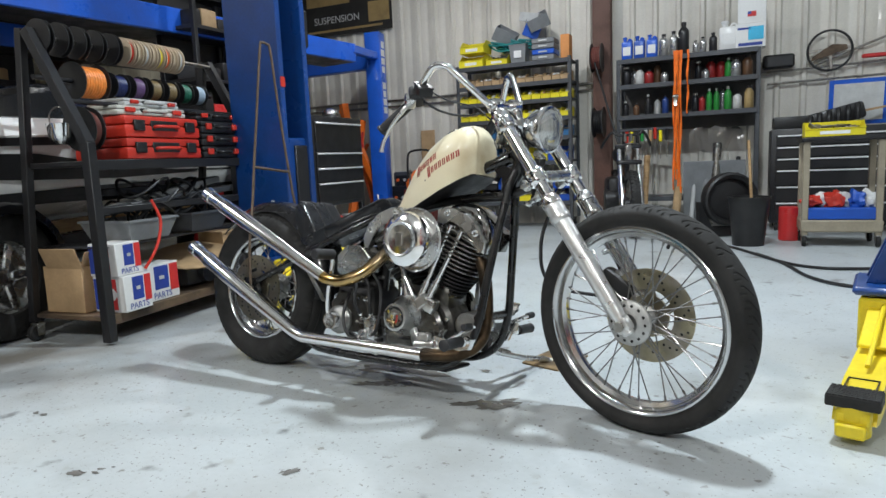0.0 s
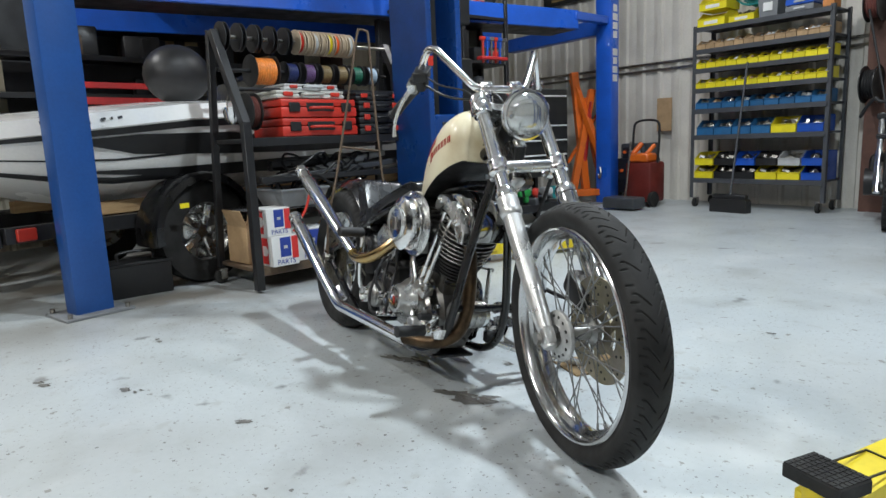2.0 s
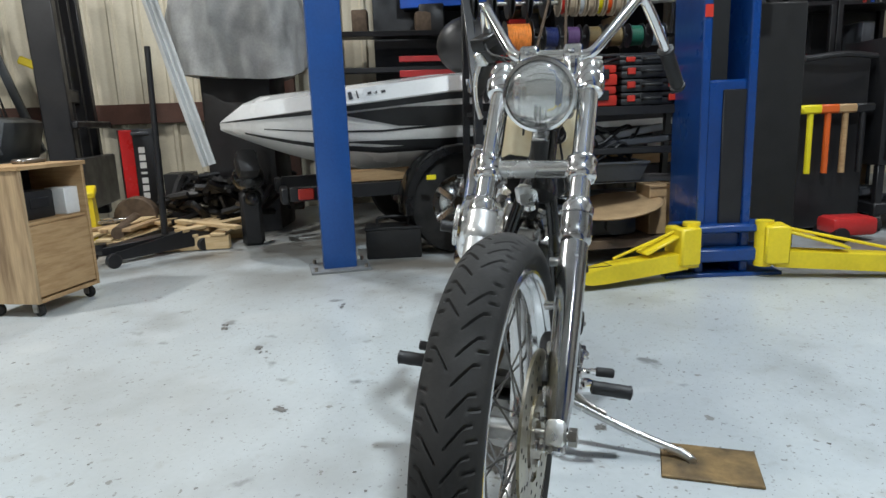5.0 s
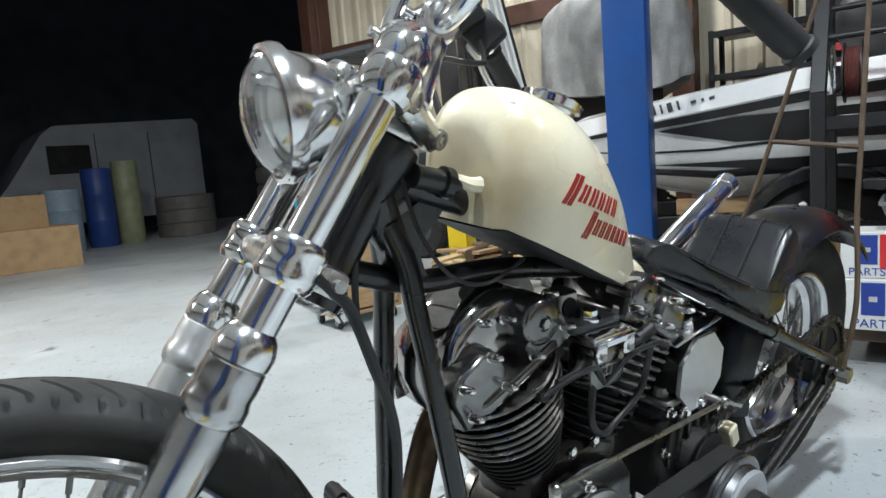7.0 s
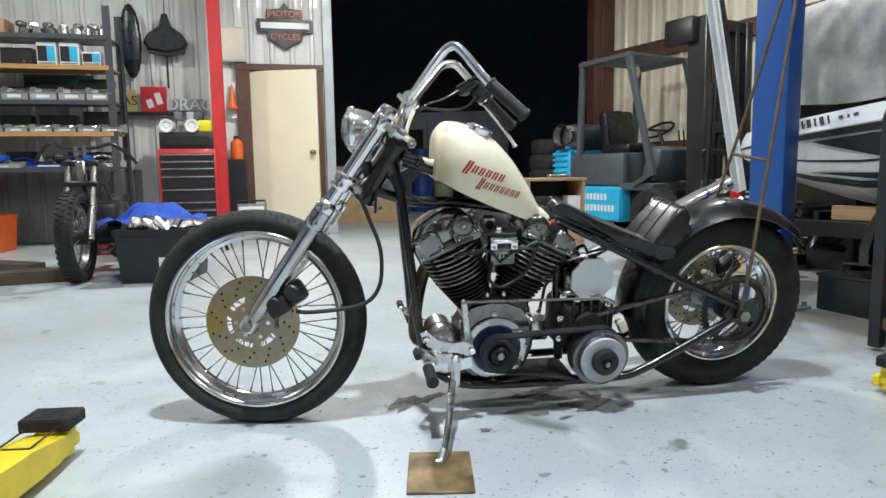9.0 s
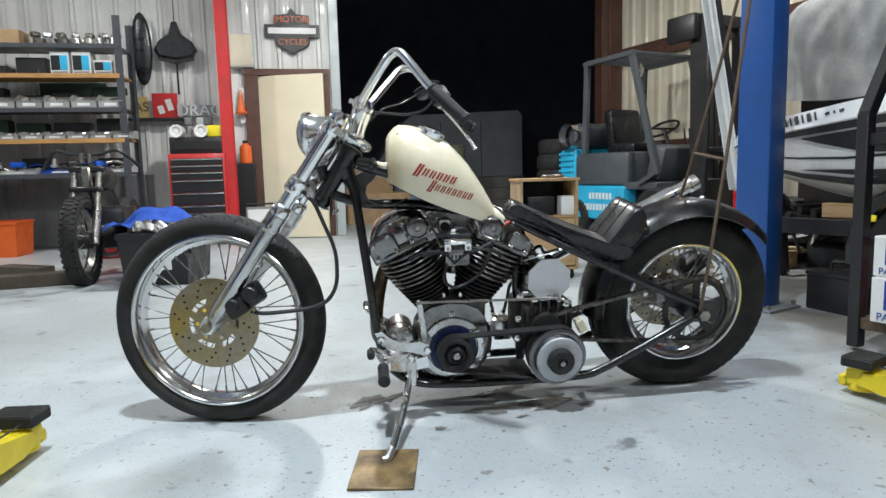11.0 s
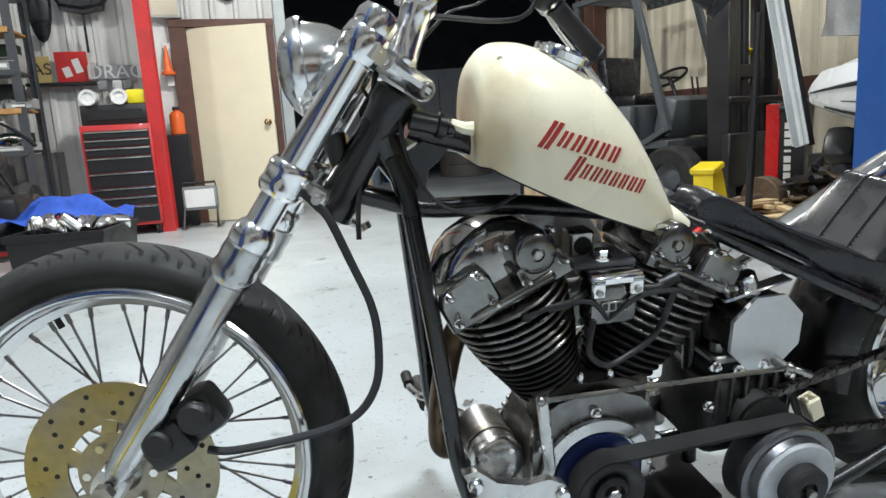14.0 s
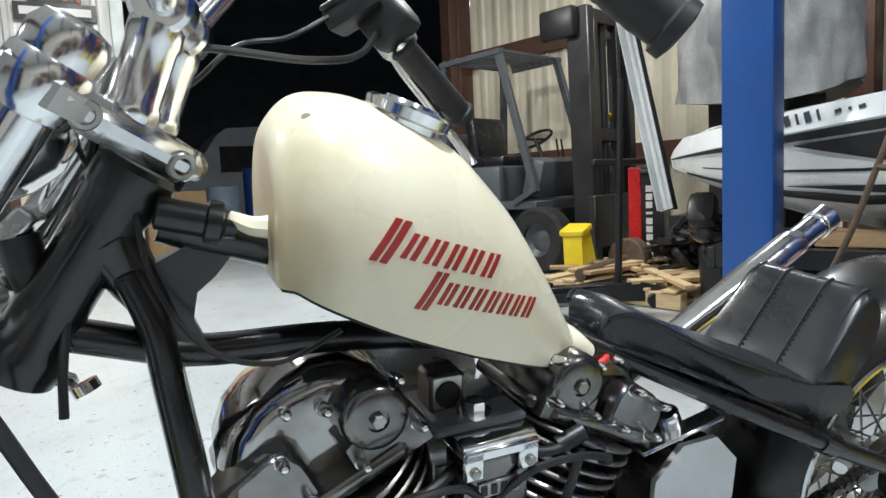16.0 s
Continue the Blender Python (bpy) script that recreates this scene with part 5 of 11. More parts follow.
part("cam_arm", Geo().beam((-0.79, -0.125, 0.3), (-0.715, -0.115, 0.355), 0.045, 0.02, 0.008, (0, 1, 0)), SATIN, cc)
part("cam_leg", Geo().beam((-0.77, -0.125, 0.25), (-0.745, -0.118, 0.15), 0.035, 0.02, 0.008, (0, 1, 0)), SATIN, cc)
for i in range(8):
    a = 2 * math.pi * i / 8 + 0.3
    part("cover_bolt", Geo().cyl((-0.78 + 0.108 * math.cos(a), -0.114, 0.245 + 0.078 * math.sin(a)), (-0.78 + 0.108 * math.cos(a), -0.124, 0.245 + 0.078 * math.sin(a)), 0.007, n=8), CHROME, cc)
# air cleaner and carburettor
ac = part("air_cleaner", Geo().lathe([(0.0324, 0.0), (0.0842, 0.002), (0.0950, 0.012), (0.0972, 0.03), (0.0929, 0.045), (0.0756, 0.056), (0.0594, 0.06), (0.0562, 0.066), (0.0324, 0.068), (0.0011, 0.07)], (-0.775, -0.145, 0.555), (0, -1, 0), 48), CHROME, bike, "round chrome air cleaner cover")
part("cover_ring", Geo().lathe([(0.0540, 0.06), (0.0605, 0.066), (0.0583, 0.071), (0.0508, 0.068)], (-0.775, -0.145, 0.555), (0, -1, 0), 36, closed=True), SATIN, ac)
part("cover_badge", Geo().box((-0.775, -0.216, 0.555), (0.03, 0.006, 0.045), 0.006), STEEL, ac)
part("backing_plate", Geo().lathe([(0.0216, -0.006), (0.1080, -0.006), (0.1134, 0.0), (0.1080, 0.006), (0.0216, 0.006)], (-0.765, -0.14, 0.555), (0, -1, 0), 40), SATIN, ac)
part("carburettor", Geo().box((-0.79, -0.085, 0.53), (0.08, 0.11, 0.08), 0.015, (0, 0, 0), 2).cyl((-0.79, -0.07, 0.5), (-0.79, -0.07, 0.45), 0.03).cyl((-0.72, -0.03, 0.53), (-0.86, -0.03, 0.53), 0.026), ALLOY, bike)
# coil between the cylinders on the left
coil = part("ignition_coil", Geo().box((-0.775, 0.082, 0.555), (0.082, 0.05, 0.07), 0.008, (0, 0, 0), 2), DARKPOL, bike, "grey ignition coil under a chrome bracket")
part("coil_bracket", Geo().box((-0.775, 0.078, 0.602), (0.09, 0.07, 0.02), 0.005, (0, 0, 0), 2).box((-0.742, 0.114, 0.588), (0.024, 0.008, 0.034), 0.003).box((-0.808, 0.114, 0.588), (0.024, 0.008, 0.034), 0.003).box((-0.775, 0.114, 0.599), (0.09, 0.008, 0.014), 0.003), CHROME, coil, "chrome coil bracket")
part("coil_top", Geo().box((-0.765, 0.04, 0.617), (0.11, 0.1, 0.012), 0.004), GREYST, coil)
part("coil_bolt", Geo().cyl((-0.765, 0.07, 0.622), (-0.765, 0.07, 0.626), 0.019, n=24).cyl((-0.765, 0.07, 0.626), (-0.765, 0.07, 0.638), 0.0125, n=6, b=0.001), CHROME, coil)
part("coil_plate", Geo().box((-0.775, 0.1085, 0.553), (0.05, 0.004, 0.018), 0.001), STEEL, coil)
for i in range(4):
    part("plate_mark", Geo().box((-0.793 + 0.012 * i, 0.111, 0.553), (0.007, 0.002, 0.011), 0), BLACKST, coil)
for x in (-0.742, -0.808):
    part("clip_screw", Geo().cyl((x, 0.117, 0.582), (x, 0.122, 0.582), 0.006, n=12, b=0.001), STEEL, coil)
part("choke_housing", Geo().box((-0.742, 0.03, 0.64), (0.042, 0.04, 0.048), 0.004), STEEL, coil)
part("choke_bore", Geo().cyl((-0.742, 0.05, 0.64), (-0.742, 0.0525, 0.64), 0.015, n=20), DARKIN, coil)
for pts, r in (([(-0.735, 0.085, 0.575), (-0.715, 0.1, 0.572), (-0.69, 0.108, 0.565), (-0.66, 0.105, 0.56)], 0.0065), ([(-0.815, 0.085, 0.573), (-0.85, 0.1, 0.573), (-0.885, 0.098, 0.585)], 0.006), ([(-0.86, 0.095, 0.574), (-0.89, 0.1, 0.588)], 0.011)):
    part("coil_lead", Geo().tube(pts, r, 10), PLASTIC, coil)
part("coil_wire", Geo().tube([(-0.74, 0.105, 0.53), (-0.73, 0.115, 0.48), (-0.76, 0.115, 0.452), (-0.8, 0.11, 0.46), (-0.85, 0.115, 0.5), (-0.885, 0.105, 0.57)], 0.0055, 10), PLASTIC, coil)
# octagonal oil tank across the frame
octp = [(0.077 * math.cos(math.pi / 8 + math.pi / 4 * i), 0.077 * math.sin(math.pi / 8 + math.pi / 4 * i)) for i in range(8)]
oil = part("oil_tank", Geo().prism([(x * 0.96, y * 0.96) for x, y in octp], 0.17, pose(-1.088, 0.08, 0.452, 90, 0, 8)), DARKPOL, bike, "octagonal oil tank with chrome ends")
part("end_plate", Geo().prism(octp, 0.01, pose(-1.088, 0.09, 0.452, 90, 0, 0), 0.002), mat("brushed_plate", (0.66, 0.67, 0.68), 0.38, 0.85, 0.1, 5, bump=0.02), oil)
part("end_plate", Geo().prism(octp, 0.01, pose(-1.088, -0.088, 0.452, 90, 0, 8), 0.002), SATIN, oil)
part("tank_filler", Geo().cyl((-1.07, 0.06, 0.52), (-1.05, 0.06, 0.56), 0.018, n=16, b=0.003), CHROME, oil)
part("mount_strap", Geo().beam((-1.0, 0.07, 0.52), (-1.12, 0.085, 0.555), 0.03, 0.006), CHROME, oil)
# gearbox, open belt primary
gb = part("gearbox", Geo().box((-1.085, 0.0, 0.285), (0.2, 0.17, 0.17), 0.03, (0, 0, 0), 3).box((-1.07, 0.0, 0.375), (0.14, 0.12, 0.04), 0.012).cyl((-1.08, 0.08, 0.29), (-1.08, 0.125, 0.29), 0.05, n=24), WRINKLE, bike, "black and alloy gearbox")
part("gearbox_sprocket", Geo().lathe([(0.012, 0.098), (0.044, 0.098), (0.044, 0.112), (0.012, 0.112)], (-1.08, 0, 0.29), (0, 1, 0), 22), BLACKST, gb)
part("mount_block", Geo().box((-1.2, 0.1, 0.29), (0.03, 0.03, 0.05), 0.004, (0, 25, 0)), CREAM, gb)
eng_plate = part("stator_plate", Geo().lathe([(0.02, 0.09), (0.098, 0.092), (0.105, 0.098), (0.104, 0.106), (0.085, 0.11), (0.082, 0.104), (0.02, 0.104)], (-0.76, 0, 0.236), (0, 1, 0), 44), SATIN, bike, "polished alloy primary plate")
part("stator", Geo().lathe([(0.02, 0.104), (0.08, 0.104), (0.08, 0.112), (0.02, 0.112)], (-0.76, 0, 0.236), (0, 1, 0), 36), mat("dark_blue_varnish", (0.01, 0.02, 0.09), 0.35, 0.2, 0.3, 20), eng_plate)
fp = part("front_pulley", Geo().lathe([(0.012, 0.112), (0.056, 0.112), (0.06, 0.116), (0.056, 0.12), (0.056, 0.158), (0.06, 0.162), (0.054, 0.166), (0.045, 0.162), (0.03, 0.15), (0.03, 0.16), (0.022, 0.166), (0.018, 0.158), (0.001, 0.158)], (-0.762, 0, 0.233), (0, 1, 0), 40), BLACKST, bike, "dark steel front belt pulley")
part("shaft_nut", Geo().cyl((-0.762, 0.155, 0.233), (-0.762, 0.17, 0.233), 0.013, n=6, b=0.002), STEEL, fp)
cl = part("clutch_basket", Geo().lathe([(0.02, 0.115), (0.09, 0.115), (0.096, 0.12), (0.093, 0.124), (0.093, 0.165), (0.097, 0.168), (0.097, 0.174), (0.09, 0.178), (0.082, 0.177), (0.078, 0.19), (0.045, 0.192), (0.02, 0.19)], (-1.1, 0, 0.21), (0, 1, 0), 52), RIMDARK, bike, "round dark clutch basket")
part("pressure_plate", Geo().lathe([(0.02, 0.188), (0.076, 0.188), (0.078, 0.194), (0.074, 0.198), (0.02, 0.198)], (-1.1, 0, 0.21), (0, 1, 0), 44), mat("matt_grey_alloy", (0.5, 0.52, 0.54), 0.5, 0.4, 0.2, 12), cl)
part("clutch_hub", Geo().lathe([(0.001, 0.196), (0.042, 0.196), (0.044, 0.2), (0.043, 0.218), (0.038, 0.222), (0.018, 0.222), (0.016, 0.214), (0.001, 0.214)], (-1.1, 0, 0.21), (0, 1, 0), 32), WRINKLE, cl)
part("adjuster", Geo().cyl((-1.1, 0.212, 0.21), (-1.1, 0.232, 0.21), 0.009, n=6), STEEL, cl)


def belt(c1, r1, c2_, r2, y0, y1, t):
    d = Vector((c2_[0] - c1[0], c2_[1] - c1[1]))
    ang, off = math.atan2(d.y, d.x), math.asin((r2 - r1) / d.length)
    path = []
    for i in range(17):
        a = ang + math.pi / 2 + off * -1 + (math.pi + 2 * off) * i / 16
        path.append((c1[0], c1[1], r1, a))
    for i in range(25):
        a = ang - math.pi / 2 + off + (math.pi - 2 * off) * i / 24
        path.append((c2_[0], c2_[1], r2, a))
    rows = [[(x + (r + dr) * math.cos(a), yy, z + (r + dr) * math.sin(a)) for dr, yy in ((0, y0), (t, y0), (t, y1), (0, y1))] for x, z, r, a in path]
    rows.append(rows[0])
    return Geo().grid(rows, close=True)


part("primary_belt", belt((-0.762, 0.233), 0.0555, (-1.1, 0.21), 0.092, 0.122, 0.16, 0.006), RUBBER, bike, "wide black toothed drive belt")
# shift rod and forward controls, left
part("shift_rod", Geo().cyl((-0.645, 0.125, 0.41), (-1.115, 0.125, 0.398), 0.0045, n=8).ball((-0.645, 0.125, 0.41), 0.009, 10).ball((-1.115, 0.125, 0.398), 0.01, 10), STEEL, bike, "long steel shift rod")
part("shift_arm", Geo().beam((-0.648, 0.118, 0.415), (-0.665, 0.122, 0.27), 0.02, 0.01, 0.003, (0, 1, 0)), SATIN, bike)
part("gear_lever_shaft", Geo().cyl((-1.112, 0.02, 0.395), (-1.112, 0.13, 0.395), 0.009).beam((-1.11, 0.12, 0.4), (-1.15, 0.14, 0.385), 0.014, 0.012), STEEL, bike)
for sy in (1, -1):
    ctl = part("forward_control", Geo().prism([(-0.09, -0.02), (0.0, -0.032), (0.06, -0.015), (0.075, 0.02), (0.05, 0.03), (-0.02, 0.008), (-0.085, 0.018)], 0.02, pose(-0.585, sy * 0.135 + 0.01, 0.212, 90, 0, 0), 0.004).cyl((-0.545, sy * 0.11, 0.225), (-0.545, sy * 0.2, 0.225), 0.012).cyl((-0.62, sy * 0.11, 0.2), (-0.62, sy * 0.165, 0.2), 0.014), CHROME, bike, "chrome forward control")
    peg = part("foot_peg", Geo().lathe([(0.012, 0), (0.018, 0.003), (0.017, 0.02), (0.018, 0.03), (0.017, 0.05), (0.018, 0.07), (0.017, 0.09), (0.019, 0.1), (0.01, 0.104)], (-0.522, sy * 0.2, 0.228 if sy > 0 else 0.232), (0.02, sy, 0.0), 16), GRIPM, bike, "black rubber foot peg")
    part("peg_clevis", Geo().box((-0.53, sy * 0.19, 0.228), (0.035, 0.03, 0.03), 0.008, (0, 0, 0), 2), CHROME, peg)
    part("toe_lever", Geo().tube([(-0.6, sy * 0.15, 0.22), (-0.54, sy * 0.165, 0.255), (-0.49, sy * 0.175, 0.28), (-0.485, sy * 0.22, 0.285)], [0.008, 0.008, 0.008, 0.008], 8), CHROME, bike)
    part("toe_peg", Geo().cyl((-0.485, sy * 0.2, 0.285), (-0.485, sy * 0.245, 0.287), 0.012, n=12, b=0.003), GRIPM, bike)
# cast chrome lever and bracket on the left
lv = part("toe_shifter", Geo().prism([(-0.5, 0.332), (-0.523, 0.335), (-0.556, 0.306), (-0.603, 0.292), (-0.642, 0.295), (-0.67, 0.28), (-0.679, 0.256), (-0.655, 0.247), (-0.61, 0.262), (-0.555, 0.27), (-0.522, 0.288)], 0.016, pose(0, 0.172, 0, 90, 0, 0)), SATIN, bike, "curved chrome shift lever")
part("control_bracket", Geo().prism([(-0.5, 0.258), (-0.54, 0.262), (-0.602, 0.252), (-0.634, 0.239), (-0.626, 0.224), (-0.57, 0.226), (-0.515, 0.229)], 0.03, pose(0, 0.17, 0, 90, 0, 0)), SATIN, bike, "cast bracket of the foot control")
for x, z in ((-0.666, 0.264), (-0.52, 0.31), (-0.612, 0.24)):
    part("lever_bolt", Geo().lathe([(0.013, 0), (0.013, 0.006), (0.009, 0.012), (0.001, 0.013)], (x, 0.17, z), (0, 1, 0), 12), CHROME, lv)
part("pivot_block", Geo().box((-0.615, 0.165, 0.19), (0.03, 0.03, 0.09), 0.008, (0, 0, 0), 2), SATIN, bike)
# side stand
ss = part("side_stand", Geo().tube([(-0.61, 0.115, 0.165), (-0.6, 0.18, 0.14), (-0.565, 0.32, 0.105), (-0.53, 0.445, 0.085)], [0.013, 0.012, 0.011, 0.012], 10), SATIN, bike, "chrome side stand, let down")
part("stand_foot", Geo().tube([(-0.53, 0.44, 0.088), (-0.515, 0.47, 0.079), (-0.5, 0.475, 0.078)], [0.013, 0.012, 0.01], 10), SATIN, ss)
part("stand_spring", Geo().tube([(-0.62, 0.13, 0.2), (-0.6, 0.2, 0.15), (-0.585, 0.26, 0.13)], 0.008, 8), STEEL, ss)
part("stand_pivot", Geo().box((-0.615, 0.12, 0.175), (0.04, 0.04, 0.05), 0.008), BLACKST, ss)
# exhausts
def pipe(pts_head, head_mat, pts_tail, r_tail, label):
    p = part("exhaust_pipe", Geo().tube(pts_tail, r_tail, 20, 5), CHROME, bike, label)
    part("header", Geo().tube(pts_head, 0.0225, 18), head_mat, p, "heat-stained header pipe")
    return p


def cocktail(a, b):
    """Stations of a stepped shaker silencer between two points, with radii."""
    a, b = Vector(a), Vector(b)
    st_ = [(0.0, 0.0225), (0.2, 0.023), (0.45, 0.0285), (0.6, 0.031), (0.83, 0.0315), (0.86, 0.027), (0.9, 0.0265), (0.95, 0.027), (0.955, 0.031), (1.0, 0.0315)]
    return [a + (b - a) * t for t, _ in st_], [r for _, r in st_]


pa, ra = cocktail((-1.12, -0.222, 0.405), (-1.775, -0.252, 0.712))
p = pipe([(-0.905, -0.07, 0.53), (-0.925, -0.13, 0.48), (-0.965, -0.18, 0.425), (-1.03, -0.212, 0.396), (-1.09, -0.22, 0.396), (-1.125, -0.222, 0.407)], GOLD, pa, ra, "upper chrome exhaust pipe with stepped silencer")
part("pipe_bore", Geo().cyl(Vector((-1.775, -0.252, 0.712)) + Vector((0.655, 0.03, -0.307)) * 0.02, Vector((-1.775, -0.252, 0.712)) - Vector((0.655, 0.03, -0.307)) * 0.002, 0.0245, n=18), DARKIN, p)
pa, ra = cocktail((-1.27, -0.228, 0.185), (-1.872, -0.243, 0.485))
p = pipe([(-0.58, -0.03, 0.52), (-0.545, -0.035, 0.47), (-0.525, -0.04, 0.39), (-0.515, -0.05, 0.29), (-0.525, -0.075, 0.215), (-0.575, -0.13, 0.175), (-0.68, -0.19, 0.168)], RUSTPIPE, [(-0.67, -0.199, 0.17), (-0.9, -0.212, 0.172), (-1.15, -0.223, 0.172), (-1.24, -0.226, 0.178)] + pa[1:], [0.0225] * 4 + ra[1:], "lower chrome exhaust pipe with stepped silencer")
part("pipe_bore", Geo().cyl(Vector((-1.872, -0.243, 0.485)) + Vector((0.602, 0.015, -0.3)) * 0.02, Vector((-1.872, -0.243, 0.485)) - Vector((0.602, 0.015, -0.3)) * 0.002, 0.0245, n=18), DARKIN, p)
for a, b in (((-1.2, -0.13, 0.3), (-1.22, -0.2, 0.42)), ((-1.25, -0.12, 0.12), (-1.27, -0.21, 0.165))):
    part("pipe_bracket", Geo().beam(a, b, 0.03, 0.006), STEEL, bike)
# kick starter, right
ks = part("kick_starter", Geo().tube([(-1.14, -0.14, 0.235), (-1.135, -0.175, 0.27), (-1.12, -0.19, 0.36), (-1.1, -0.195, 0.45), (-1.1, -0.2, 0.485)], 0.009, 10), CHROME, bike, "chrome kick starter arm with rubber pedal")
part("kick_pedal", Geo().cyl((-1.1, -0.195, 0.488), (-1.09, -0.3, 0.49), 0.02, n=16, b=0.004), GRIPM, ks)
part("kick_cover", Geo().lathe([(0.055, 0.0), (0.055, 0.02), (0.052, 0.024), (0.055, 0.028), (0.05, 0.034), (0.046, 0.036), (0.05, 0.04), (0.04, 0.05), (0.02, 0.055), (0.001, 0.055)], (-1.135, -0.085, 0.235), (0, -1, 0), 28), ALLOY, ks)
pump = part("oil_pump", Geo().box((-0.97, -0.09, 0.22), (0.07, 0.06, 0.08), 0.012, (0, 0, 0), 2).cyl((-0.97, -0.12, 0.24), (-0.97, -0.14, 0.24), 0.016).cyl((-1.0, -0.1, 0.2), (-1.0, -0.14, 0.2), 0.012), SATIN, bike, "alloy oil pump with brass fittings")
for x, y, z, r in ((-0.95, -0.12, 0.255, 0.008), (-0.99, -0.12, 0.25, 0.008), (-0.945, -0.12, 0.195, 0.009), (-0.98, -0.125, 0.18, 0.007), (-1.015, -0.115, 0.235, 0.007)):
    part("fitting", Geo().lathe([(r, 0.0), (r, 0.012), (r * 0.65, 0.014), (r * 0.65, 0.026), (r * 0.8, 0.028), (r * 0.8, 0.034), (0.001, 0.035)], (x, y, z), (0.1, -1, 0.25), 8), CHROME, pump)
for pts in ([(-0.95, -0.14, 0.26), (-0.945, -0.16, 0.32), (-0.97, -0.14, 0.38), (-1.03, -0.1, 0.41)], [(-0.99, -0.14, 0.256), (-1.01, -0.165, 0.31), (-1.02, -0.15, 0.37), (-1.06, -0.1, 0.4)], [(-0.945, -0.145, 0.2), (-0.91, -0.16, 0.22), (-0.9, -0.15, 0.3), (-0.93, -0.12, 0.38), (-1.0, -0.09, 0.43)], [(-0.98, -0.15, 0.186), (-1.03, -0.17, 0.19), (-1.07, -0.16, 0.26), (-1.07, -0.12, 0.36)]):
    part("oil_line", Geo().tube(pts, 0.0062, 8), GRIPM, pump)
    part("hose_clip", Geo().cyl(Vector(pts[0]) * 0.8 + Vector(pts[1]) * 0.2, Vector(pts[0]) * 0.68 + Vector(pts[1]) * 0.32, 0.0078, n=12), CHROME, pump)
for x, z in ((-1.02, 0.2), (-1.02, 0.32), (-1.1, 0.335), (-1.17, 0.32), (-1.175, 0.25), (-1.16, 0.19)):
    part("case_nut", Geo().lathe([(0.011, 0), (0.011, 0.005), (0.0075, 0.006), (0.0075, 0.015), (0.001, 0.018)], (x, -0.085, z), (0, -1, 0), 8), CHROME, bike)
part("gearbox_side", Geo().prism([(-0.1, -0.075), (0.085, -0.075), (0.1, 0.0), (0.07, 0.07), (-0.06, 0.08), (-0.1, 0.03)], 0.02, pose(-1.095, -0.078, 0.265, 90, 0, 0), 0.006), CASEM, bike, "oily alloy gearbox side cover")
for k in range(5):
    part("return_spring", Geo().lathe([(0.03 + 0.0028 * math.cos(q), 0.0055 * k + 0.0028 * math.sin(q)) for q in (0, 1.05, 2.1, 3.14, 4.2, 5.24)], (-1.135, -0.142, 0.235), (0, -1, 0), 24, closed=True), CHROME, ks)
# brake pedal linkage
part("brake_rod", Geo().cyl((-0.61, -0.165, 0.195), (-0.9, -0.175, 0.14), 0.0045, n=8), CHROME, bike, "chrome brake rod")
part("brake_cylinder", Geo().cyl((-0.66, -0.14, 0.2), (-0.74, -0.15, 0.19), 0.017, n=18, b=0.003).box((-0.7, -0.15, 0.222), (0.05, 0.03, 0.03), 0.005), SATIN, bike)
part("fuel_line", Geo().tube([(-0.93, 0.047, 0.61), (-0.92, 0.06, 0.57), (-0.87, 0.05, 0.53), (-0.83, 0.0, 0.53)], 0.006, 8), PLASTIC, bike)
part("belly_plate", Geo().box((-0.85, 0, 0.1), (0.4, 0.16, 0.012), 0.004), BLACKST, bike)
dyn = part("dynamo", Geo().cyl((-0.592, -0.06, 0.262), (-0.592, 0.055, 0.262), 0.046, n=36, b=0.006), ALLOY, bike, "grey alloy generator")
part("dynamo_cap", Geo().lathe([(0.047, 0.0), (0.048, 0.004), (0.047, 0.016), (0.04, 0.022), (0.012, 0.024), (0.001, 0.024)], (-0.592, 0.05, 0.262), (0, 1, 0), 32), SATIN, dyn)
part("dynamo_strap", Geo().lathe([(0.0465, -0.008), (0.0485, -0.008), (0.0485, 0.008), (0.0465, 0.008)], (-0.592, 0.02, 0.262), (0, 1, 0), 32, closed=True), STEEL, dyn)
for a in (0.6, 2.2, 3.9, 5.4):
    part("cap_screw", Geo().cyl((-0.592 + 0.034 * math.cos(a), 0.068, 0.262 + 0.034 * math.sin(a)), (-0.592 + 0.034 * math.cos(a), 0.078, 0.262 + 0.034 * math.sin(a)), 0.005, n=8), CHROME, dyn)
inner = part("inner_primary", Geo().prism([(-0.645, 0.33), (-0.66, 0.36), (-0.69, 0.378), (-0.74, 0.388), (-0.8, 0.384), (-0.845, 0.366), (-0.872, 0.33), (-0.88, 0.26), (-0.87, 0.2), (-0.84, 0.145), (-0.78, 0.125), (-0.71, 0.13), (-0.665, 0.16), (-0.645, 0.23)], 0.022, pose(0, 0.094, 0, 90, 0, 0), 0.008), DARKPOL, bike, "oily grey primary mounting casting")
for x, z in ((-0.757, 0.352), (-0.862, 0.24), (-0.852, 0.19), (-0.664, 0.3)):
    part("plate_bolt", Geo().lathe([(0.0105, 0), (0.0105, 0.004), (0.008, 0.005), (0.008, 0.012), (0.004, 0.016), (0.0005, 0.0165)], (x, 0.094, z), (0, 1, 0), 14), CHROME, inner)
for x in (-0.735, -0.79):
    part("acorn_nut", Geo().lathe([(0.008, 0), (0.008, 0.008), (0.0065, 0.016), (0.003, 0.022), (0.0005, 0.023)], (x, 0.075, 0.405), (0.15, 0.5, 1), 12), CHROME, inner)
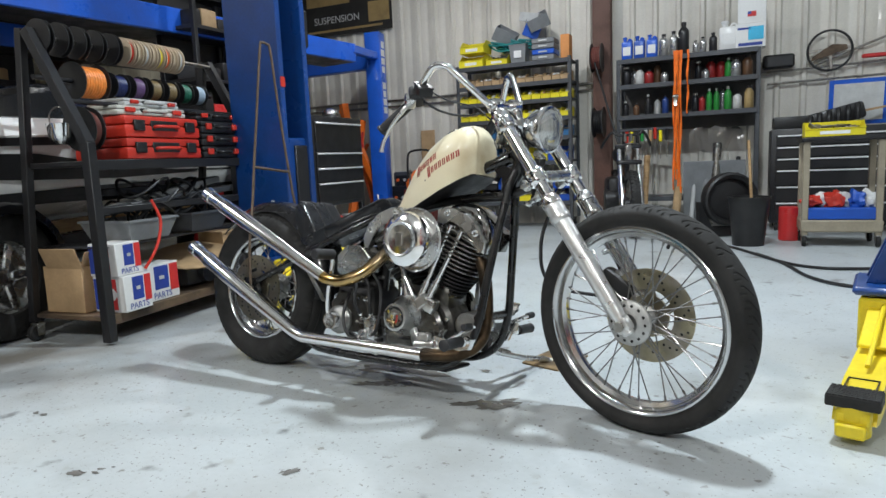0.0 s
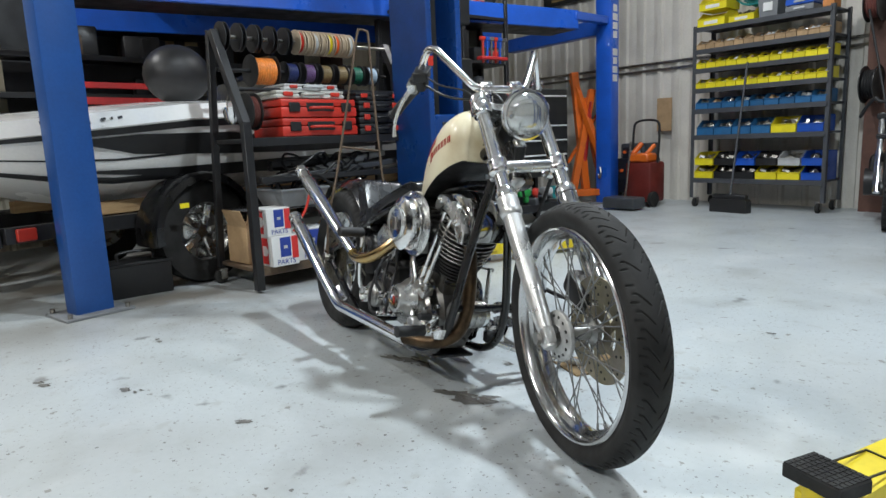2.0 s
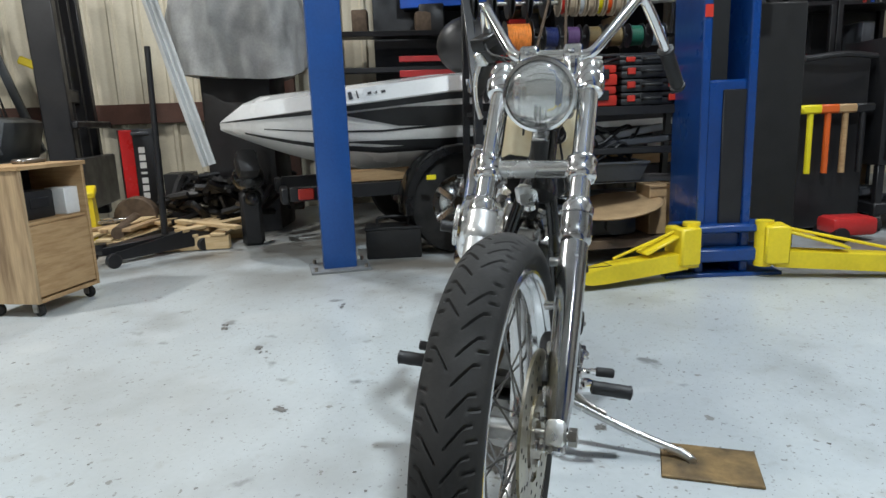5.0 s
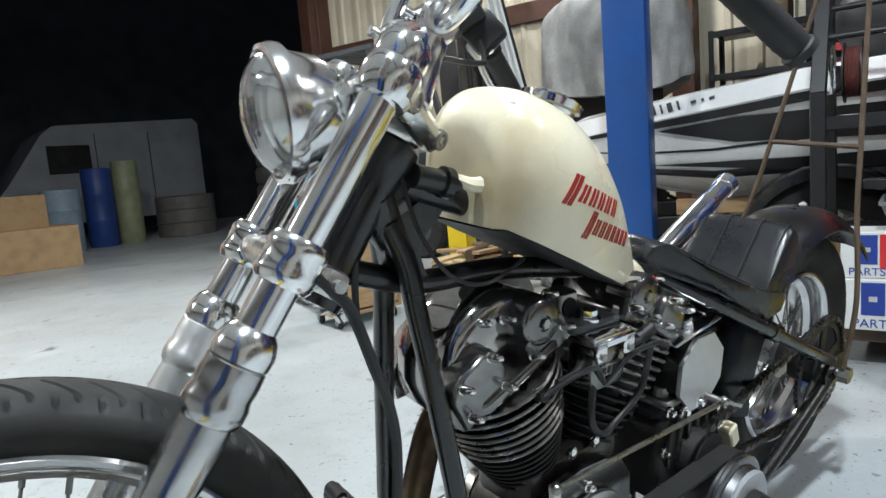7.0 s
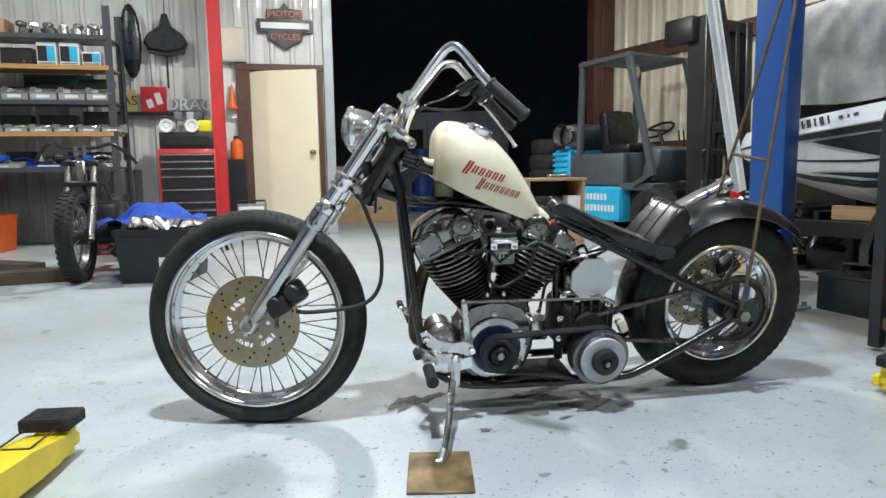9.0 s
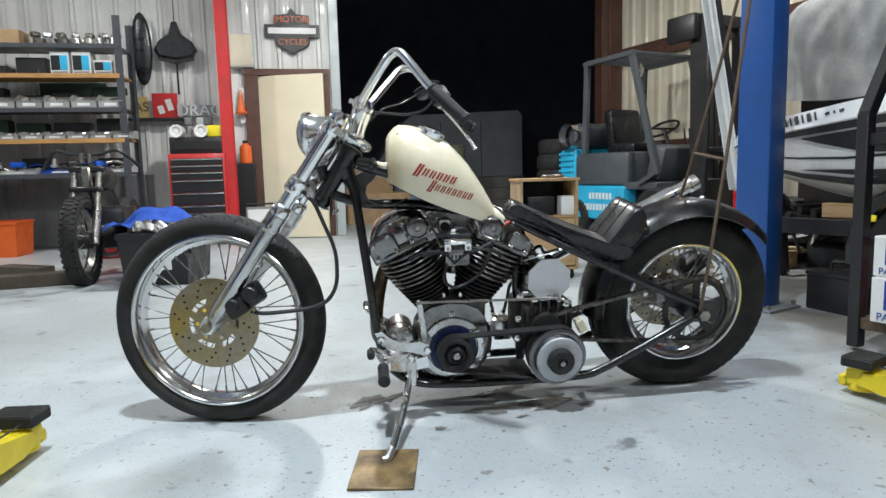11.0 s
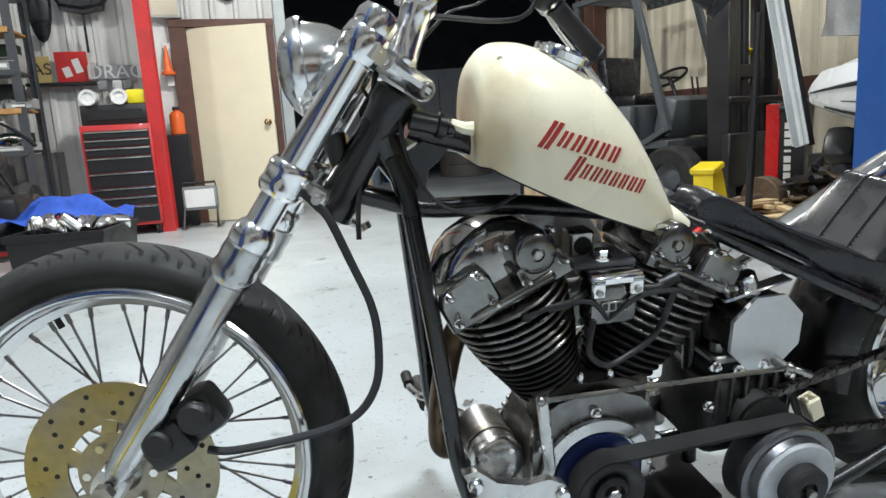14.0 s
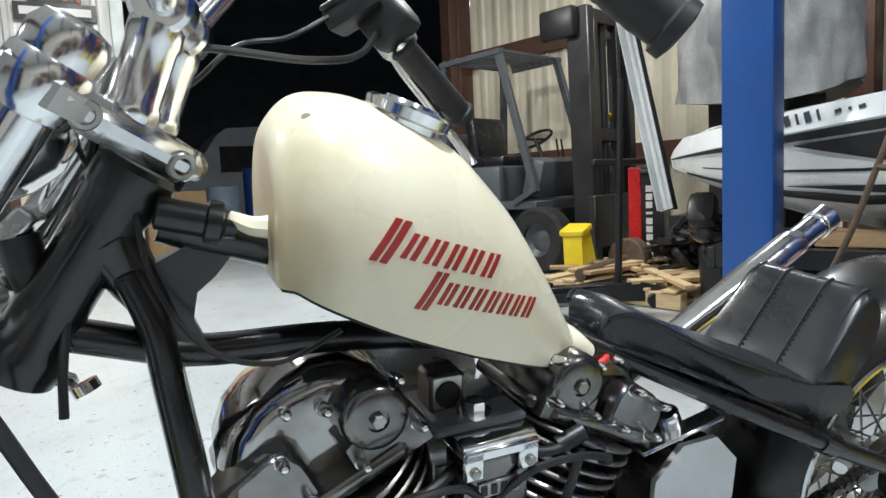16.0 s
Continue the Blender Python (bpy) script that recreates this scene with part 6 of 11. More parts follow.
for k in range(6):
    part("gearbox_rib", Geo().box((-1.0 - 0.03 * k, 0.088, 0.33 + 0.006 * (k % 2)), (0.008, 0.012, 0.09), 0.003), CASEM, gb)
part("gearbox_lid", Geo().box((-1.06, 0.03, 0.402), (0.13, 0.1, 0.016), 0.005).cyl((-1.02, 0.05, 0.405), (-1.02, 0.05, 0.428), 0.014, n=8), ALLOY, gb)
for x, z in ((-0.99, 0.4), (-1.04, 0.385), (-1.09, 0.39), (-0.985, 0.32), (-0.985, 0.25), (-1.15, 0.36)):
    part("gearbox_stud", Geo().lathe([(0.011, 0), (0.011, 0.005), (0.007, 0.006), (0.007, 0.014), (0.001, 0.016)], (x, 0.085, z), (0, 1, 0), 10), CHROME, gb)
part("wiring_loom", Geo().tube([(-0.45, 0.02, 0.88), (-0.46, 0.045, 0.8), (-0.5, 0.06, 0.735), (-0.56, 0.065, 0.715), (-0.62, 0.07, 0.74)], 0.0028, 6), PLASTIC, bike)

# steel plate under the stand
solo("stand_plate", Geo().box((0, 0, 0.004), (0.172, 0.232, 0.008), 0.002), PLATEM, "stained steel plate under the side stand", "plate", pose(-0.505, 0.487, 0, 0, 0, -9))

# ---- shared kinds of things ----
def crumple(r, n=12, rough=0.35):
    """A crumpled cloth lump: a squashed ball with deep random folds."""
    rows = []
    for i in range(n + 1):
        p = math.pi * i / n
        row = []
        for j in range(2 * n):
            a = math.pi * j / n
            k = 1 + rough * (0.5 * math.sin(3 * a + 4 * p) + 0.4 * math.sin(5 * a - 3 * p) * math.sin(p) + random.uniform(-0.3, 0.3) * math.sin(p))
            row.append((r[0] * k * math.sin(p) * math.cos(a), r[1] * k * math.sin(p) * math.sin(a), -r[2] * k * math.cos(p)))
        rows.append(row)
    return Geo().grid(rows, close=True)


def bottle(m, r, h, material, cap, label, cat="bottle", group="bottles and cans", neck=0.4):
    t = thing("bottle" if cat == "bottle" else cat, label, cat, m, group)
    part("body", Geo().lathe([(r * 0.92, 0), (r, 0.006), (r, h * 0.68), (r * 0.9, h * 0.76), (r * neck, h * 0.86), (r * neck, h * 0.9)], n=14), material, t)
    part("cap", Geo().cyl((0, 0, h * 0.89), (0, 0, h), r * (neck + 0.06), n=12, b=0.002), cap, t)
    return t


def jug(m, w, d, h, material, cap, label):
    t = thing("jug", label, "jug", m, "jugs of fluid")
    part("body", Geo().box((0, 0, h * 0.4), (w, d, h * 0.8), min(w, d) * 0.2, (0, 0, 0), 2).cyl((-w * 0.2, 0, h * 0.78), (-w * 0.2, 0, h * 0.92), w * 0.16), material, t)
    part("cap", Geo().cyl((-w * 0.2, 0, h * 0.91), (-w * 0.2, 0, h), w * 0.2, n=12, b=0.003), cap, t)
    part("handle", Geo().tube([(w * 0.05, 0, h * 0.78), (w * 0.2, 0, h * 0.9), (w * 0.38, 0, h * 0.82), (w * 0.42, 0, h * 0.66)], 0.012, 8), material, t)
    part("paper_label", Geo().box((0, -d / 2 - 0.001, h * 0.38), (w * 0.7, 0.002, h * 0.36), 0), WHITE, t)
    return t


BINS = {}


def hopper(m, w, d, h, material, label, group, fill=None):
    """An open-fronted storage bin with sloping lip; front towards -y."""
    key = (round(w, 3), round(d, 3), round(h, 3), material.name, fill)
    if key in BINS:
        return copy_thing(BINS[key], m)
    t = thing("storage_bin", label, "bin", m, group)
    g = Geo()
    g.box((0, 0, 0.003), (w * 0.94, d, 0.006), 0.002)
    g.box((0, d / 2 - 0.003, h / 2), (w, 0.006, h), 0.002)
    for sx in (-1, 1):
        x = sx * (w / 2 - 0.002)
        pts = [(-d / 2, 0), (d / 2, 0), (d / 2, h), (-d * 0.12, h), (-d / 2, h * 0.5)]
        g.prism(pts, 0.004, pose(x - 0.002, 0, 0, 90, 0, 90))
    g.box((0, -d / 2, h * 0.25), (w, 0.005, h * 0.5), 0.002)
    g.box((0, -d / 2 - 0.004, h * 0.5), (w * 1.02, 0.014, 0.008), 0.003)
    part("tray", g, material, t)
    if fill:
        f = Geo()
        for i in range(9):
            f.box((random.uniform(-w * 0.36, w * 0.36), random.uniform(-d * 0.3, d * 0.36), h * 0.4 + random.uniform(0, h * 0.3)), (w * random.uniform(0.15, 0.4), d * random.uniform(0.1, 0.25), h * 0.25), 0.003, (random.uniform(-30, 30), random.uniform(-30, 30), random.uniform(0, 180)))
        tagged(part("bin_content", f, fill, t), kind="stuff")
    if group != "small parts bins":
        part("card", Geo().box((0, -d / 2 - 0.0045, h * 0.24), (w * 0.5, 0.002, h * 0.22), 0), WHITE, t)
    BINS[key] = t
    return t


def carton(m, s, material, label, cat="box", group="", tape=True):
    t = thing("box", label, cat, m, group)
    part("carton", Geo().box((0, 0, s[2] / 2), s, 0.004), material, t)
    if tape:
        part("flap_seam", Geo().box((0, 0, s[2] + 0.0005), (s[0] * 0.96, 0.04, 0.002), 0), CARD, t)
    return t


def castor(parent, x, y, r=0.05):
    c = part("castor", Geo().box((x, y, r * 2.0), (r * 1.1, r * 1.1, 0.012), 0.002).box((x + r * 0.42, y, r * 1.3), (0.006, r * 0.9, r * 1.3), 0.001).box((x - r * 0.42, y, r * 1.3), (0.006, r * 0.9, r * 1.3), 0.001), STEEL, parent)
    part("castor_wheel", Geo().cyl((x - r * 0.35, y - r * 0.3, r), (x + r * 0.35, y - r * 0.3, r), r, n=18, b=0.006), RUBBER, c)


def steel_shelf(m, w, d, h, levels, material, label, boards=None, wheels=False, uw=0.04):
    """Shelving along x from 0 to w, front at y = 0, going back by d."""
    t = thing("shelf_unit", label, "shelf", m)
    z0 = 0.1 if wheels else 0.0
    for x in (0.02, w - 0.02):
        for y in (0.02, d - 0.02):
            part("upright", Geo().box((x, y, (z0 + h) / 2), (uw, 0.006, h - z0), 0.001).box((x + (0.017 if x < w / 2 else -0.017) * -1, y + (0.017 if y < d / 2 else -0.017), (z0 + h) / 2), (0.006, 0.04, h - z0), 0.001), material, t)
    for i, z in enumerate(levels):
        mm = (boards or {}).get(i, material)
        part("shelf", Geo().box((w / 2, d / 2, z - 0.012), (w - 0.05, d - 0.02, 0.024), 0.003).box((w / 2, 0.008, z - 0.025), (w - 0.045, 0.012, 0.05), 0.003), mm, t)
    if wheels:
        for x in (0.06, w - 0.06):
            for y in (0.05, d - 0.05):
                castor(t, x, y, 0.05)
    return t


TRIMM = mat("bright_drawer_trim", (0.86, 0.87, 0.88), 0.4, 0.5, 0.08, 12, bump=0.02)


def drawer_chest(m, w, d, h, rows, body, front, trim, label, cat="tool chest", legs=0.08, wheels=True):
    """A tool chest, front towards -y."""
    t = thing("tool_chest", label, cat, m)
    part("body", Geo().box((0, d / 2, legs + (h - legs) / 2), (w, d, h - legs), 0.008, (0, 0, 0), 2), body, t)
    tot = sum(rows)
    z = h - 0.05
    for r in rows:
        dh = (h - legs - 0.08) * r / tot
        dr = part("drawer", Geo().box((0, -0.006, z - dh / 2), (w * 0.92, 0.02, dh - 0.008), 0.003), front, t)
        part("handle", Geo().box((0, -0.022, z - 0.018), (w * 0.9, 0.016, 0.016), 0.004), trim, dr)
        z -= dh
    if wheels:
        for x in (-w / 2 + 0.06, w / 2 - 0.06):
            for y in (0.06, d - 0.06):
                castor(t, x, y, min(0.05, legs / 2.1))
    return t


# ---- north wall: shelves, chest, clutter ----
structure("column_north", Geo().box((0.13, 0.5, ROOF / 2), (0.2, 0.012, ROOF), 0).box((0.13, 0.36, ROOF / 2), (0.2, 0.012, ROOF), 0).box((0.13, 0.43, ROOF / 2), (0.012, 0.13, ROOF), 0), GIRT, "brown steel wall column", A)
for z in (1.68, 1.6):
    solo("wall_rail", Geo().cyl((-4.4, 0.56, z), (0.0, 0.56, z), 0.017, n=8), STEEL, "long steel pipe fixed along the metal wall", "pipe", A, "wall pipes")
S1 = A @ pose(-1.55, 0.0, 0)
s1_levels = (0.32, 0.79, 1.07, 1.29, 1.5, 1.7, 1.93)
steel_shelf(S1, 1.4, 0.45, 1.95, s1_levels, GREYST, "grey steel bin rack on castors, full of small parts bins", None, True)
rows = [(5, 13, CARD, "brown", 0.1), (4, 12, YELPL, "yellow", 0.105), (3, 12, YELPL, "yellow", 0.105), (2, 9, STEELBLUEPL, "steel-blue", 0.12)]
for lv, n, mm, nm, h in rows:
    for i in range(n):
        w = 1.34 / n
        hopper(S1 @ pose(0.04 + w * (i + 0.5), 0.14, s1_levels[lv]), w * 0.94, 0.24, h, mm, nm + " plastic parts bin filled with hardware", "small parts bins", (STEEL, CARD, SATIN, LIGHTPL)[i % 4])
for i, (mm, w, nm) in enumerate(((STEELBLUEPL, 0.2, "steel-blue"), (STEELBLUEPL, 0.2, "steel-blue"), (STEELBLUEPL, 0.2, "steel-blue"), (STEELBLUEPL, 0.2, "steel-blue"), (YELPL, 0.25, "yellow"), (BLUEPL, 0.25, "blue"))):
    x = 0.06 + sum(q for _, q, _ in ((0, 0.2, 0), (0, 0.2, 0), (0, 0.2, 0), (0, 0.2, 0), (0, 0.25, 0), (0, 0.25, 0))[:i]) + w / 2
    hopper(S1 @ pose(x, 0.16, s1_levels[1]), w * 0.95, 0.28, 0.16, mm, nm + " plastic parts bin filled with hardware", "small parts bins", STEEL)
for i, (mm, nm, z) in enumerate(((YELPL, "yellow", 0), (PLASTIC, "black", 0), (BLUEPL, "blue", 0.14), (PLASTIC, "black", 0.13), (LIGHTPL, "white", 0.14), (BLUEPL, "blue", 0))):
    hopper(S1 @ pose(0.15 + 0.225 * i, 0.18, s1_levels[0] + 0.0), 0.21, 0.3, 0.14, (YELPL, PLASTIC, PLASTIC, YELPL, YELPL, BLUEPL)[i], ("yellow", "black", "black", "yellow", "yellow", "blue")[i] + " plastic parts bin on the lowest shelf", "small parts bins", STEEL)
    hopper(S1 @ pose(0.15 + 0.225 * i, 0.18, s1_levels[0] + 0.142), 0.21, 0.3, 0.14, mm, nm + " plastic parts bin stacked on another", "small parts bins", STEEL)
# on top of the bin rack
for z in (0, 0.16):
    hopper(S1 @ pose(0.2 + z * 0.1, 0.15, 1.93 + z), 0.3, 0.28, 0.155, YELPL, "large yellow plastic bin stacked on the rack", "large bins")
hopper(S1 @ pose(0.52, 0.15, 1.93), 0.26, 0.26, 0.12, YELPL, "large yellow plastic bin on the rack", "large bins", PLASTIC)
t = thing("storage_tub", "clear grey plastic tub of rags on the rack", "tub", S1 @ pose(0.77, 0.15, 1.93))
part("tub", Geo().lathe([(0.12, 0.0), (0.14, 0.2), (0.15, 0.2), (0.15, 0.21), (0.0, 0.21)], n=4, a0=math.pi / 4, a1=math.pi / 4 + 2 * math.pi), GREYPL, t)
part("paper_label", Geo().box((0, -0.098, 0.1), (0.09, 0.004, 0.08), 0), WHITE, t)
ga = Geo()
for i in range(60):
    a, b = random.uniform(0, 6.28), random.uniform(0, 0.24)
    ga.tube([(b * math.cos(a) * 1.4, b * math.sin(a) * 0.6, 0.02 + random.uniform(0, 0.13)) for a in (a, a + 0.9, a + 1.8)], 0.011, 5, 3)
tagged(solo("netting", ga, TEALPL, "heap of teal plastic mesh on the rack", "netting", S1 @ pose(0.66, 0.25, 2.07)), kind="stuff")
for i, (x, y, z, s, r, mm, nm) in enumerate(((0.52, 0.28, 2.22, (0.26, 0.2, 0.16), (20, 30, 15), GREYPL, "grey"), (0.85, 0.28, 2.24, (0.18, 0.2, 0.16), (10, 25, 20), BLUEPL, "blue"), (1.0, 0.24, 2.34, (0.24, 0.2, 0.14), (25, -20, 10), GREYPL, "grey"), (0.88, 0.3, 2.42, (0.24, 0.18, 0.1), (5, 12, -10), LIGHTPL, "pale grey"))):
    t = thing("parts_tray", nm + " plastic tray tipped onto a heap", "tray", S1 @ pose(x, y, z, *r), "tipped trays")
    part("tray", Geo().box((0, 0, 0.005), (s[0], s[1], 0.01), 0.003).box((0, s[1] / 2, s[2] / 2), (s[0], 0.008, s[2]), 0.003).box((0, -s[1] / 2, s[2] / 2), (s[0], 0.008, s[2]), 0.003).box((s[0] / 2, 0, s[2] / 2), (0.008, s[1], s[2]), 0.003).box((-s[0] / 2, 0, s[2] / 2), (0.008, s[1], s[2]), 0.003), mm, t)
for k in range(4):
    t = thing("parts_tray", "grey plastic drawer in a stack on the rack", "tray", S1 @ pose(1.08, 0.15, 1.93 + 0.062 * k), "stacked drawers")
    part("tray", Geo().box((0, 0, 0.03), (0.26, 0.26, 0.055), 0.006), BLUEPL if k == 1 else GREYPL, t)
    part("pull", Geo().box((0, -0.135, 0.03), (0.1, 0.012, 0.018), 0.003), LIGHTPL, t)
carton(S1 @ pose(1.33, 0.12, 1.93), (0.1, 0.16, 0.26), mat("orange_carton", (0.62, 0.25, 0.07), 0.6), "tall orange carton on the rack")
# bottle shelf
S2 = A @ pose(0.35, 0.0, 0)
bottle_shelf = steel_shelf(S2, 1.42, 0.42, 1.84, (0.35, 1.24, 1.57, 1.84), GREYST, "dark grey steel shelf of bottles and cans")
part("back_panel", Geo().box((0.71, 0.41, 1.45), (1.36, 0.008, 0.76), 0.001), mat("dull_back_panel", (0.09, 0.085, 0.08), 0.6, 0, 0.3, 4), bottle_shelf, "dull dark back sheet")
BOT = [mat("black_bottle", (0.015, 0.015, 0.017), 0.4), mat("white_bottle", (0.52, 0.52, 0.5), 0.4), mat("red_can", (0.3, 0.02, 0.02), 0.35), mat("green_bottle", (0.025, 0.24, 0.04), 0.35), mat("brown_bottle", (0.12, 0.06, 0.03), 0.4), mat("silver_can", (0.5, 0.5, 0.5), 0.3, 0.8), mat("dark_blue_can", (0.02, 0.05, 0.2), 0.35), mat("tan_can", (0.4, 0.28, 0.12), 0.5)]
NAMES = ("black", "white", "red", "green", "brown", "silver", "dark blue", "tan")
# x, depth, radius, height, colour
UPPER = ((0.09, 0.13, 0.05, 0.2, 0), (0.17, 0.2, 0.04, 0.18, 5), (0.235, 0.1, 0.048, 0.17, 1), (0.33, 0.12, 0.05, 0.15, 2), (0.41, 0.2, 0.04, 0.22, 4), (0.49, 0.13, 0.04, 0.12, 5), (0.83, 0.2, 0.04, 0.2, 0), (0.9, 0.12, 0.042, 0.11, 5), (0.95, 0.22, 0.05, 0.21, 2), (1.05, 0.22, 0.05, 0.2, 2), (1.12, 0.15, 0.035, 0.2, 3), (1.19, 0.13, 0.052, 0.19, 5), (1.3, 0.15, 0.05, 0.21, 4))
LOWER = ((0.08, 0.12, 0.036, 0.16, 0), (0.2, 0.1, 0.032, 0.13, 4), (0.32, 0.12, 0.032, 0.22, 0), (0.41, 0.2, 0.036, 0.18, 1), (0.5, 0.12, 0.035, 0.2, 6), (0.8, 0.2, 0.04, 0.2, 0), (0.87, 0.13, 0.032, 0.17, 2), (0.94, 0.12, 0.03, 0.23, 3), (1.01, 0.14, 0.03, 0.23, 3), (1.07, 0.2, 0.03, 0.24, 5), (1.12, 0.12, 0.036, 0.24, 3), (1.21, 0.13, 0.045, 0.17, 1), (1.32, 0.13, 0.045, 0.23, 7))
for lv, row in ((1.57, UPPER), (1.24, LOWER)):
    for x, y, r, h, k in row:
        b = bottle(S2 @ pose(x, y, lv), r, h, BOT[k], BOT[1 if k in (0, 3) else 0], NAMES[k] + " bottle on the steel shelf", neck=0.55 if r > 0.038 else 0.4)
        if k in (0, 1, 3, 6):
            part("paper_label", Geo().lathe([(r + 0.001, h * 0.16), (r + 0.0016, h * 0.16), (r + 0.0016, h * 0.5), (r + 0.001, h * 0.5)], n=18, a0=math.pi, a1=2 * math.pi), LIGHTPL if k != 1 else REDPL, b)
for i in range(3):
    jug(S2 @ pose(0.1 + 0.13 * i, 0.14, 1.84), 0.115, 0.1, 0.25, BLUEPL, BLUEPL, "blue plastic oil jug on top of the shelf")
for x, w, h, k in ((0.48, 0.1, 0.24, 5), (0.58, 0.09, 0.26, 5), (0.68, 0.11, 0.34, 0), (0.8, 0.06, 0.14, 5), (0.87, 0.07, 0.17, 5), (0.97, 0.08, 0.2, 0)):
    bottle(S2 @ pose(x, 0.15, 1.84), w / 2, h, BOT[k], BOT[0], NAMES[k] + " bottle on top of the shelf")
jug(S2 @ pose(1.12, 0.15, 1.84), 0.19, 0.12, 0.3, WHITE, WHITE, "white plastic jug on top of the shelf")
t = carton(S2 @ pose(1.32, 0.16, 1.84), (0.28, 0.2, 0.24), WHITE, "white and blue printed carton", tape=False)
part("print_block", Geo().box((0.05, -0.1015, 0.14), (0.14, 0.003, 0.13), 0), SKYBLUE, t)
part("print_bar", Geo().box((-0.06, -0.1015, 0.19), (0.12, 0.003, 0.02), 0).box((0, -0.1015, 0.035), (0.22, 0.003, 0.03), 0), PARTSBLUE, t)
t = carton(S2 @ pose(1.33, 0.17, 2.081), (0.26, 0.2, 0.24), WHITE, "white carton with a small flag print", tape=False)
part("flag_print", Geo().box((0.0, -0.1015, 0.09), (0.08, 0.003, 0.05), 0), PARTSRED, t)
part("flag_canton", Geo().box((-0.022, -0.1025, 0.102), (0.034, 0.003, 0.026), 0), PARTSBLUE, t)
# ratchet straps hanging from the shelf
for x, zb, strands in ((0.62, 0.42, 3), (0.66, 0.28, 2), (0.735, 1.22, 1)):
    t = thing("ratchet_strap", "bright orange webbing strap hanging folded from the shelf", "strap", S2 @ pose(x, -0.03, 0), "hanging straps")
    for k in range(strands):
        end = zb + 0.11 * k
        rows = []
        for i in range(25):
            z = 1.87 + (end - 1.87) * i / 24
            tw = 0.9 * math.sin(1.3 * k + 0.33 * i + 5 * x) * min(i / 5, 1)
            cx = 0.017 * (k - (strands - 1) / 2) + 0.006 * math.sin(0.5 * i + 2 * k)
            rows.append([(cx + 0.0115 * u * math.cos(tw), -0.022 - 0.012 * k + 0.0115 * u * math.sin(tw) + 0.0012 * v, z) for u, v in ((-1, -1), (1, -1), (1, 1), (-1, 1))])
        part("webbing", Geo().grid(rows, close=True, caps=True), STRAP, t)
    if strands == 3:
        part("ratchet", Geo().box((0, -0.06, 1.38), (0.045, 0.02, 0.08), 0.005).cyl((-0.028, -0.066, 1.4), (0.028, -0.066, 1.4), 0.014, n=12).beam((0, -0.07, 1.36), (0, -0.085, 1.3), 0.036, 0.006), STEEL, t)
# hanging tools, hoses and plastic below the shelves
for i in range(9):
    x = 0.12 + 0.05 * i + random.uniform(-0.01, 0.01)
    t = thing("screwdriver", "hand tool hanging below the shelf", "tool", S2 @ pose(x, -0.03, 0.75 + random.uniform(-0.03, 0.03)), "hanging hand tools")
    part("handle", Geo().cyl((0, 0, 0.2), (0, 0, 0.32), 0.018, n=8, b=0.004), (REDPL, YELPL, PLASTIC, GREENPL, LIGHTPL, WOOD)[i % 6], t)
    part("shank", Geo().cyl((0, 0, 0.02), (0, 0, 0.2), 0.006, n=6), STEEL, t)
solo("tool_rail", Geo().box((0.35, -0.02, 1.08), (0.62, 0.02, 0.03), 0.004), GREYST, "steel rail with hooks for hand tools", "rail", S2)
gp = []
for i in range(9):
    gp.append([(0.75 + 0.065 * i + random.uniform(-0.01, 0.01), -0.05 + random.uniform(-0.04, 0.03), z + random.uniform(-0.03, 0.03)) for z in (1.05, 0.98, 0.9, 0.82)])
film = solo("plastic_film", Geo().grid(gp), clear("clear_film", (0.9, 0.9, 0.9), 0.25), "crumpled clear plastic film draped over the shelf", "film", S2)
for i, (x, h, mm) in enumerate(((0.05, 0.9, RUST), (0.3, 0.8, WOOD), (0.62, 0.45, CARD), (0.78, 0.5, LIGHTPL), (0.9, 0.55, GREYPL), (1.0, 0.9, STEEL), (1.2, 0.75, PLASTIC))):
    solo("tube_stock", Geo().cyl((0, 0, 0), (0.03, 0.1, h), 0.022 + 0.01 * (i % 3), n=12, b=0.003), mm, ("rusty", "wooden", "cardboard", "pale plastic", "grey plastic", "steel", "black")[i] + " length of tube leaning on the shelf", "tube", S2 @ pose(x, -0.12, 0), "leaning tubes")
solo("sheet_panel", Geo().box((0, 0, 0.36), (0.6, 0.02, 0.72), 0.004, (8, 0, 0)), GREYPL, "grey sheet of board leaning on the shelf", "panel", S2 @ pose(1.0, -0.02, 0))
# hose reels on the column
for (x, y, z, r, mm, lab) in ((0.1, 0.25, 1.92, 0.16, HOSE, "dark red air hose wound on a wall reel"), (0.12, 0.22, 1.2, 0.17, PLASTIC, "black cable reel fixed to the column")):
    t = thing("hose_reel", lab, "reel", A @ pose(x, y, z), "wall reels")
    part("flange", Geo().cyl((-0.06, 0, 0), (-0.052, 0, 0), r, n=28).cyl((0.052, 0, 0), (0.06, 0, 0), r, n=28), BLACKST, t)
    for k in range(5):
        part("hose_turn", Geo().lathe([(r * 0.72 + 0.012 * math.cos(q), -0.042 + 0.021 * k + 0.011 * math.sin(q)) for q in (0, 1.05, 2.1, 3.14, 4.2, 5.24)], (0, 0, 0), (1, 0, 0), 24, closed=True), mm, t)
    part("bracket", Geo().beam((0, 0, 0), (0, 0.14, 0), 0.06, 0.04), STEEL, t)
C1 = [(-0.67, 4.11), (-0.41, 3.88), (0.01, 3.26), (0.24, 3.08), (0.48, 3.11), (0.9, 3.3), (1.5, 3.2)]
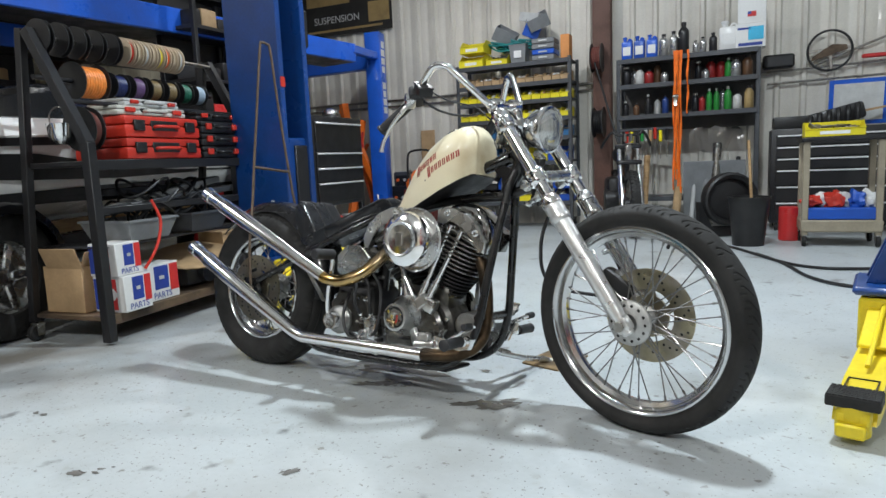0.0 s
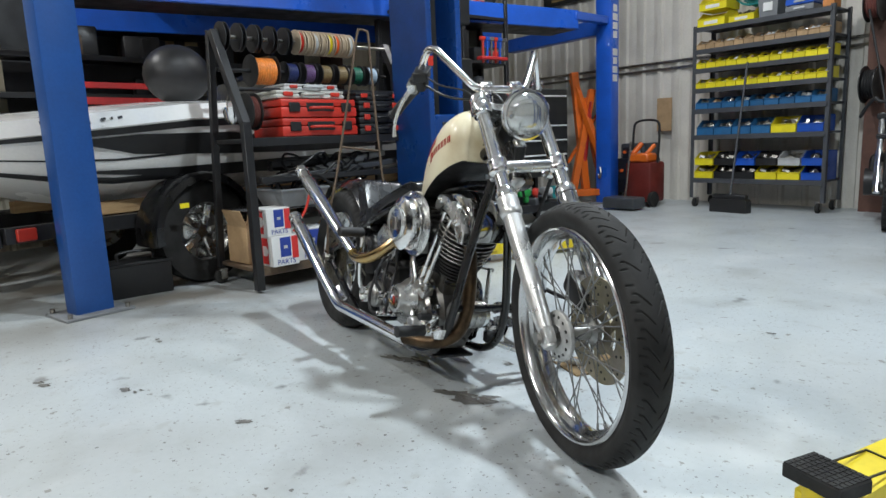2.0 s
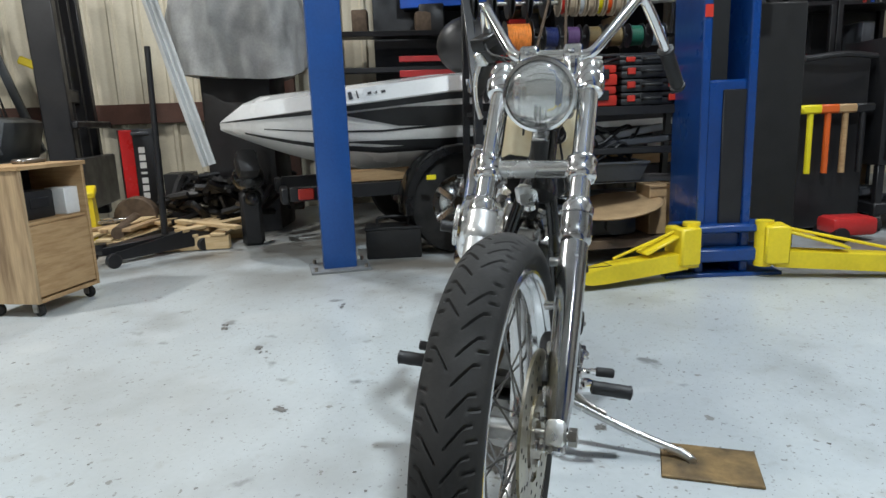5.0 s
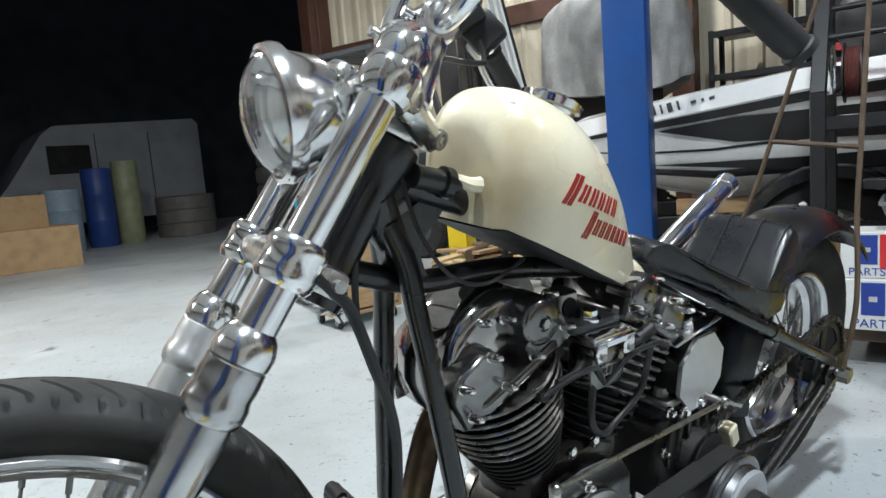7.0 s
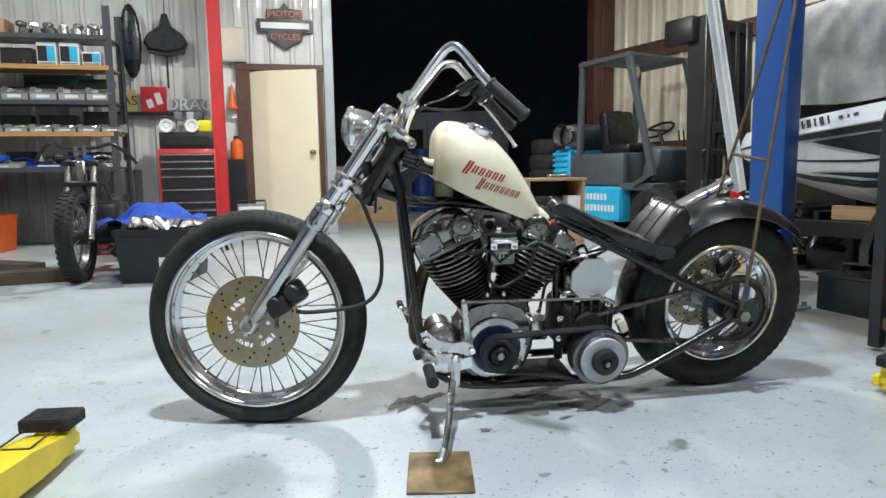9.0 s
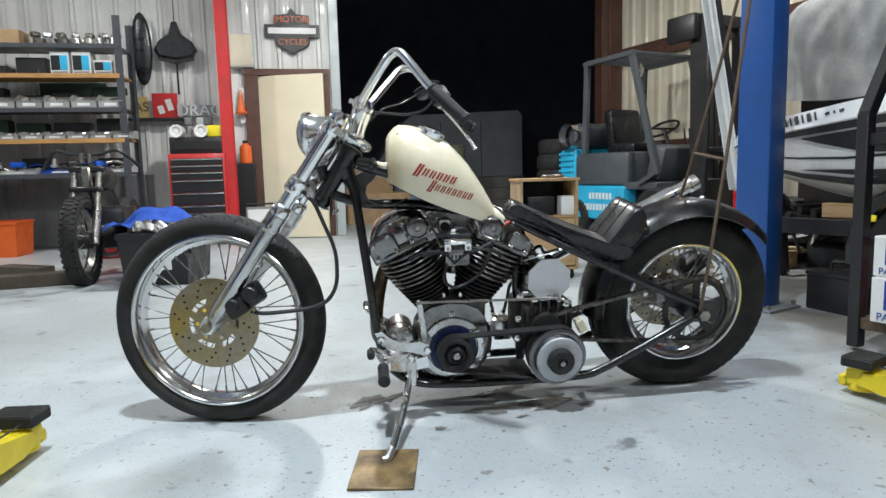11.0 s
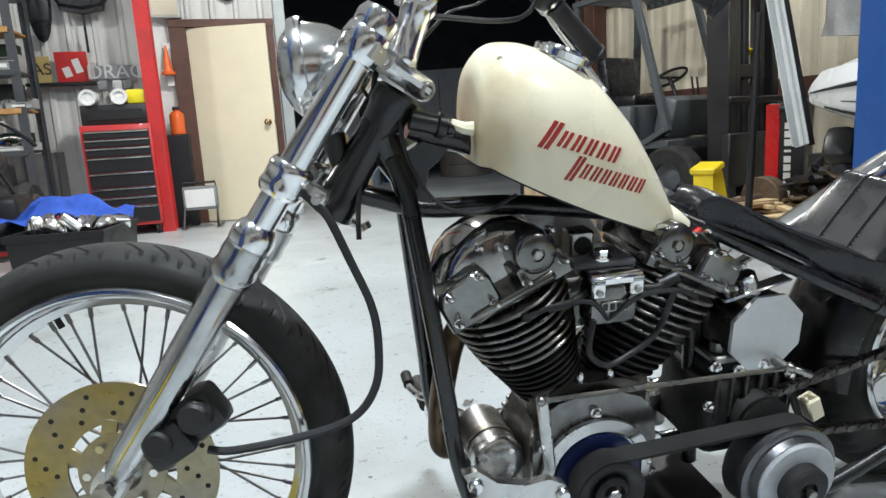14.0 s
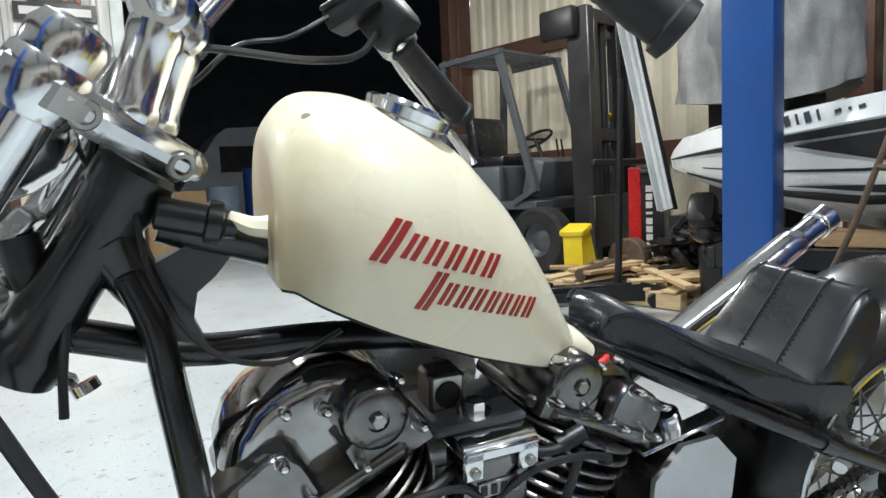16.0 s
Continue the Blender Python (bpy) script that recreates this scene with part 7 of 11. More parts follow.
C2 = [(-0.2, 3.6), (0.03, 3.2), (0.23, 2.71), (0.45, 2.48), (0.7, 2.5), (1.3, 2.9)]
solo("air_hose", Geo().tube([A @ Vector((0.1, 0.1, 1.85)), A @ Vector((0.22, -0.05, 1.5)), A @ Vector((0.5, -0.4, 0.7)), A @ Vector((0.75, -0.75, 0.18)), A @ Vector((0.95, -0.85, 0.02)), (C1[0][0] - 0.3, C1[0][1] + 0.1, 0.012), *[(x, y, 0.012) for x, y in C1]], 0.011, 8), PLASTIC, "black air hose trailing from the reel over the floor", "hose")
solo("air_hose", Geo().tube([(x, y, 0.012) for x, y in C2], 0.011, 8), PLASTIC, "black hose lying on the floor", "hose")
# chest, cart, fan, bucket
CH = A @ pose(2.42, -0.2, 0)
drawer_chest(CH, 1.1, 0.5, 1.0, (1, 1, 1, 1.4, 1.4, 1.6), BLACKST, BLACKST, TRIMM, "wide black tool chest with bright drawer trims")
t = thing("engine_part", "black ribbed engine casting lying on the chest", "engine part", CH @ pose(0.02, 0.2, 1.0, 0, -14, 0))
part("casting", Geo().box((0, 0, 0.1), (0.5, 0.26, 0.16), 0.03, (0, 0, 0), 2), BLACKST, t)
for k in range(6):
    part("runner", Geo().tube([(-0.2 + 0.08 * k, -0.13, 0.16), (-0.22 + 0.08 * k, -0.17, 0.1), (-0.24 + 0.08 * k, -0.16, 0.02)], 0.024, 8), PLASTIC, t)
solo("tool_case", Geo().box((0, 0, 0.06), (0.3, 0.25, 0.12), 0.015, (0, 0, 0), 2), PLASTIC, "black plastic tool case on the chest", "case", CH @ pose(-0.38, 0.2, 1.0))
solo("steel_bar", Geo().beam((-0.1, 0.1, 0.02), (0.5, 0.3, 0.12), 0.03, 0.02), WOOD, "wooden batten laid over the chest", "batten", CH @ pose(0.1, 0.05, 1.08))
t = thing("steering_wheel", "old black steering wheel hung on the wall", "steering wheel", A @ pose(2.42, 0.5, 1.79, 90, 0, 0))
part("wheel_rim", Geo().lathe([(0.2 + 0.012 * math.cos(q), 0.012 * math.sin(q)) for q in (0, 0.785, 1.57, 2.36, 3.14, 3.93, 4.71, 5.5)], (0, 0, 0), (0, 0, 1), 40, closed=True), PLASTIC, t)
part("spoke", Geo().beam((-0.19, 0, 0), (0.19, 0.02, 0), 0.03, 0.008).beam((0, 0, 0), (0.02, -0.19, 0), 0.03, 0.008), STEEL, t)
part("wedge", Geo().prism([(-0.17, -0.1), (0.16, 0.0), (0.15, 0.045), (0.02, 0.06), (-0.15, -0.05)], 0.02, pose(0, 0, -0.01)), RUST, t)
for x0, x1, z0, z1, lab in ((1.8, 3.4, 1.62, 1.66, "steel pipe across the wall"), (1.85, 3.4, 1.5, 1.52, "steel pipe across the wall"), (2.3, 3.5, 1.66, 2.1, "thin rod leaning on the wall")):
    solo("wall_pipe", Geo().cyl((x0, 0.52, z0), (x1, 0.52, z1), 0.012, n=8), STEEL, lab, "pipe", A, "wall pipes")
solo("wall_bracket", Geo().box((1.95, 0.48, 1.72), (0.3, 0.14, 0.14), 0.02), BLACKST, "black bracket of odd fittings on the wall", "bracket", A)
solo("red_bar", Geo().box((2.95, 0.48, 1.7), (0.5, 0.06, 0.04), 0.01), REDST, "red steel bar lying on the wall pipes", "bar", A)
t = thing("picture_frame", "blue and white framed print standing on the chest", "picture", CH @ pose(0.22, 0.42, 1.0, 8, 0, 0))
part("frame", Geo().box((0, 0, 0.24), (0.5, 0.02, 0.44), 0.004), BLUEPOST, t)
part("print", Geo().box((0, -0.012, 0.24), (0.42, 0.004, 0.36), 0), LIGHTPL, t)
CT = A @ pose(2.34, -1.3, 0)
cart = thing("service_cart", "beige two-tier service cart on castors", "cart", CT)
BEIGE = mat("beige_steel", (0.3, 0.26, 0.19), 0.5, 0, 0.25, 5, grime=0.3)
for x in (-0.26, 0.26):
    for y in (0.02, 0.38):
        part("post", Geo().box((x, y, 0.49), (0.05, 0.05, 0.8), 0.006), BEIGE, cart)
        castor(cart, x, y, 0.045)
part("tray", Geo().box((0, 0.2, 0.17), (0.58, 0.44, 0.1), 0.01), BEIGE, cart)
part("top_tray", Geo().box((0, 0.2, 0.88), (0.6, 0.46, 0.04), 0.01), BLACKST, cart)
hopper(CT @ pose(-0.07, 0.1, 0.9), 0.42, 0.24, 0.12, YELPL, "yellow plastic bin on the cart", "large bins", STEEL)
t = thing("plastic_tray", "blue tray of oil bottles and rags on the cart", "tray", CT @ pose(0.0, 0.18, 0.22))
part("tray", Geo().box((0, 0, 0.05), (0.5, 0.36, 0.1), 0.01), BLUEPL, t)
for i, mm in enumerate((REDPL, WHITE, REDPL, LIGHTPL, BLUEPL, WHITE)):
    solo("rag", crumple((0.085, 0.07, 0.045 + 0.015 * (i % 3))), mm, ("red", "white", "red", "pale", "blue", "white")[i] + " rag heaped in the tray", "rag", CT @ pose(-0.2 + 0.08 * i, 0.1 + 0.05 * (i % 2), 0.37, 0, 20 * i, 30), "heaped rags")
solo("paint_can", Geo().cyl((0, 0, 0), (0, 0, 0.3), 0.09, n=20, b=0.006), REDST, "dark red metal can on the floor", "can", CT @ pose(-0.34, 0.42, 0.0))
t = thing("bucket", "black plastic bucket standing on the floor", "bucket", A @ pose(1.66, -1.25, 0))
part("pail", Geo().lathe([(0.0, 0.0), (0.125, 0.0), (0.165, 0.4), (0.175, 0.4), (0.175, 0.42), (0.158, 0.42), (0.12, 0.02), (0.0, 0.02)], n=28), PLASTIC, t)
t = thing("floor_fan", "round black drum fan tipped back on its stand", "fan", A @ pose(1.5, -0.7, 0, 0, 0, 25))
part("disc", Geo().lathe([(0.001, -0.02), (0.05, -0.03), (0.09, -0.012), (0.15, -0.02), (0.19, -0.005), (0.2, -0.05), (0.232, -0.07), (0.25, -0.06), (0.255, 0.0), (0.25, 0.05), (0.24, 0.05), (0.22, 0.02), (0.001, 0.02)], (0, 0, 0.36), (0, 1, 0), 48), PLASTIC, t)
part("stand", Geo().prism([(-0.27, 0.0), (-0.1, 0.0), (-0.16, 0.12), (-0.24, 0.34), (-0.28, 0.34)], 0.08, pose(0, 0.09, 0, 90, 0, 0), 0.006).prism([(0.27, 0.0), (0.1, 0.0), (0.16, 0.12), (0.2, 0.2), (0.27, 0.2)], 0.08, pose(0, 0.09, 0, 90, 0, 0), 0.006).box((0, 0.05, 0.055), (0.3, 0.08, 0.1), 0.01), PLASTIC, t)
solo("broom_stick", Geo().cyl((0, 0, 0.03), (-0.05, 0.08, 0.9), 0.012, n=10), WOOD, "thin wooden stick standing in the bucket", "stick", A @ pose(1.7, -1.22, 0))

# ---- plain motorcycles standing about, seen from the front ----
def project_bike(m, label, tyre_w=0.1, R=0.33, bar_w=0.62, fork=STEEL):
    t = thing("motorcycle", label, "motorcycle", m)
    g = Geo().lathe([(R - 0.085, -tyre_w * 0.4), (R - 0.04, -tyre_w * 0.52), (R - 0.012, -tyre_w * 0.4), (R, -tyre_w * 0.12), (R, tyre_w * 0.12), (R - 0.012, tyre_w * 0.4), (R - 0.04, tyre_w * 0.52), (R - 0.085, tyre_w * 0.4)], (0, 0, R), (1, 0, 0), 44, closed=True)
    kn = Geo()
    for i in range(44):
        a = 2 * math.pi * i / 44
        for k in (-1, 0, 1):
            aa = a + (0.07 if k else 0)
            kn.box((k * tyre_w * 0.34, (R + (0.0 if k == 0 else -0.007)) * math.cos(aa), R + (R + (0.0 if k == 0 else -0.007)) * math.sin(aa)), (tyre_w * 0.24, 0.014, 0.026), 0.0, (math.degrees(aa), 0, 0))
    ty = part("tyre", g, RUBBER, t)
    tagged(part("tread_block", kn, RUBBER, ty), kind="stuff")
    part("rim", Geo().lathe([(R - 0.08, -0.03), (R - 0.1, -0.025), (R - 0.1, 0.025), (R - 0.08, 0.03)], (0, 0, R), (1, 0, 0), 36, closed=True), STEEL, t)
    part("hub", Geo().cyl((-0.07, 0, R), (0.07, 0, R), 0.06), BLACKST, t)
    for i in range(18):
        a = 2 * math.pi * i / 18
        part("spoke", Geo().cyl((0.03 * (-1) ** i, 0.05 * math.cos(a), R + 0.05 * math.sin(a)), (0, (R - 0.09) * math.cos(a), R + (R - 0.09) * math.sin(a)), 0.003, n=5), STEEL, t)
    for sx in (-1, 1):
        part("fork_leg", Geo().cyl((sx * 0.09, 0, R), (sx * 0.09, -0.28, 0.92), 0.024, n=12).cyl((sx * 0.09, 0, R - 0.03), (sx * 0.09, -0.15, 0.62), 0.032, n=12), fork, t)
    part("yoke", Geo().box((0, -0.27, 0.9), (0.26, 0.08, 0.05), 0.012).box((0, -0.19, 0.74), (0.25, 0.08, 0.045), 0.012), BLACKST, t)
    part("head_block", Geo().box((0, -0.24, 0.82), (0.07, 0.07, 0.2), 0.015).cyl((-0.03, -0.26, 0.95), (-0.03, -0.26, 1.03), 0.018).cyl((0.03, -0.26, 0.95), (0.03, -0.26, 1.03), 0.018), STEEL, t)
    part("handlebar", Geo().tube([(-bar_w / 2, -0.42, 0.9), (-bar_w * 0.42, -0.36, 0.98), (-bar_w * 0.3, -0.29, 1.05), (-0.1, -0.27, 1.02), (0.1, -0.27, 1.02), (bar_w * 0.3, -0.29, 1.05), (bar_w * 0.42, -0.36, 0.98), (bar_w / 2, -0.42, 0.9)], 0.014, 8), BLACKST, t)
    part("engine", Geo().box((0, -0.75, 0.4), (0.34, 0.42, 0.36), 0.05, (0, 0, 0), 2).cyl((-0.2, -0.62, 0.34), (0.2, -0.62, 0.34), 0.12), BLACKST, t)
    part("frame", Geo().tube([(0, -0.25, 0.78), (0, -0.4, 0.5), (0, -0.5, 0.2), (0, -1.0, 0.16), (0, -1.35, 0.34)], 0.02, 8).tube([(0, -0.28, 0.86), (0, -0.8, 0.78), (0, -1.35, 0.36)], 0.02, 8), BLACKST, t)
    part("fuel_tank", Geo().ball((0, -0.6, 0.82), (0.12, 0.26, 0.11), 14), BLACKST, t)
    part("rear_tyre", Geo().lathe([(0.23, -0.05), (0.3, -0.06), (0.325, 0), (0.3, 0.06), (0.23, 0.05)], (0, -1.38, 0.325), (1, 0, 0), 32, closed=True), RUBBER, t)
    part("rear_hub", Geo().cyl((-0.06, -1.38, 0.325), (0.06, -1.38, 0.325), 0.23, n=24), STEEL, t)
    return t


project_bike(A @ pose(0.62, -0.78, 0, 0, 0, 196), "stripped motorcycle with bright fork legs by the shelves", 0.09, 0.33, 0.5, CHROME)

# ---- clutter between the shelves and the lift post ----
t = thing("garden_machine", "red machine with a black push handle by the wall", "machine", A @ pose(-2.02, -0.25, 0))
part("body", Geo().box((0, 0.1, 0.28), (0.34, 0.3, 0.46), 0.03, (0, 0, 0), 2), mat("dark_red_steel", (0.16, 0.02, 0.015), 0.5, 0, 0.3, 6, grime=0.4), t)
part("handle", Geo().tube([(-0.16, 0.1, 0.5), (-0.17, 0.12, 0.85), (-0.12, 0.13, 0.97), (0.12, 0.13, 0.97), (0.17, 0.12, 0.85), (0.16, 0.1, 0.5)], 0.014, 8), PLASTIC, t)
part("fittings", Geo().box((0, 0.05, 0.56), (0.26, 0.2, 0.1), 0.02).cyl((-0.1, 0, 0.6), (-0.05, 0.1, 0.72), 0.03).cyl((0.08, 0, 0.6), (0.12, 0.1, 0.7), 0.025), ORANGE, t)
for sx in (-1, 1):
    part("wheel", Geo().cyl((sx * 0.15, 0.0, 0.09), (sx * 0.2, 0.0, 0.09), 0.09, n=20, b=0.01), RUBBER, t)
t = thing("floor_sweeper", "grey floor sweeper with a long handle", "sweeper", A @ pose(-1.98, -0.62, 0))
part("head", Geo().box((0, 0, 0.08), (0.42, 0.24, 0.13), 0.03, (0, 0, 0), 2), GREYST, t)
part("handle", Geo().cyl((0, 0.03, 0.13), (0.02, 0.1, 0.75), 0.011, n=8), STEEL, t)
t = thing("push_broom", "black push broom standing against the bin rack", "broom", S1 @ pose(0.62, -0.28, 0, 0, 0, -4))
part("head", Geo().box((0, 0, 0.16), (0.36, 0.07, 0.05), 0.01), PLASTIC, t)
tagged(part("bristles", Geo().prism([(-0.2, -0.05), (0.2, -0.05), (0.2, 0.05), (-0.2, 0.05)], 0.14, pose(0, 0, 0), 0.02), PLASTIC, t), kind="stuff")
part("handle", Geo().cyl((0, 0, 0.17), (0.02, 0.2, 1.5), 0.011, n=8), GREYST, t)
for i, (u, v, s, mm, lab) in enumerate(((-2.35, 0.1, (0.4, 0.36, 0.42), BLACKST, "black welding machine"), (-2.33, 0.1, (0.34, 0.3, 0.3), GREYST, "grey compressor housing"))):
    t = thing("welder", lab + " standing by the wall", "machine", A @ pose(u, v, 0.42 * i + 0.12 * (i == 0)))
    part("case", Geo().box((0, 0.1, s[2] / 2), s, 0.02, (0, 0, 0), 2), mm, t)
    part("panel", Geo().box((0, 0.1 - s[1] / 2 - 0.003, s[2] * 0.6), (s[0] * 0.8, 0.008, s[2] * 0.5), 0.003), PLASTIC, t)
    for k in range(3):
        part("knob", Geo().cyl((-0.1 + 0.1 * k, 0.1 - s[1] / 2 - 0.004, s[2] * 0.65), (-0.1 + 0.1 * k, 0.1 - s[1] / 2 - 0.025, s[2] * 0.65), 0.02, n=12), LIGHTPL if k else ORANGEPL, t)
    if i == 0:
        for sx in (-1, 1):
            part("wheel", Geo().cyl((sx * 0.16, 0.0, -0.03), (sx * 0.2, 0.0, -0.03), 0.09, n=18), RUBBER, t)
solo("plywood_offcut", Geo().box((0, 0, 0.3), (0.2, 0.012, 0.4), 0.002), CARD, "plywood offcut hung on the wall", "board", A @ pose(-2.2, 0.52, 0.75))
# engine hoist, folded
t = thing("engine_hoist", "orange folding engine hoist standing by the post", "hoist", A @ pose(-2.85, -0.15, 0, 0, 0, 60))
part("mast", Geo().beam((0.02, 0.1, 0.1), (-0.1, 0.2, 1.62), 0.09, 0.09), ORANGE, t)
part("boom", Geo().beam((-0.1, 0.24, 1.55), (0.12, -0.2, 0.5), 0.075, 0.075), ORANGE, t)
part("leg", Geo().beam((-0.2, 0.0, 0.12), (0.1, 0.1, 1.4), 0.08, 0.08), ORANGE, t)
part("leg", Geo().beam((0.22, 0.02, 0.12), (0.0, 0.14, 1.3), 0.07, 0.07), ORANGE, t)
part("brace", Geo().beam((-0.22, 0.12, 0.5), (0.2, 0.16, 1.1), 0.05, 0.03), ORANGE, t)
part("base", Geo().beam((-0.2, 0.05, 0.12), (0.2, 0.05, 0.12), 0.09, 0.09).box((0, -0.2, 0.14), (0.5, 0.08, 0.08), 0.008), ORANGE, t)
part("ram", Geo().cyl((0, 0.12, 0.5), (0.03, 0.02, 1.1), 0.035, n=14).cyl((0.03, 0.02, 1.1), (0.035, -0.02, 1.25), 0.016), REDST, t)
part("hook", Geo().tube([(0.05, -0.28, 0.45), (0.05, -0.3, 0.36), (0.05, -0.26, 0.32), (0.05, -0.22, 0.36)], 0.012, 8), STEEL, t)
solo("banner", Geo().box((0, 0, 0), (1.5, 0.006, 0.9), 0.001), mat("dark_banner", (0.02, 0.019, 0.018), 0.7, 0, 0.2, 4), "dark printed advertising banner on the metal wall", "banner", A @ pose(-3.4, 0.53, 3.08))
ban = [o for o in scene.objects if o.name.startswith("banner")][0]
GOLDPR = mat("tan_print", (0.35, 0.24, 0.1), 0.6)
words("SUSPENSION", 0.13, LIGHTPL, ban, pose(-0.12, -0.006, -0.24, 90, 0, 0))
part("print_badge", Geo().box((0.55, -0.004, -0.2), (0.32, 0.004, 0.26), 0), GOLDPR, ban)
part("print_bar", Geo().box((-0.25, -0.004, 0.05), (0.7, 0.004, 0.18), 0), GOLDPR, ban)
part("print_bar", Geo().box((0.0, -0.004, -0.38), (1.2, 0.004, 0.03), 0), GOLDPR, ban)

# ---- two-post lift: columns, yellow arms ----
def lift_column(m, label):
    t = thing("lift_column", label, "vehicle lift", m)
    part("mast", Geo().box((0, -0.12, 2.1), (0.42, 0.045, 4.2), 0.006).box((0, 0.12, 2.1), (0.42, 0.045, 4.2), 0.006).box((-0.18, 0, 2.1), (0.05, 0.25, 4.2), 0.006), BLUELIFT, t)
    part("chain_slot", Geo().box((0.05, 0.0, 2.1), (0.02, 0.1, 4.1), 0.002), DARKIN, t)
    part("base_plate", Geo().box((0, 0, 0.01), (0.5, 0.62, 0.02), 0.003), BLUELIFT, t)
    c = part("carriage", Geo().box((0.12, 0, 0.55), (0.12, 0.24, 0.95), 0.012).box((0.17, 0, 0.12), (0.2, 0.5, 0.07), 0.01).box((0.17, 0, 0.26), (0.2, 0.5, 0.04), 0.01), BLUELIFT, t)
    part("pad_strip", Geo().box((0.185, 0.04, 0.6), (0.02, 0.12, 0.75), 0.004), BLACKST, c)
    part("warning_sticker", Geo().box((0.213, -0.12, 1.36), (0.004, 0.04, 0.06), 0), REDPL, t)
    part("cable_box", Geo().box((0.02, 0.27, 1.75), (0.16, 0.1, 0.24), 0.01), PLASTIC, t)
    return t


LC = pose(-2.7, 1.01, 0, 0, 0, 8)
COL1 = lift_column(LC, "dark blue lift column bolted to the floor")


def lift_arm(column, p0, p1, label):
    """A yellow swing arm from its pivot to a rubber-topped pad, part of a column."""
    p0, p1 = Vector(p0), Vector(p1)
    d = p1 - p0
    L_ = d.length
    prof = [(0.05, 0.06), (L_ * 0.75, 0.03), (L_ - 0.1, 0.03), (L_ - 0.02, 0.05), (L_ - 0.05, 0.09), (L_ * 0.72, 0.12), (0.05, 0.15)]
    a = part("swing_arm", Geo().prism(prof, 0.11, pose(0, 0.055, 0, 90, 0, 0), 0.006), YELLOW, column, label)
    a.matrix_basis = column.matrix_basis.inverted() @ Matrix.Translation(p0) @ Matrix.Rotation(math.atan2(d.y, d.x), 4, "Z")
    part("pivot", Geo().cyl((0, 0, 0.06), (0, 0, 0.3), 0.045, n=18).box((0.05, 0, 0.18), (0.12, 0.16, 0.2), 0.01), YELLOW, a)
    part("inner_arm", Geo().box((L_ - 0.16, 0, 0.065), (0.36, 0.085, 0.06), 0.008), YELLOW, a)
    part("strap_plate", Geo().beam((0.02, 0, 0.27), (L_ * 0.42, 0, 0.158), 0.1, 0.014, 0.004), YELLOW, a)
    for sy in (1, -1):
        part("slot_edge", Geo().box((L_ - 0.135, sy * 0.04, 0.121), (0.16, 0.004, 0.004), 0), BLACKST, a)
    part("slot_edge", Geo().box((L_ - 0.215, 0, 0.121), (0.004, 0.084, 0.004), 0), BLACKST, a)
    part("arm_foot", Geo().box((L_ + 0.03, 0, 0.045), (0.03, 0.075, 0.04), 0.006), YELLOW, a)
    part("brace", Geo().cyl((0.06, 0, 0.27), (L_ * 0.65, 0.0, 0.145), 0.008, n=8), YELLOW, a)
    part("pad_stem", Geo().cyl((L_ - 0.02, 0, 0.02), (L_ - 0.02, 0, 0.12), 0.045, n=18), YELLOW, a)
    part("pad", Geo().box((L_ - 0.025, 0, 0.122), (0.1, 0.135, 0.034), 0.004), RUBBER, a, "black rubber lifting pad")
    for i in range(7):
        for k in range(9):
            part("pad_stud", Geo().box((L_ - 0.067 + 0.014 * i, -0.058 + 0.0145 * k, 0.1395), (0.0115, 0.012, 0.003), 0), RUBBER, a)


lift_arm(COL1, (-2.47, 1.24, 0), (-2.44, 2.2, 0), "yellow lift arm resting near the floor")
lift_arm(COL1, (-2.45, 0.87, 0), (-2.16, 0.22, 0), "yellow lift arm swung low over the floor")
COL2 = lift_column(pose(1.02, 1.36, 0, 0, 0, 252), "dark blue lift column bolted to the floor")
shelf = part("arm_carrier", Geo().box((0.66, 1.0, 0.305), (0.3, 0.34, 0.03), 0.012).box((0.78, 1.1, 0.08), (0.4, 0.3, 0.03), 0.01), BLUELIFT, COL2)
gusset = part("carrier_gusset", Geo().prism([(0.55, 0.32), (0.95, 0.32), (0.95, 1.1), (0.78, 0.95)], 0.03, pose(0, 1.12, 0, 90, 0, 0), 0.004).prism([(0.55, 0.32), (0.95, 0.32), (0.95, 1.1), (0.78, 0.95)], 0.03, pose(0, 0.96, 0, 90, 0, 0), 0.004), BLUELIFT, COL2)
stop = part("arm_stop", Geo().box((0.63, 0.9, 0.36), (0.03, 0.03, 0.1), 0.006), STEEL, COL2)
for o in (shelf, gusset, stop):
    o.matrix_basis = COL2.matrix_basis.inverted()
lift_arm(COL2, (0.62, 0.95, 0), (0.541, 0.17, 0), "yellow lift arm with a ribbed rubber pad")

# ---- four-post lift over the boat ----
def lift_post(x, y, deg, h, material, label, w=0.14, d=0.2):
    t = thing("lift_post", label, "lift post", pose(x, y, 0, 0, 0, deg), "four-post lift posts")
    part("post", Geo().box((0, 0, h / 2), (w, d, h), 0.012, (0, 0, 0), 2), material, t)
    b = part("base_plate", Geo().box((0, 0, 0.008), (w + 0.14, d + 0.16, 0.016), 0.003), GREYPL, t)
    for sx in (-1, 1):
        for sy in (-1, 1):
            part("anchor_bolt", Geo().cyl((sx * (w / 2 + 0.045), sy * (d / 2 + 0.05), 0.01), (sx * (w / 2 + 0.045), sy * (d / 2 + 0.05), 0.04), 0.012, n=6), STEEL, b)
    return t


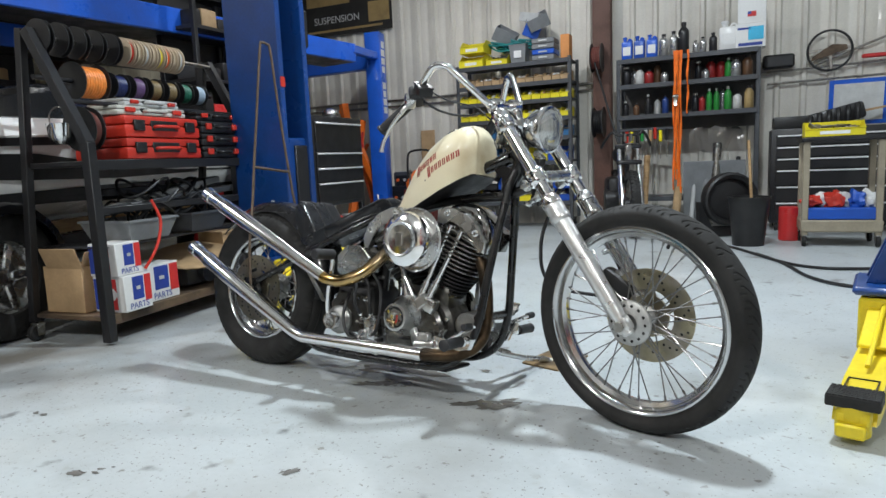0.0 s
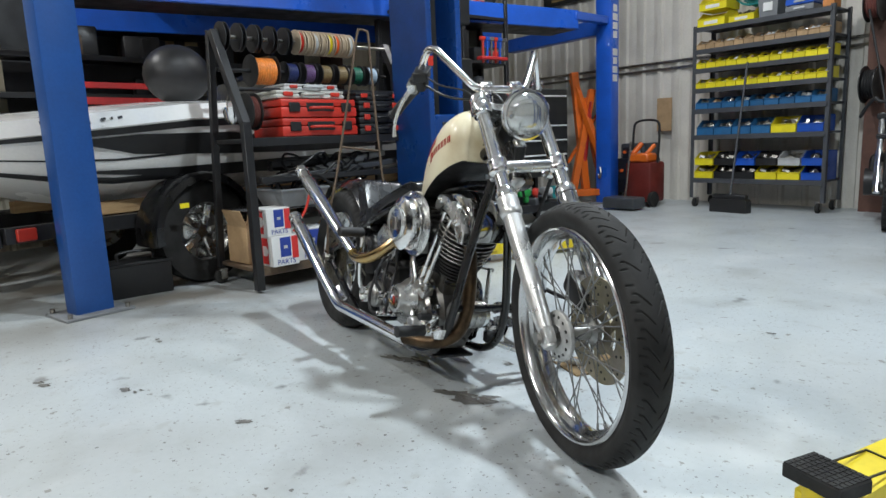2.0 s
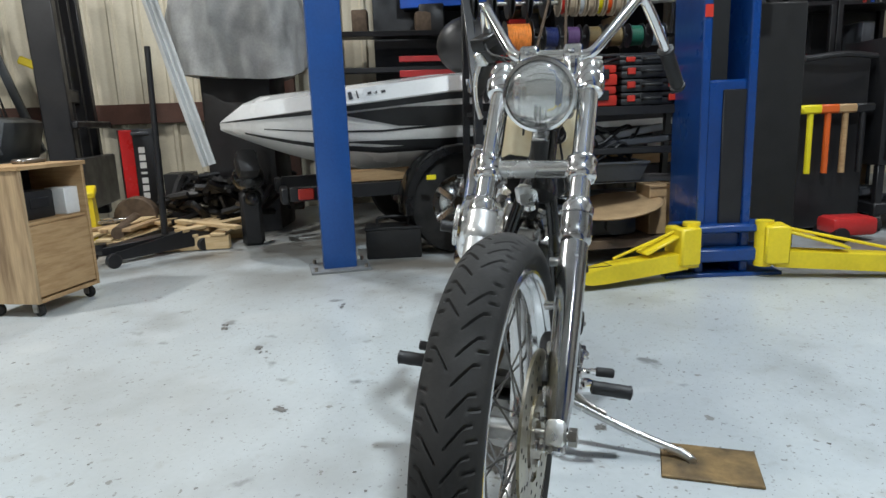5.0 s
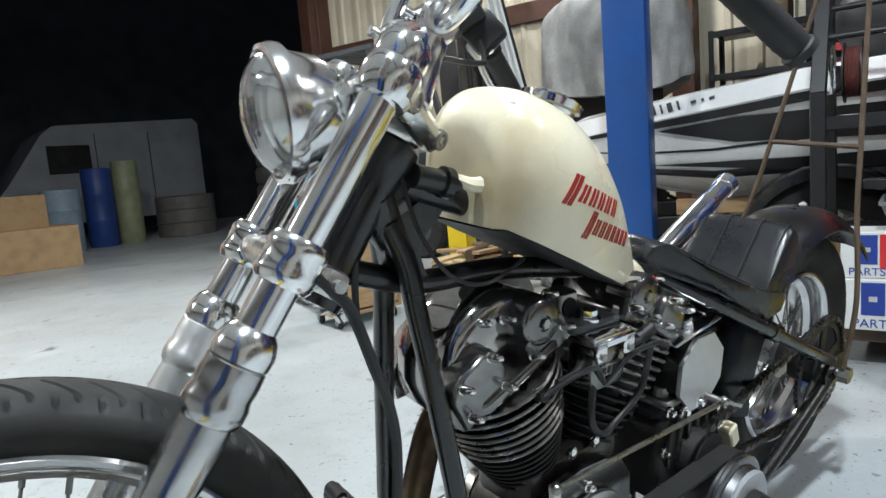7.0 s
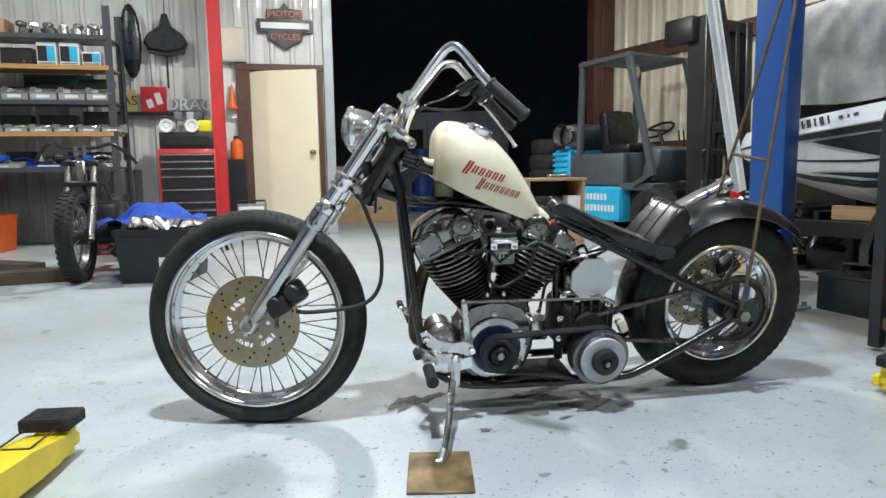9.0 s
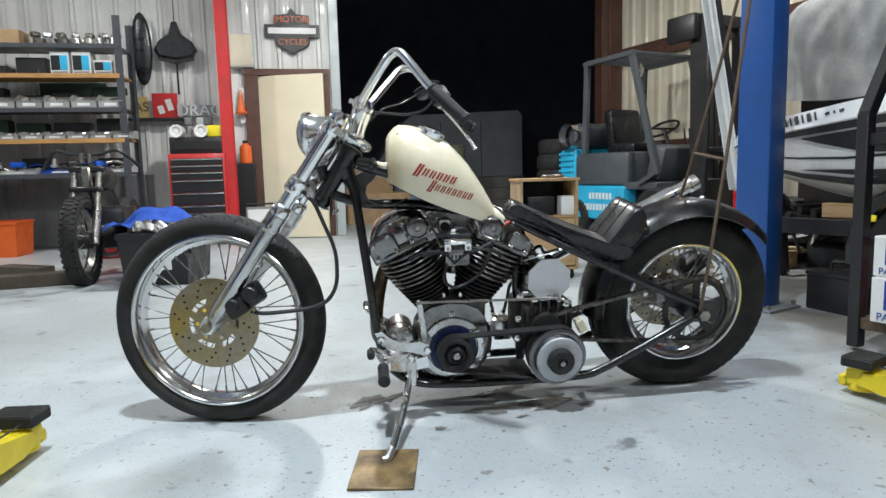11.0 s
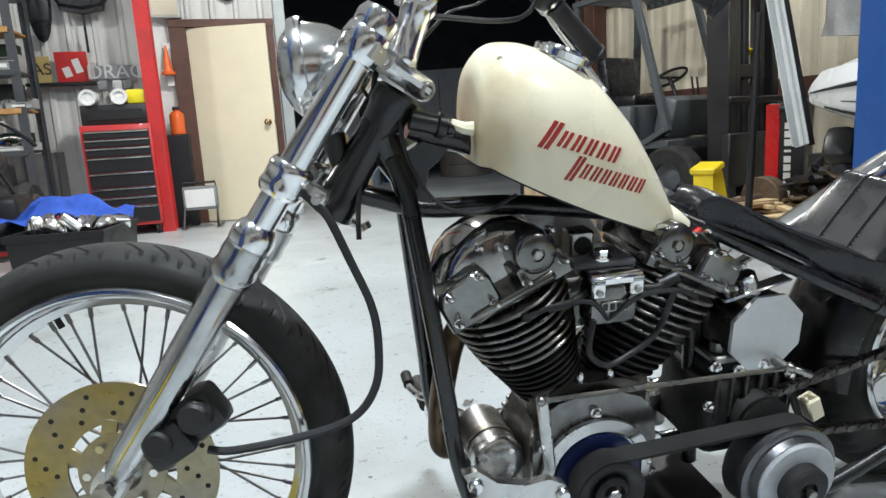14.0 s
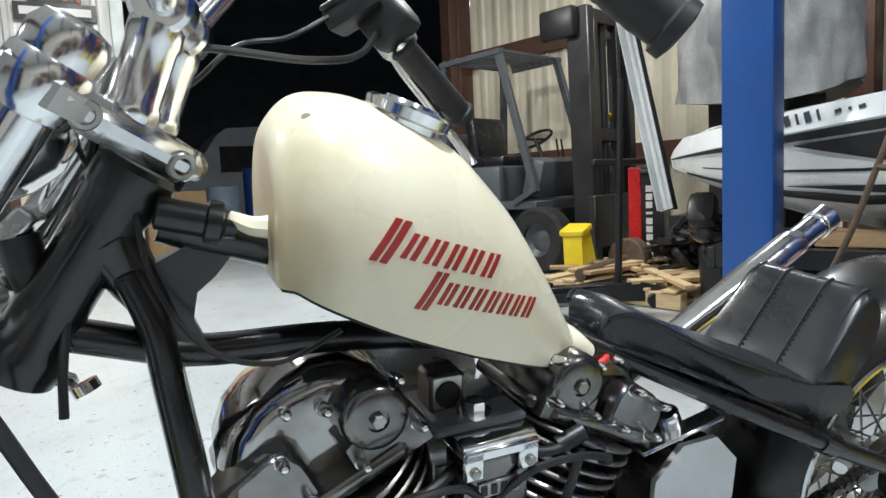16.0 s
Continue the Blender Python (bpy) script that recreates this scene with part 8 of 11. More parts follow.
lift_post(-2.705, -1.15, 22, 3.3, mat("post_blue_paint", (0.013, 0.082, 0.31), 0.4, 0, 0.2, 3, bump=0.04, grime=0.2), "mid-blue steel lift post bolted to the floor")
post = lift_post(-4.72, 4.55, 18, 2.45, BLUEPOST, "bright blue lift post with white lettering marks", 0.2, 0.2)
for i in range(9):
    if i != 4:
        part("painted_mark", Geo().box((0.1015, 0.0, 2.3 - 0.1 * i), (0.003, 0.11 if i % 3 else 0.09, 0.078), 0), WHITE, post)
cb = Geo().beam((-4.75, 4.5, 2.1), (-6.4, 4.35, 2.1), 0.14, 0.18, 0.01)
solo("cross_beam", cb, BLUEPOST, "bright blue lift cross beam", "lift beam")
solo("end_bracket", Geo().beam((-4.68, 4.5, 2.16), (-4.46, 3.8, 2.14), 0.1, 0.09, 0.01), BLUEPOST, "bright blue bracket between the runway and its post", "bracket")
for x0, y0, x1, y1 in ((-4.28, -1.3, -4.46, 3.86), (-5.75, -1.3, -5.95, 3.86)):
    rw = thing("lift_runway", "blue steel lift runway overhead", "lift runway", Matrix(), "lift runways")
    part("side_beam", Geo().beam((x0, y0, 2.1), (x1, y1, 2.1), 0.05, 0.2, 0.006, (0, 0, 1)), BLUEPOST, rw)
    part("deck", Geo().beam((x0 - 0.25, y0, 2.03), (x1 - 0.25, y1, 2.03), 0.45, 0.06, 0.004, (0, 0, 1)), BLACKST, rw)
# a car's wheels and underside rest on the runways
car = thing("car", "dark car body raised on the lift, seen from below", "car", pose(-5.25, 0.6, 2.06, 0, 0, 2))
part("underbody", Geo().box((0, 0.6, 0.55), (1.5, 3.6, 0.5), 0.1, (0, 0, 0), 2), BLACKST, car)
for sx in (-1, 1):
    for y in (-0.7, 1.9):
        w_ = part("wheel", Geo().lathe([(0.2, -0.1), (0.29, -0.1), (0.315, -0.06), (0.315, 0.06), (0.29, 0.1), (0.2, 0.1)], (sx * 0.76, y, 0.31), (1, 0, 0), 32, closed=True), RUBBER, car)
        part("wheel_rim", Geo().lathe([(0.02, -0.02), (0.12, 0.0), (0.17, 0.04), (0.205, 0.08), (0.205, -0.08), (0.02, -0.06)], (sx * 0.76, y, 0.31), (sx, 0, 0), 28), SATIN, w_)

# ---- spool rack ----
RK = pose(-2.565, -0.255, 0, 0, 0, 15)  # y runs along the rack, x towards the room


def rk(u, v, z):
    return (-v, u, z)


# bottom shelf board: shade under the rack is put into its dark brown
DARKPLY = mat("shaded_ply", (0.13, 0.085, 0.05), 0.7, 0, 0.35, 6, col2=(0.05, 0.035, 0.025), bump=0.1)
rack = thing("spool_rack", "black angled steel rack of wire spools and tool cases", "rack", RK)
RL = 1.3
for u in (0.0, RL):
    part("front_leg", Geo().beam(rk(u, 0, 0.015), rk(u, 0, 1.0), 0.05, 0.05).beam(rk(u, 0, 0.99), rk(u, 0.3, 1.55), 0.05, 0.05), BLACKST, rack)
    part("back_leg", Geo().beam(rk(u, 0.5, 0.1), rk(u, 0.34, 1.56), 0.04, 0.04), BLACKST, rack)
    castor(rack, -0.48, u, 0.045)
for z, v0, v1 in ((0.13, 0, 0.5), (0.9, 0, 0.44)):
    part("shelf", Geo().box(rk(RL / 2, (v0 + v1) / 2, z), (v1 - v0, RL, 0.025), 0.003).box(rk(RL / 2, 0.005, z - 0.01), (0.03, RL, 0.05), 0.003), BLACKST if z > 0.5 else DARKPLY, rack)
for k in range(12):
    part("wire", Geo().cyl(rk(0.02, 0.04 * k + 0.02, 0.48), rk(RL - 0.02, 0.04 * k + 0.02, 0.48), 0.004, n=6), BLACKST, rack)
for v, z in ((0.27, 1.52), (0.3, 1.33), (0.1, 1.2)):
    part("spool_rod", Geo().cyl(rk(0, v, z), rk(RL, v, z), 0.012, n=10), STEEL if z > 1.5 else BLACKST, rack)


def spool(u, v, z, r, w, material, flange, label, full=0.8):
    t = thing("wire_spool", label, "spool", RK @ pose(*rk(u, v, z)), "wire spools")
    part("flange", Geo().cyl((0, -w / 2, 0), (0, -w / 2 + 0.005, 0), r, n=26), flange, t)
    part("flange", Geo().cyl((0, w / 2 - 0.005, 0), (0, w / 2, 0), r, n=26), flange, t)
    prof = [(r * 0.3, -w / 2 + 0.004)]
    n = 9
    for i in range(n):
        y = -w / 2 + 0.006 + (w - 0.012) * i / n
        prof += [(r * full, y), (r * (full + 0.03), y + (w - 0.012) / n * 0.5)]
    prof += [(r * 0.3, w / 2 - 0.004)]
    part("winding", Geo().lathe(prof, (0, 0, 0), (0, 1, 0), 24), material, t)
    return t


PALE = mat("pale_spool_card", (0.52, 0.42, 0.3), 0.6)
for i in range(5):
    spool(0.04 + 0.105 * i, 0.27, 1.52, 0.084, 0.03, PLASTIC, PLASTIC, "empty black wire spool", 0.42)
COLS = [("red", REDPL), ("tan", PALE), ("pale", LIGHTPL), ("tan", PALE), ("yellow", YELPL), ("orange", ORANGEPL), ("tan", PALE), ("pale", LIGHTPL)]
for i, (nm, mm) in enumerate(COLS):
    spool(0.555 + 0.055 * i, 0.27, 1.52, 0.078, 0.04, mm, PALE, nm + " wire on a pale card spool")
spool(0.3, 0.3, 1.33, 0.1, 0.16, COPPER, PLASTIC, "large spool of bright orange wire")
PURPLE = mat("purple_wire", (0.12, 0.06, 0.16), 0.5, 0, 0.2, 30)
OLIVE = mat("olive_wire", (0.2, 0.14, 0.06), 0.5, 0, 0.2, 30)
for i, (nm, mm) in enumerate((("dark blue", mat("navy_wire", (0.01, 0.02, 0.1), 0.5)), ("purple", PURPLE), ("olive", OLIVE), ("olive", OLIVE), ("dark green", mat("green_wire", (0.01, 0.12, 0.07), 0.5, 0, 0.2, 30)), ("pale blue", mat("pale_blue_wire", (0.35, 0.45, 0.55), 0.5, 0, 0.2, 30)))):
    spool(0.5 + 0.13 * i, 0.3, 1.33, 0.07, 0.09, mm, PLASTIC, nm + " wire on a black spool")
spool(0.1, 0.12, 1.07, 0.11, 0.06, HOSE, PLASTIC, "spool of dark red hose")
t = thing("work_lamp", "chrome hand lamp hung on the rack", "lamp", RK @ pose(*rk(0.03, 0.2, 1.0)))
part("reflector", Geo().lathe([(0.02, 0.0), (0.05, 0.03), (0.06, 0.1), (0.058, 0.1), (0.02, 0.01)], n=20), CHROME, t)
part("cage", Geo().tube([(0.05, 0, 0.03), (0.06, 0, 0.14), (0, 0, 0.18), (-0.06, 0, 0.14), (-0.05, 0, 0.03)], 0.004, 6), STEEL, t)


def tool_case(m, w, h, d, body, label, latches=2):
    t = thing("tool_case", label, "case", m, "tool cases")
    part("shell", Geo().box((0, 0, h * 0.29), (d, w, h * 0.56), 0.012, (0, 0, 0), 2), body, t)
    part("lid", Geo().box((0, 0, h * 0.8), (d * 0.98, w * 0.985, h * 0.4), 0.012, (0, 0, 0), 2), body, t)
    part("window", Geo().box((d / 2 - 0.006, 0, h * 0.55), (0.014, w * 0.36, h * 0.5), 0.003), PLASTIC, t)
    for k in range(latches):
        y = (-0.34 + 0.68 * k / max(latches - 1, 1)) * w
        part("latch", Geo().box((d / 2 + 0.006, y, h * 0.55), (0.016, w * 0.13, h * 0.5), 0.004), PLASTIC if body is REDPL else REDPL, t)
    part("handle", Geo().tube([(d / 2, -w * 0.14, h * 0.5), (d / 2 + 0.03, -w * 0.12, h * 0.52), (d / 2 + 0.03, w * 0.12, h * 0.52), (d / 2, w * 0.14, h * 0.5)], 0.009, 8), body, t)
    return t


for z in (0.915, 1.03):
    tool_case(RK @ pose(*rk(0.52, 0.18, z)), 0.56, 0.112, 0.36, REDPL, "red plastic parts case with black latches")
for z in (0.915, 0.99, 1.065):
    tool_case(RK @ pose(*rk(1.0, 0.15, z)), 0.36, 0.072, 0.3, PLASTIC, "black plastic parts case with orange latches")
tool_case(RK @ pose(*rk(0.48, 0.18, 1.145)), 0.5, 0.05, 0.3, mat("frosted_plastic", (0.55, 0.55, 0.5), 0.3, 0, 0.15, 9), "clear plastic parts case")
tool_case(RK @ pose(*rk(0.5, 0.18, 1.196)), 0.4, 0.04, 0.26, LIGHTPL, "pale plastic parts case")
t = tool_case(RK @ pose(*rk(1.02, 0.16, 1.14)), 0.4, 0.055, 0.26, PLASTIC, "black plastic case with a yellow label")
# parts cartons
def parts_box(u, v, z, s, deg, label):
    t = thing("parts_box", label, "box", RK @ pose(*rk(u, v, z), 0, 0, deg), "printed parts boxes")
    part("carton", Geo().box((0, 0, s[2] / 2), s, 0.003), WHITE, t)
    for sx, (a, b) in ((1, (s[1], s[0])),):
        x = s[0] / 2 + 0.0008
        part("red_panel", Geo().box((x, s[1] * 0.36, s[2] * 0.58), (0.002, s[1] * 0.24, s[2] * 0.74), 0), PARTSRED, t)
        part("blue_panel", Geo().box((x, 0.0, s[2] * 0.62), (0.002, s[1] * 0.4, s[2] * 0.64), 0), PARTSBLUE, t)
        words("PARTS", s[2] * 0.24, PARTSBLUE, t, pose(x + 0.001, 0.0, s[2] * 0.13, 90, 0, 90), 0.0005)
        part("chip", Geo().box((x + 0.0015, 0.0, s[2] * 0.62), (0.002, s[1] * 0.14, s[2] * 0.1), 0), LIGHTPL, t)
        y = -s[1] / 2 - 0.0008
        part("red_panel", Geo().box((0, y, s[2] * 0.5), (s[0] * 0.5, 0.002, s[2] * 0.85), 0), PARTSRED, t)
        part("blue_panel", Geo().box((-s[0] * 0.36, y, s[2] * 0.5), (s[0] * 0.22, 0.002, s[2] * 0.85), 0), PARTSBLUE, t)
        part("arrow", Geo().prism([(-0.03, -0.03), (0.01, -0.03), (0.035, 0.0), (0.01, 0.03), (-0.03, 0.03)], 0.003, pose(s[0] * 0.12, y, s[2] * 0.5, 90, 0, 0)), WHITE, t)
    return t


parts_box(0.17, 0.06, 0.145, (0.2, 0.18, 0.185), 0, "white carton printed in red and blue")
parts_box(0.15, 0.07, 0.332, (0.18, 0.16, 0.165), 0, "white carton printed in red and blue, stacked")
parts_box(0.4, 0.13, 0.145, (0.22, 0.26, 0.2), 0, "larger white carton printed in red and blue")
t = thing("open_carton", "open brown carton with flaps up", "box", RK @ pose(*rk(0.12, 0.31, 0.145)))
part("carton", Geo().box((0, 0, 0.12), (0.26, 0.17, 0.24), 0.003), CARD, t)
part("flap", Geo().box((0.02, -0.1, 0.28), (0.24, 0.006, 0.12), 0.001, (20, 0, 0)), CARD, t)
part("flap", Geo().box((0.14, 0.0, 0.27), (0.006, 0.16, 0.1), 0.001, (0, 25, 0)), CARD, t)
part("blue_panel", Geo().box((0.131, 0.07, 0.12), (0.002, 0.05, 0.22), 0), PARTSBLUE, t)
# trays and hoses on the wire shelf
for u in (0.36, 0.82):
    t = thing("plastic_tray", "grey plastic tray of cables on the wire shelf", "tray", RK @ pose(*rk(u, 0.16, 0.49)), "grey trays")
    part("tray", Geo().lathe([(0.0, 0), (0.19, 0.0), (0.24, 0.1), (0.25, 0.1), (0.25, 0.112), (0.23, 0.112), (0.185, 0.012), (0.0, 0.012)], n=4, a0=math.pi / 4, a1=math.pi / 4 + 2 * math.pi), GREYPL if u < 0.5 else GREYST, t)
gh = Geo()
for k in range(16):
    r = random.uniform(0.09, 0.17)
    c = (random.uniform(-0.06, 0.06), random.uniform(-0.25, 0.3), random.uniform(0, 0.16))
    gh.tube([(c[0] + r * 0.7 * math.cos(a), c[1] + r * math.sin(a), c[2] + 0.05 * math.sin(2 * a + k)) for a in [q * 0.63 for q in range(11)]], 0.008, 6, 3)
tagged(solo("cables", gh, PLASTIC, "tangle of black cables and hoses on the rack", "cables", RK @ pose(*rk(0.62, 0.18, 0.62))), kind="stuff")
t = solo("red_hose", Geo().tube([rk(0.34, -0.02, 0.7), rk(0.36, -0.05, 0.6), rk(0.33, -0.06, 0.5), rk(0.28, -0.06, 0.42), rk(0.24, -0.03, 0.345)], 0.008, 8), REDPL, "red hose hanging from the rack", "hose", RK)
solo("round_board", Geo().lathe([(0.0, -0.01), (0.27, -0.01), (0.28, 0.0), (0.27, 0.01), (0.0, 0.01)], n=32), CARD, "round board lying on its side under the rack", "board", RK @ pose(*rk(0.85, 0.14, 0.33), 8, 6, 0))
carton(RK @ pose(*rk(1.15, 0.2, 0.145)), (0.2, 0.2, 0.3), CARD, "plain brown carton on the rack")
t = thing("machine_part", "grey casting on the bottom shelf", "machine part", RK @ pose(*rk(0.82, 0.2, 0.145)))
part("casting", Geo().box((0, 0, 0.08), (0.24, 0.3, 0.14), 0.03, (0, 0, 0), 2).cyl((0.1, 0, 0.08), (0.16, 0, 0.08), 0.06), GREYST, t)
# dark stock behind, on the middle level
for k in range(7):
    solo("bar_stock", Geo().box((0, 0, 0), (0.05, 1.1 - 0.07 * k, 0.04), 0.006), (BLACKST, GREYST, LIGHTPL)[k % 3], ("black", "grey", "pale")[k % 3] + " length of trim lying on the rack", "trim stock", RK @ pose(*rk(0.68, 0.08 + 0.05 * k, 0.66 + 0.03 * (k % 4)), 4 * (k % 3), 0, 3 * (k % 4 - 1.5)), "trim stock")

# ---- boat on its trailer ----
BO = pose(-3.19, -2.09, 0, 0, 0, 25)  # y from the bow towards the stern
boat = thing("boat", "white speedboat with dark side stripes on its trailer", "boat", BO)
BL = 4.8


def hull_half(y):
    t = min(y / 1.9, 1.0)
    return 0.86 * math.sin(math.pi / 2 * t) ** 0.55


def hull_row(y, bands, keel=0.53):
    """One station: half breadth by height, from keel to rail."""
    b = hull_half(y)
    rise = max(1 - y / 1.05, 0)
    kz = keel + (0.9 - keel) * rise ** 1.5 * 0.9
    gz = 0.915 + 0.16 * min(y / 1.6, 1)
    return [(b * w, y, kz + (gz - kz) * h) for w, h in bands]


ys = [0.0, 0.03, 0.08, 0.16, 0.28, 0.45, 0.7, 1.0, 1.4, 1.9, 2.5, 3.2, 4.0, BL]
def hull_skin(bands, out=0.0, start=0.0):
    g = Geo()
    for s in (1, -1):
        g.grid([[((x + out) * s, y, z) for x, y, z in hull_row(y, bands)] for y in ys if y >= start])
    return g


part("hull", hull_skin([(0.0, 0.0), (0.45, 0.12), (0.74, 0.28), (0.8, 0.34), (0.86, 0.55), (0.93, 0.78), (0.97, 0.92), (1.0, 1.0)]), BEIGEHULL, boat)
part("lower_stripe", hull_skin([(0.77, 0.3), (0.8, 0.335), (0.81, 0.38)], 0.004, 0.16), PLASTIC, boat)
part("upper_stripe", hull_skin([(0.975, 0.9), (1.0, 0.98)], 0.004), PLASTIC, boat)
part("pin_stripe", hull_skin([(0.87, 0.585), (0.877, 0.612)], 0.004, 0.28), PLASTIC, boat)
for s in (1, -1):
    def flash(pts):
        gg = Geo()
        rows = []
        dense = []
        for (ya, a0, a1), (yb, b0, b1) in zip(pts, pts[1:]):
            dense += [(ya + (yb - ya) * q / 8, a0 + (b0 - a0) * q / 8, a1 + (b1 - a1) * q / 8) for q in range(8)]
        for y, z0, z1 in dense + [pts[-1]]:
            a = hull_row(y, [(0.86, 0.55), (0.93, 0.78), (0.97, 0.92)])
            def at(z):
                for (xa, _, za), (xb, _, zb) in zip(a, a[1:]):
                    if z <= zb:
                        return xa + (xb - xa) * (z - za) / (zb - za)
                return a[-1][0]
            rows.append([((at(z0) + 0.006) * s, y, z0), ((at(z1) + 0.006) * s, y, z1)])
        return gg.grid(rows)
    part("dark_flash", flash([(0.75, 0.93, 0.935), (1.1, 0.85, 0.965), (1.7, 0.83, 0.97), (2.4, 0.82, 0.9), (3.4, 0.84, 0.845)]), PLASTIC, boat)
    part("dark_flash", flash([(0.7, 0.76, 0.762), (1.4, 0.7, 0.76), (2.2, 0.69, 0.78), (3.6, 0.72, 0.79)]), PLASTIC, boat)
    part("name_mark", flash([(0.75, 0.97, 0.972), (0.76, 0.965, 0.975), (1.0, 0.975, 0.98)]), GREYST, boat)
deck = []
for y in ys:
    b = hull_half(y) * 0.995
    gz = 0.915 + 0.16 * min(y / 1.6, 1)
    deck.append([(-b, y, gz), (-b * 0.97, y, gz + 0.09 * min(y / 0.16, 1)), (-b * 0.5, y, gz + 0.125 * min(y / 0.2, 1)), (0, y, gz + 0.14 * min(y / 0.22, 1)), (b * 0.5, y, gz + 0.125 * min(y / 0.2, 1)), (b * 0.97, y, gz + 0.09 * min(y / 0.16, 1)), (b, y, gz)])
part("deck", Geo().grid(deck), GEL, boat, "glossy white deck")
for s in (1, -1):
    for k in range(9):
        y = 0.64 + 0.042 * k + (0.03 if k > 5 else 0)
        b = hull_half(y + 0.02) * 0.985
        gz = 0.915 + 0.16 * min(y / 1.6, 1)
        part("name_bar", Geo().box((s * (b - 0.003), y, gz + 0.05), (0.005, 0.01 if k % 2 else 0.024, 0.045 if k < 6 else 0.014), 0, (s * 14, 0, -s * 18)), GREYST, boat)
part("transom", Geo().prism([(-0.84, 0.7), (-0.6, 0.45), (0, 0.4), (0.6, 0.45), (0.84, 0.7), (0.84, 1.16), (-0.84, 1.16)], 0.03, pose(0, BL + 0.015, 0, 90, 0, 0)), GEL, boat)
part("windscreen", Geo().prism([(-0.7, 0), (0.7, 0), (0.55, 0.22), (-0.55, 0.22)], 0.012, pose(0, 2.5, 1.22, 60, 0, 0)), mat("dark_screen", (0.02, 0.022, 0.025), 0.1, 0, 0.2, 4), boat)
part("engine_cover", Geo().ball((0.108, 1.79, 1.4), (0.2, 0.24, 0.21), 24), PLASTIC, boat, "rounded black cover on the boat")
part("black_seat", Geo().box((-0.2, 2.8, 1.32), (0.5, 0.3, 0.35), 0.08, (0, 0, 0), 2), LEATHER, boat)
trailer = thing("boat_trailer", "black boat trailer with dark mudguards", "trailer", BO)
for s in (1, -1):
    part("rail", Geo().beam((s * 0.5, 0.4, 0.44), (s * 0.5, 4.3, 0.44), 0.06, 0.09), BLACKST, trailer)
    w_ = part("tyre", Geo().lathe([(0.19, -0.09), (0.28, -0.1), (0.325, -0.08), (0.335, 0.0), (0.325, 0.08), (0.28, 0.1), (0.19, 0.09)], (s * 0.68, 1.47, 0.337), (1, 0, 0), 40, closed=True), RUBBER, trailer)
    part("wheel", Geo().lathe([(0.02, 0.03), (0.06, 0.035), (0.12, 0.0), (0.17, 0.02), (0.195, 0.07), (0.2, 0.07), (0.2, -0.08), (0.02, -0.03)], (s * 0.68, 1.47, 0.337), (s, 0, 0), 32), SATIN, w_)
    for k in range(5):
        a = 2 * math.pi * k / 5
        part("wheel_spoke", Geo().box((s * 0.72, 1.47 + 0.11 * math.cos(a), 0.337 + 0.11 * math.sin(a)), (0.02, 0.14, 0.05), 0.01, (math.degrees(a), 0, 0)), SATIN, w_)
    rows = []
    for k in range(15):
        a = radians(-8 + 196 * k / 14)
        rows.append([(s * (0.68 + dx), 1.47 + r * math.cos(a), 0.337 + r * math.sin(a)) for dx, r in ((-0.12, 0.375), (0.1, 0.39), (0.125, 0.375), (0.13, 0.33))])
    part("mudguard", Geo().grid(rows), BLACK, trailer)
    part("lamp", Geo().box((s * 0.54, 0.5, 0.44), (0.03, 0.1, 0.07), 0.006), REDPL, trailer)
    part("lamp_board", Geo().box((s * 0.4, 0.37, 0.43), (0.2, 0.05, 0.11), 0.01), BLACKST, trailer)
    part("bunk", Geo().beam((s * 0.42, 0.8, 0.53), (s * 0.42, 4.2, 0.53), 0.08, 0.08), WOOD, trailer)
    part("marker", Geo().box((s * 0.9, 1.24, 0.53), (0.01, 0.06, 0.03), 0.002), YELPL, trailer)
for a, b in (((-0.5, 1.0, 0.44), (0.5, 1.0, 0.44)), ((-0.68, 1.47, 0.34), (0.68, 1.47, 0.34)), ((-0.5, 3.6, 0.44), (0.5, 3.6, 0.44))):
    part("cross_member", Geo().beam(a, b, 0.06, 0.07), BLACKST, trailer)
solo("battery_case", Geo().box((0, 0, 0.1), (0.2, 0.36, 0.2), 0.012, (0, 0, 0), 2).box((0, 0, 0.2), (0.21, 0.37, 0.02), 0.004).tube([(0.0, -0.1, 0.21), (0, -0.09, 0.26), (0, 0.09, 0.26), (0, 0.1, 0.21)], 0.01, 8), PLASTIC, "black plastic toolbox on the floor under the boat", "toolbox", pose(-3.06, -0.88, 0, 0, 0, 12))

# ---- tall black chest and dark clutter beside the lift ----
TW = pose(-3.78, 2.78, 0, 0, 0, 100)
tw = drawer_chest(TW @ pose(0, 0, 0.46), 0.86, 0.46, 0.84, (2.0, 1, 1, 1.4), BLACKST, BLACKST, TRIMM, "black roller tool chest with bright drawer trims", legs=0.0, wheels=False)
base = thing("roller_cabinet", "open black roller stand under the chest", "cabinet", TW)
for x in (-0.4, 0.4):
    for y in (0.03, 0.43):
        part("post", Geo().box((x, y, 0.28), (0.05, 0.05, 0.36), 0.005), BLACKST, base)
        castor(base, x, y, 0.05)
part("tray", Geo().box((0, 0.23, 0.16), (0.86, 0.46, 0.08), 0.008), BLACKST, base)
gt = Geo()
for i in range(26):
    gt.box((random.uniform(-0.36, 0.36), random.uniform(0.04, 0.36), 0.22 + random.uniform(0, 0.05)), (random.uniform(0.06, 0.2), random.uniform(0.03, 0.08), random.uniform(0.03, 0.08)), 0.008, (random.uniform(-15, 15), random.uniform(-15, 15), random.uniform(0, 180)))
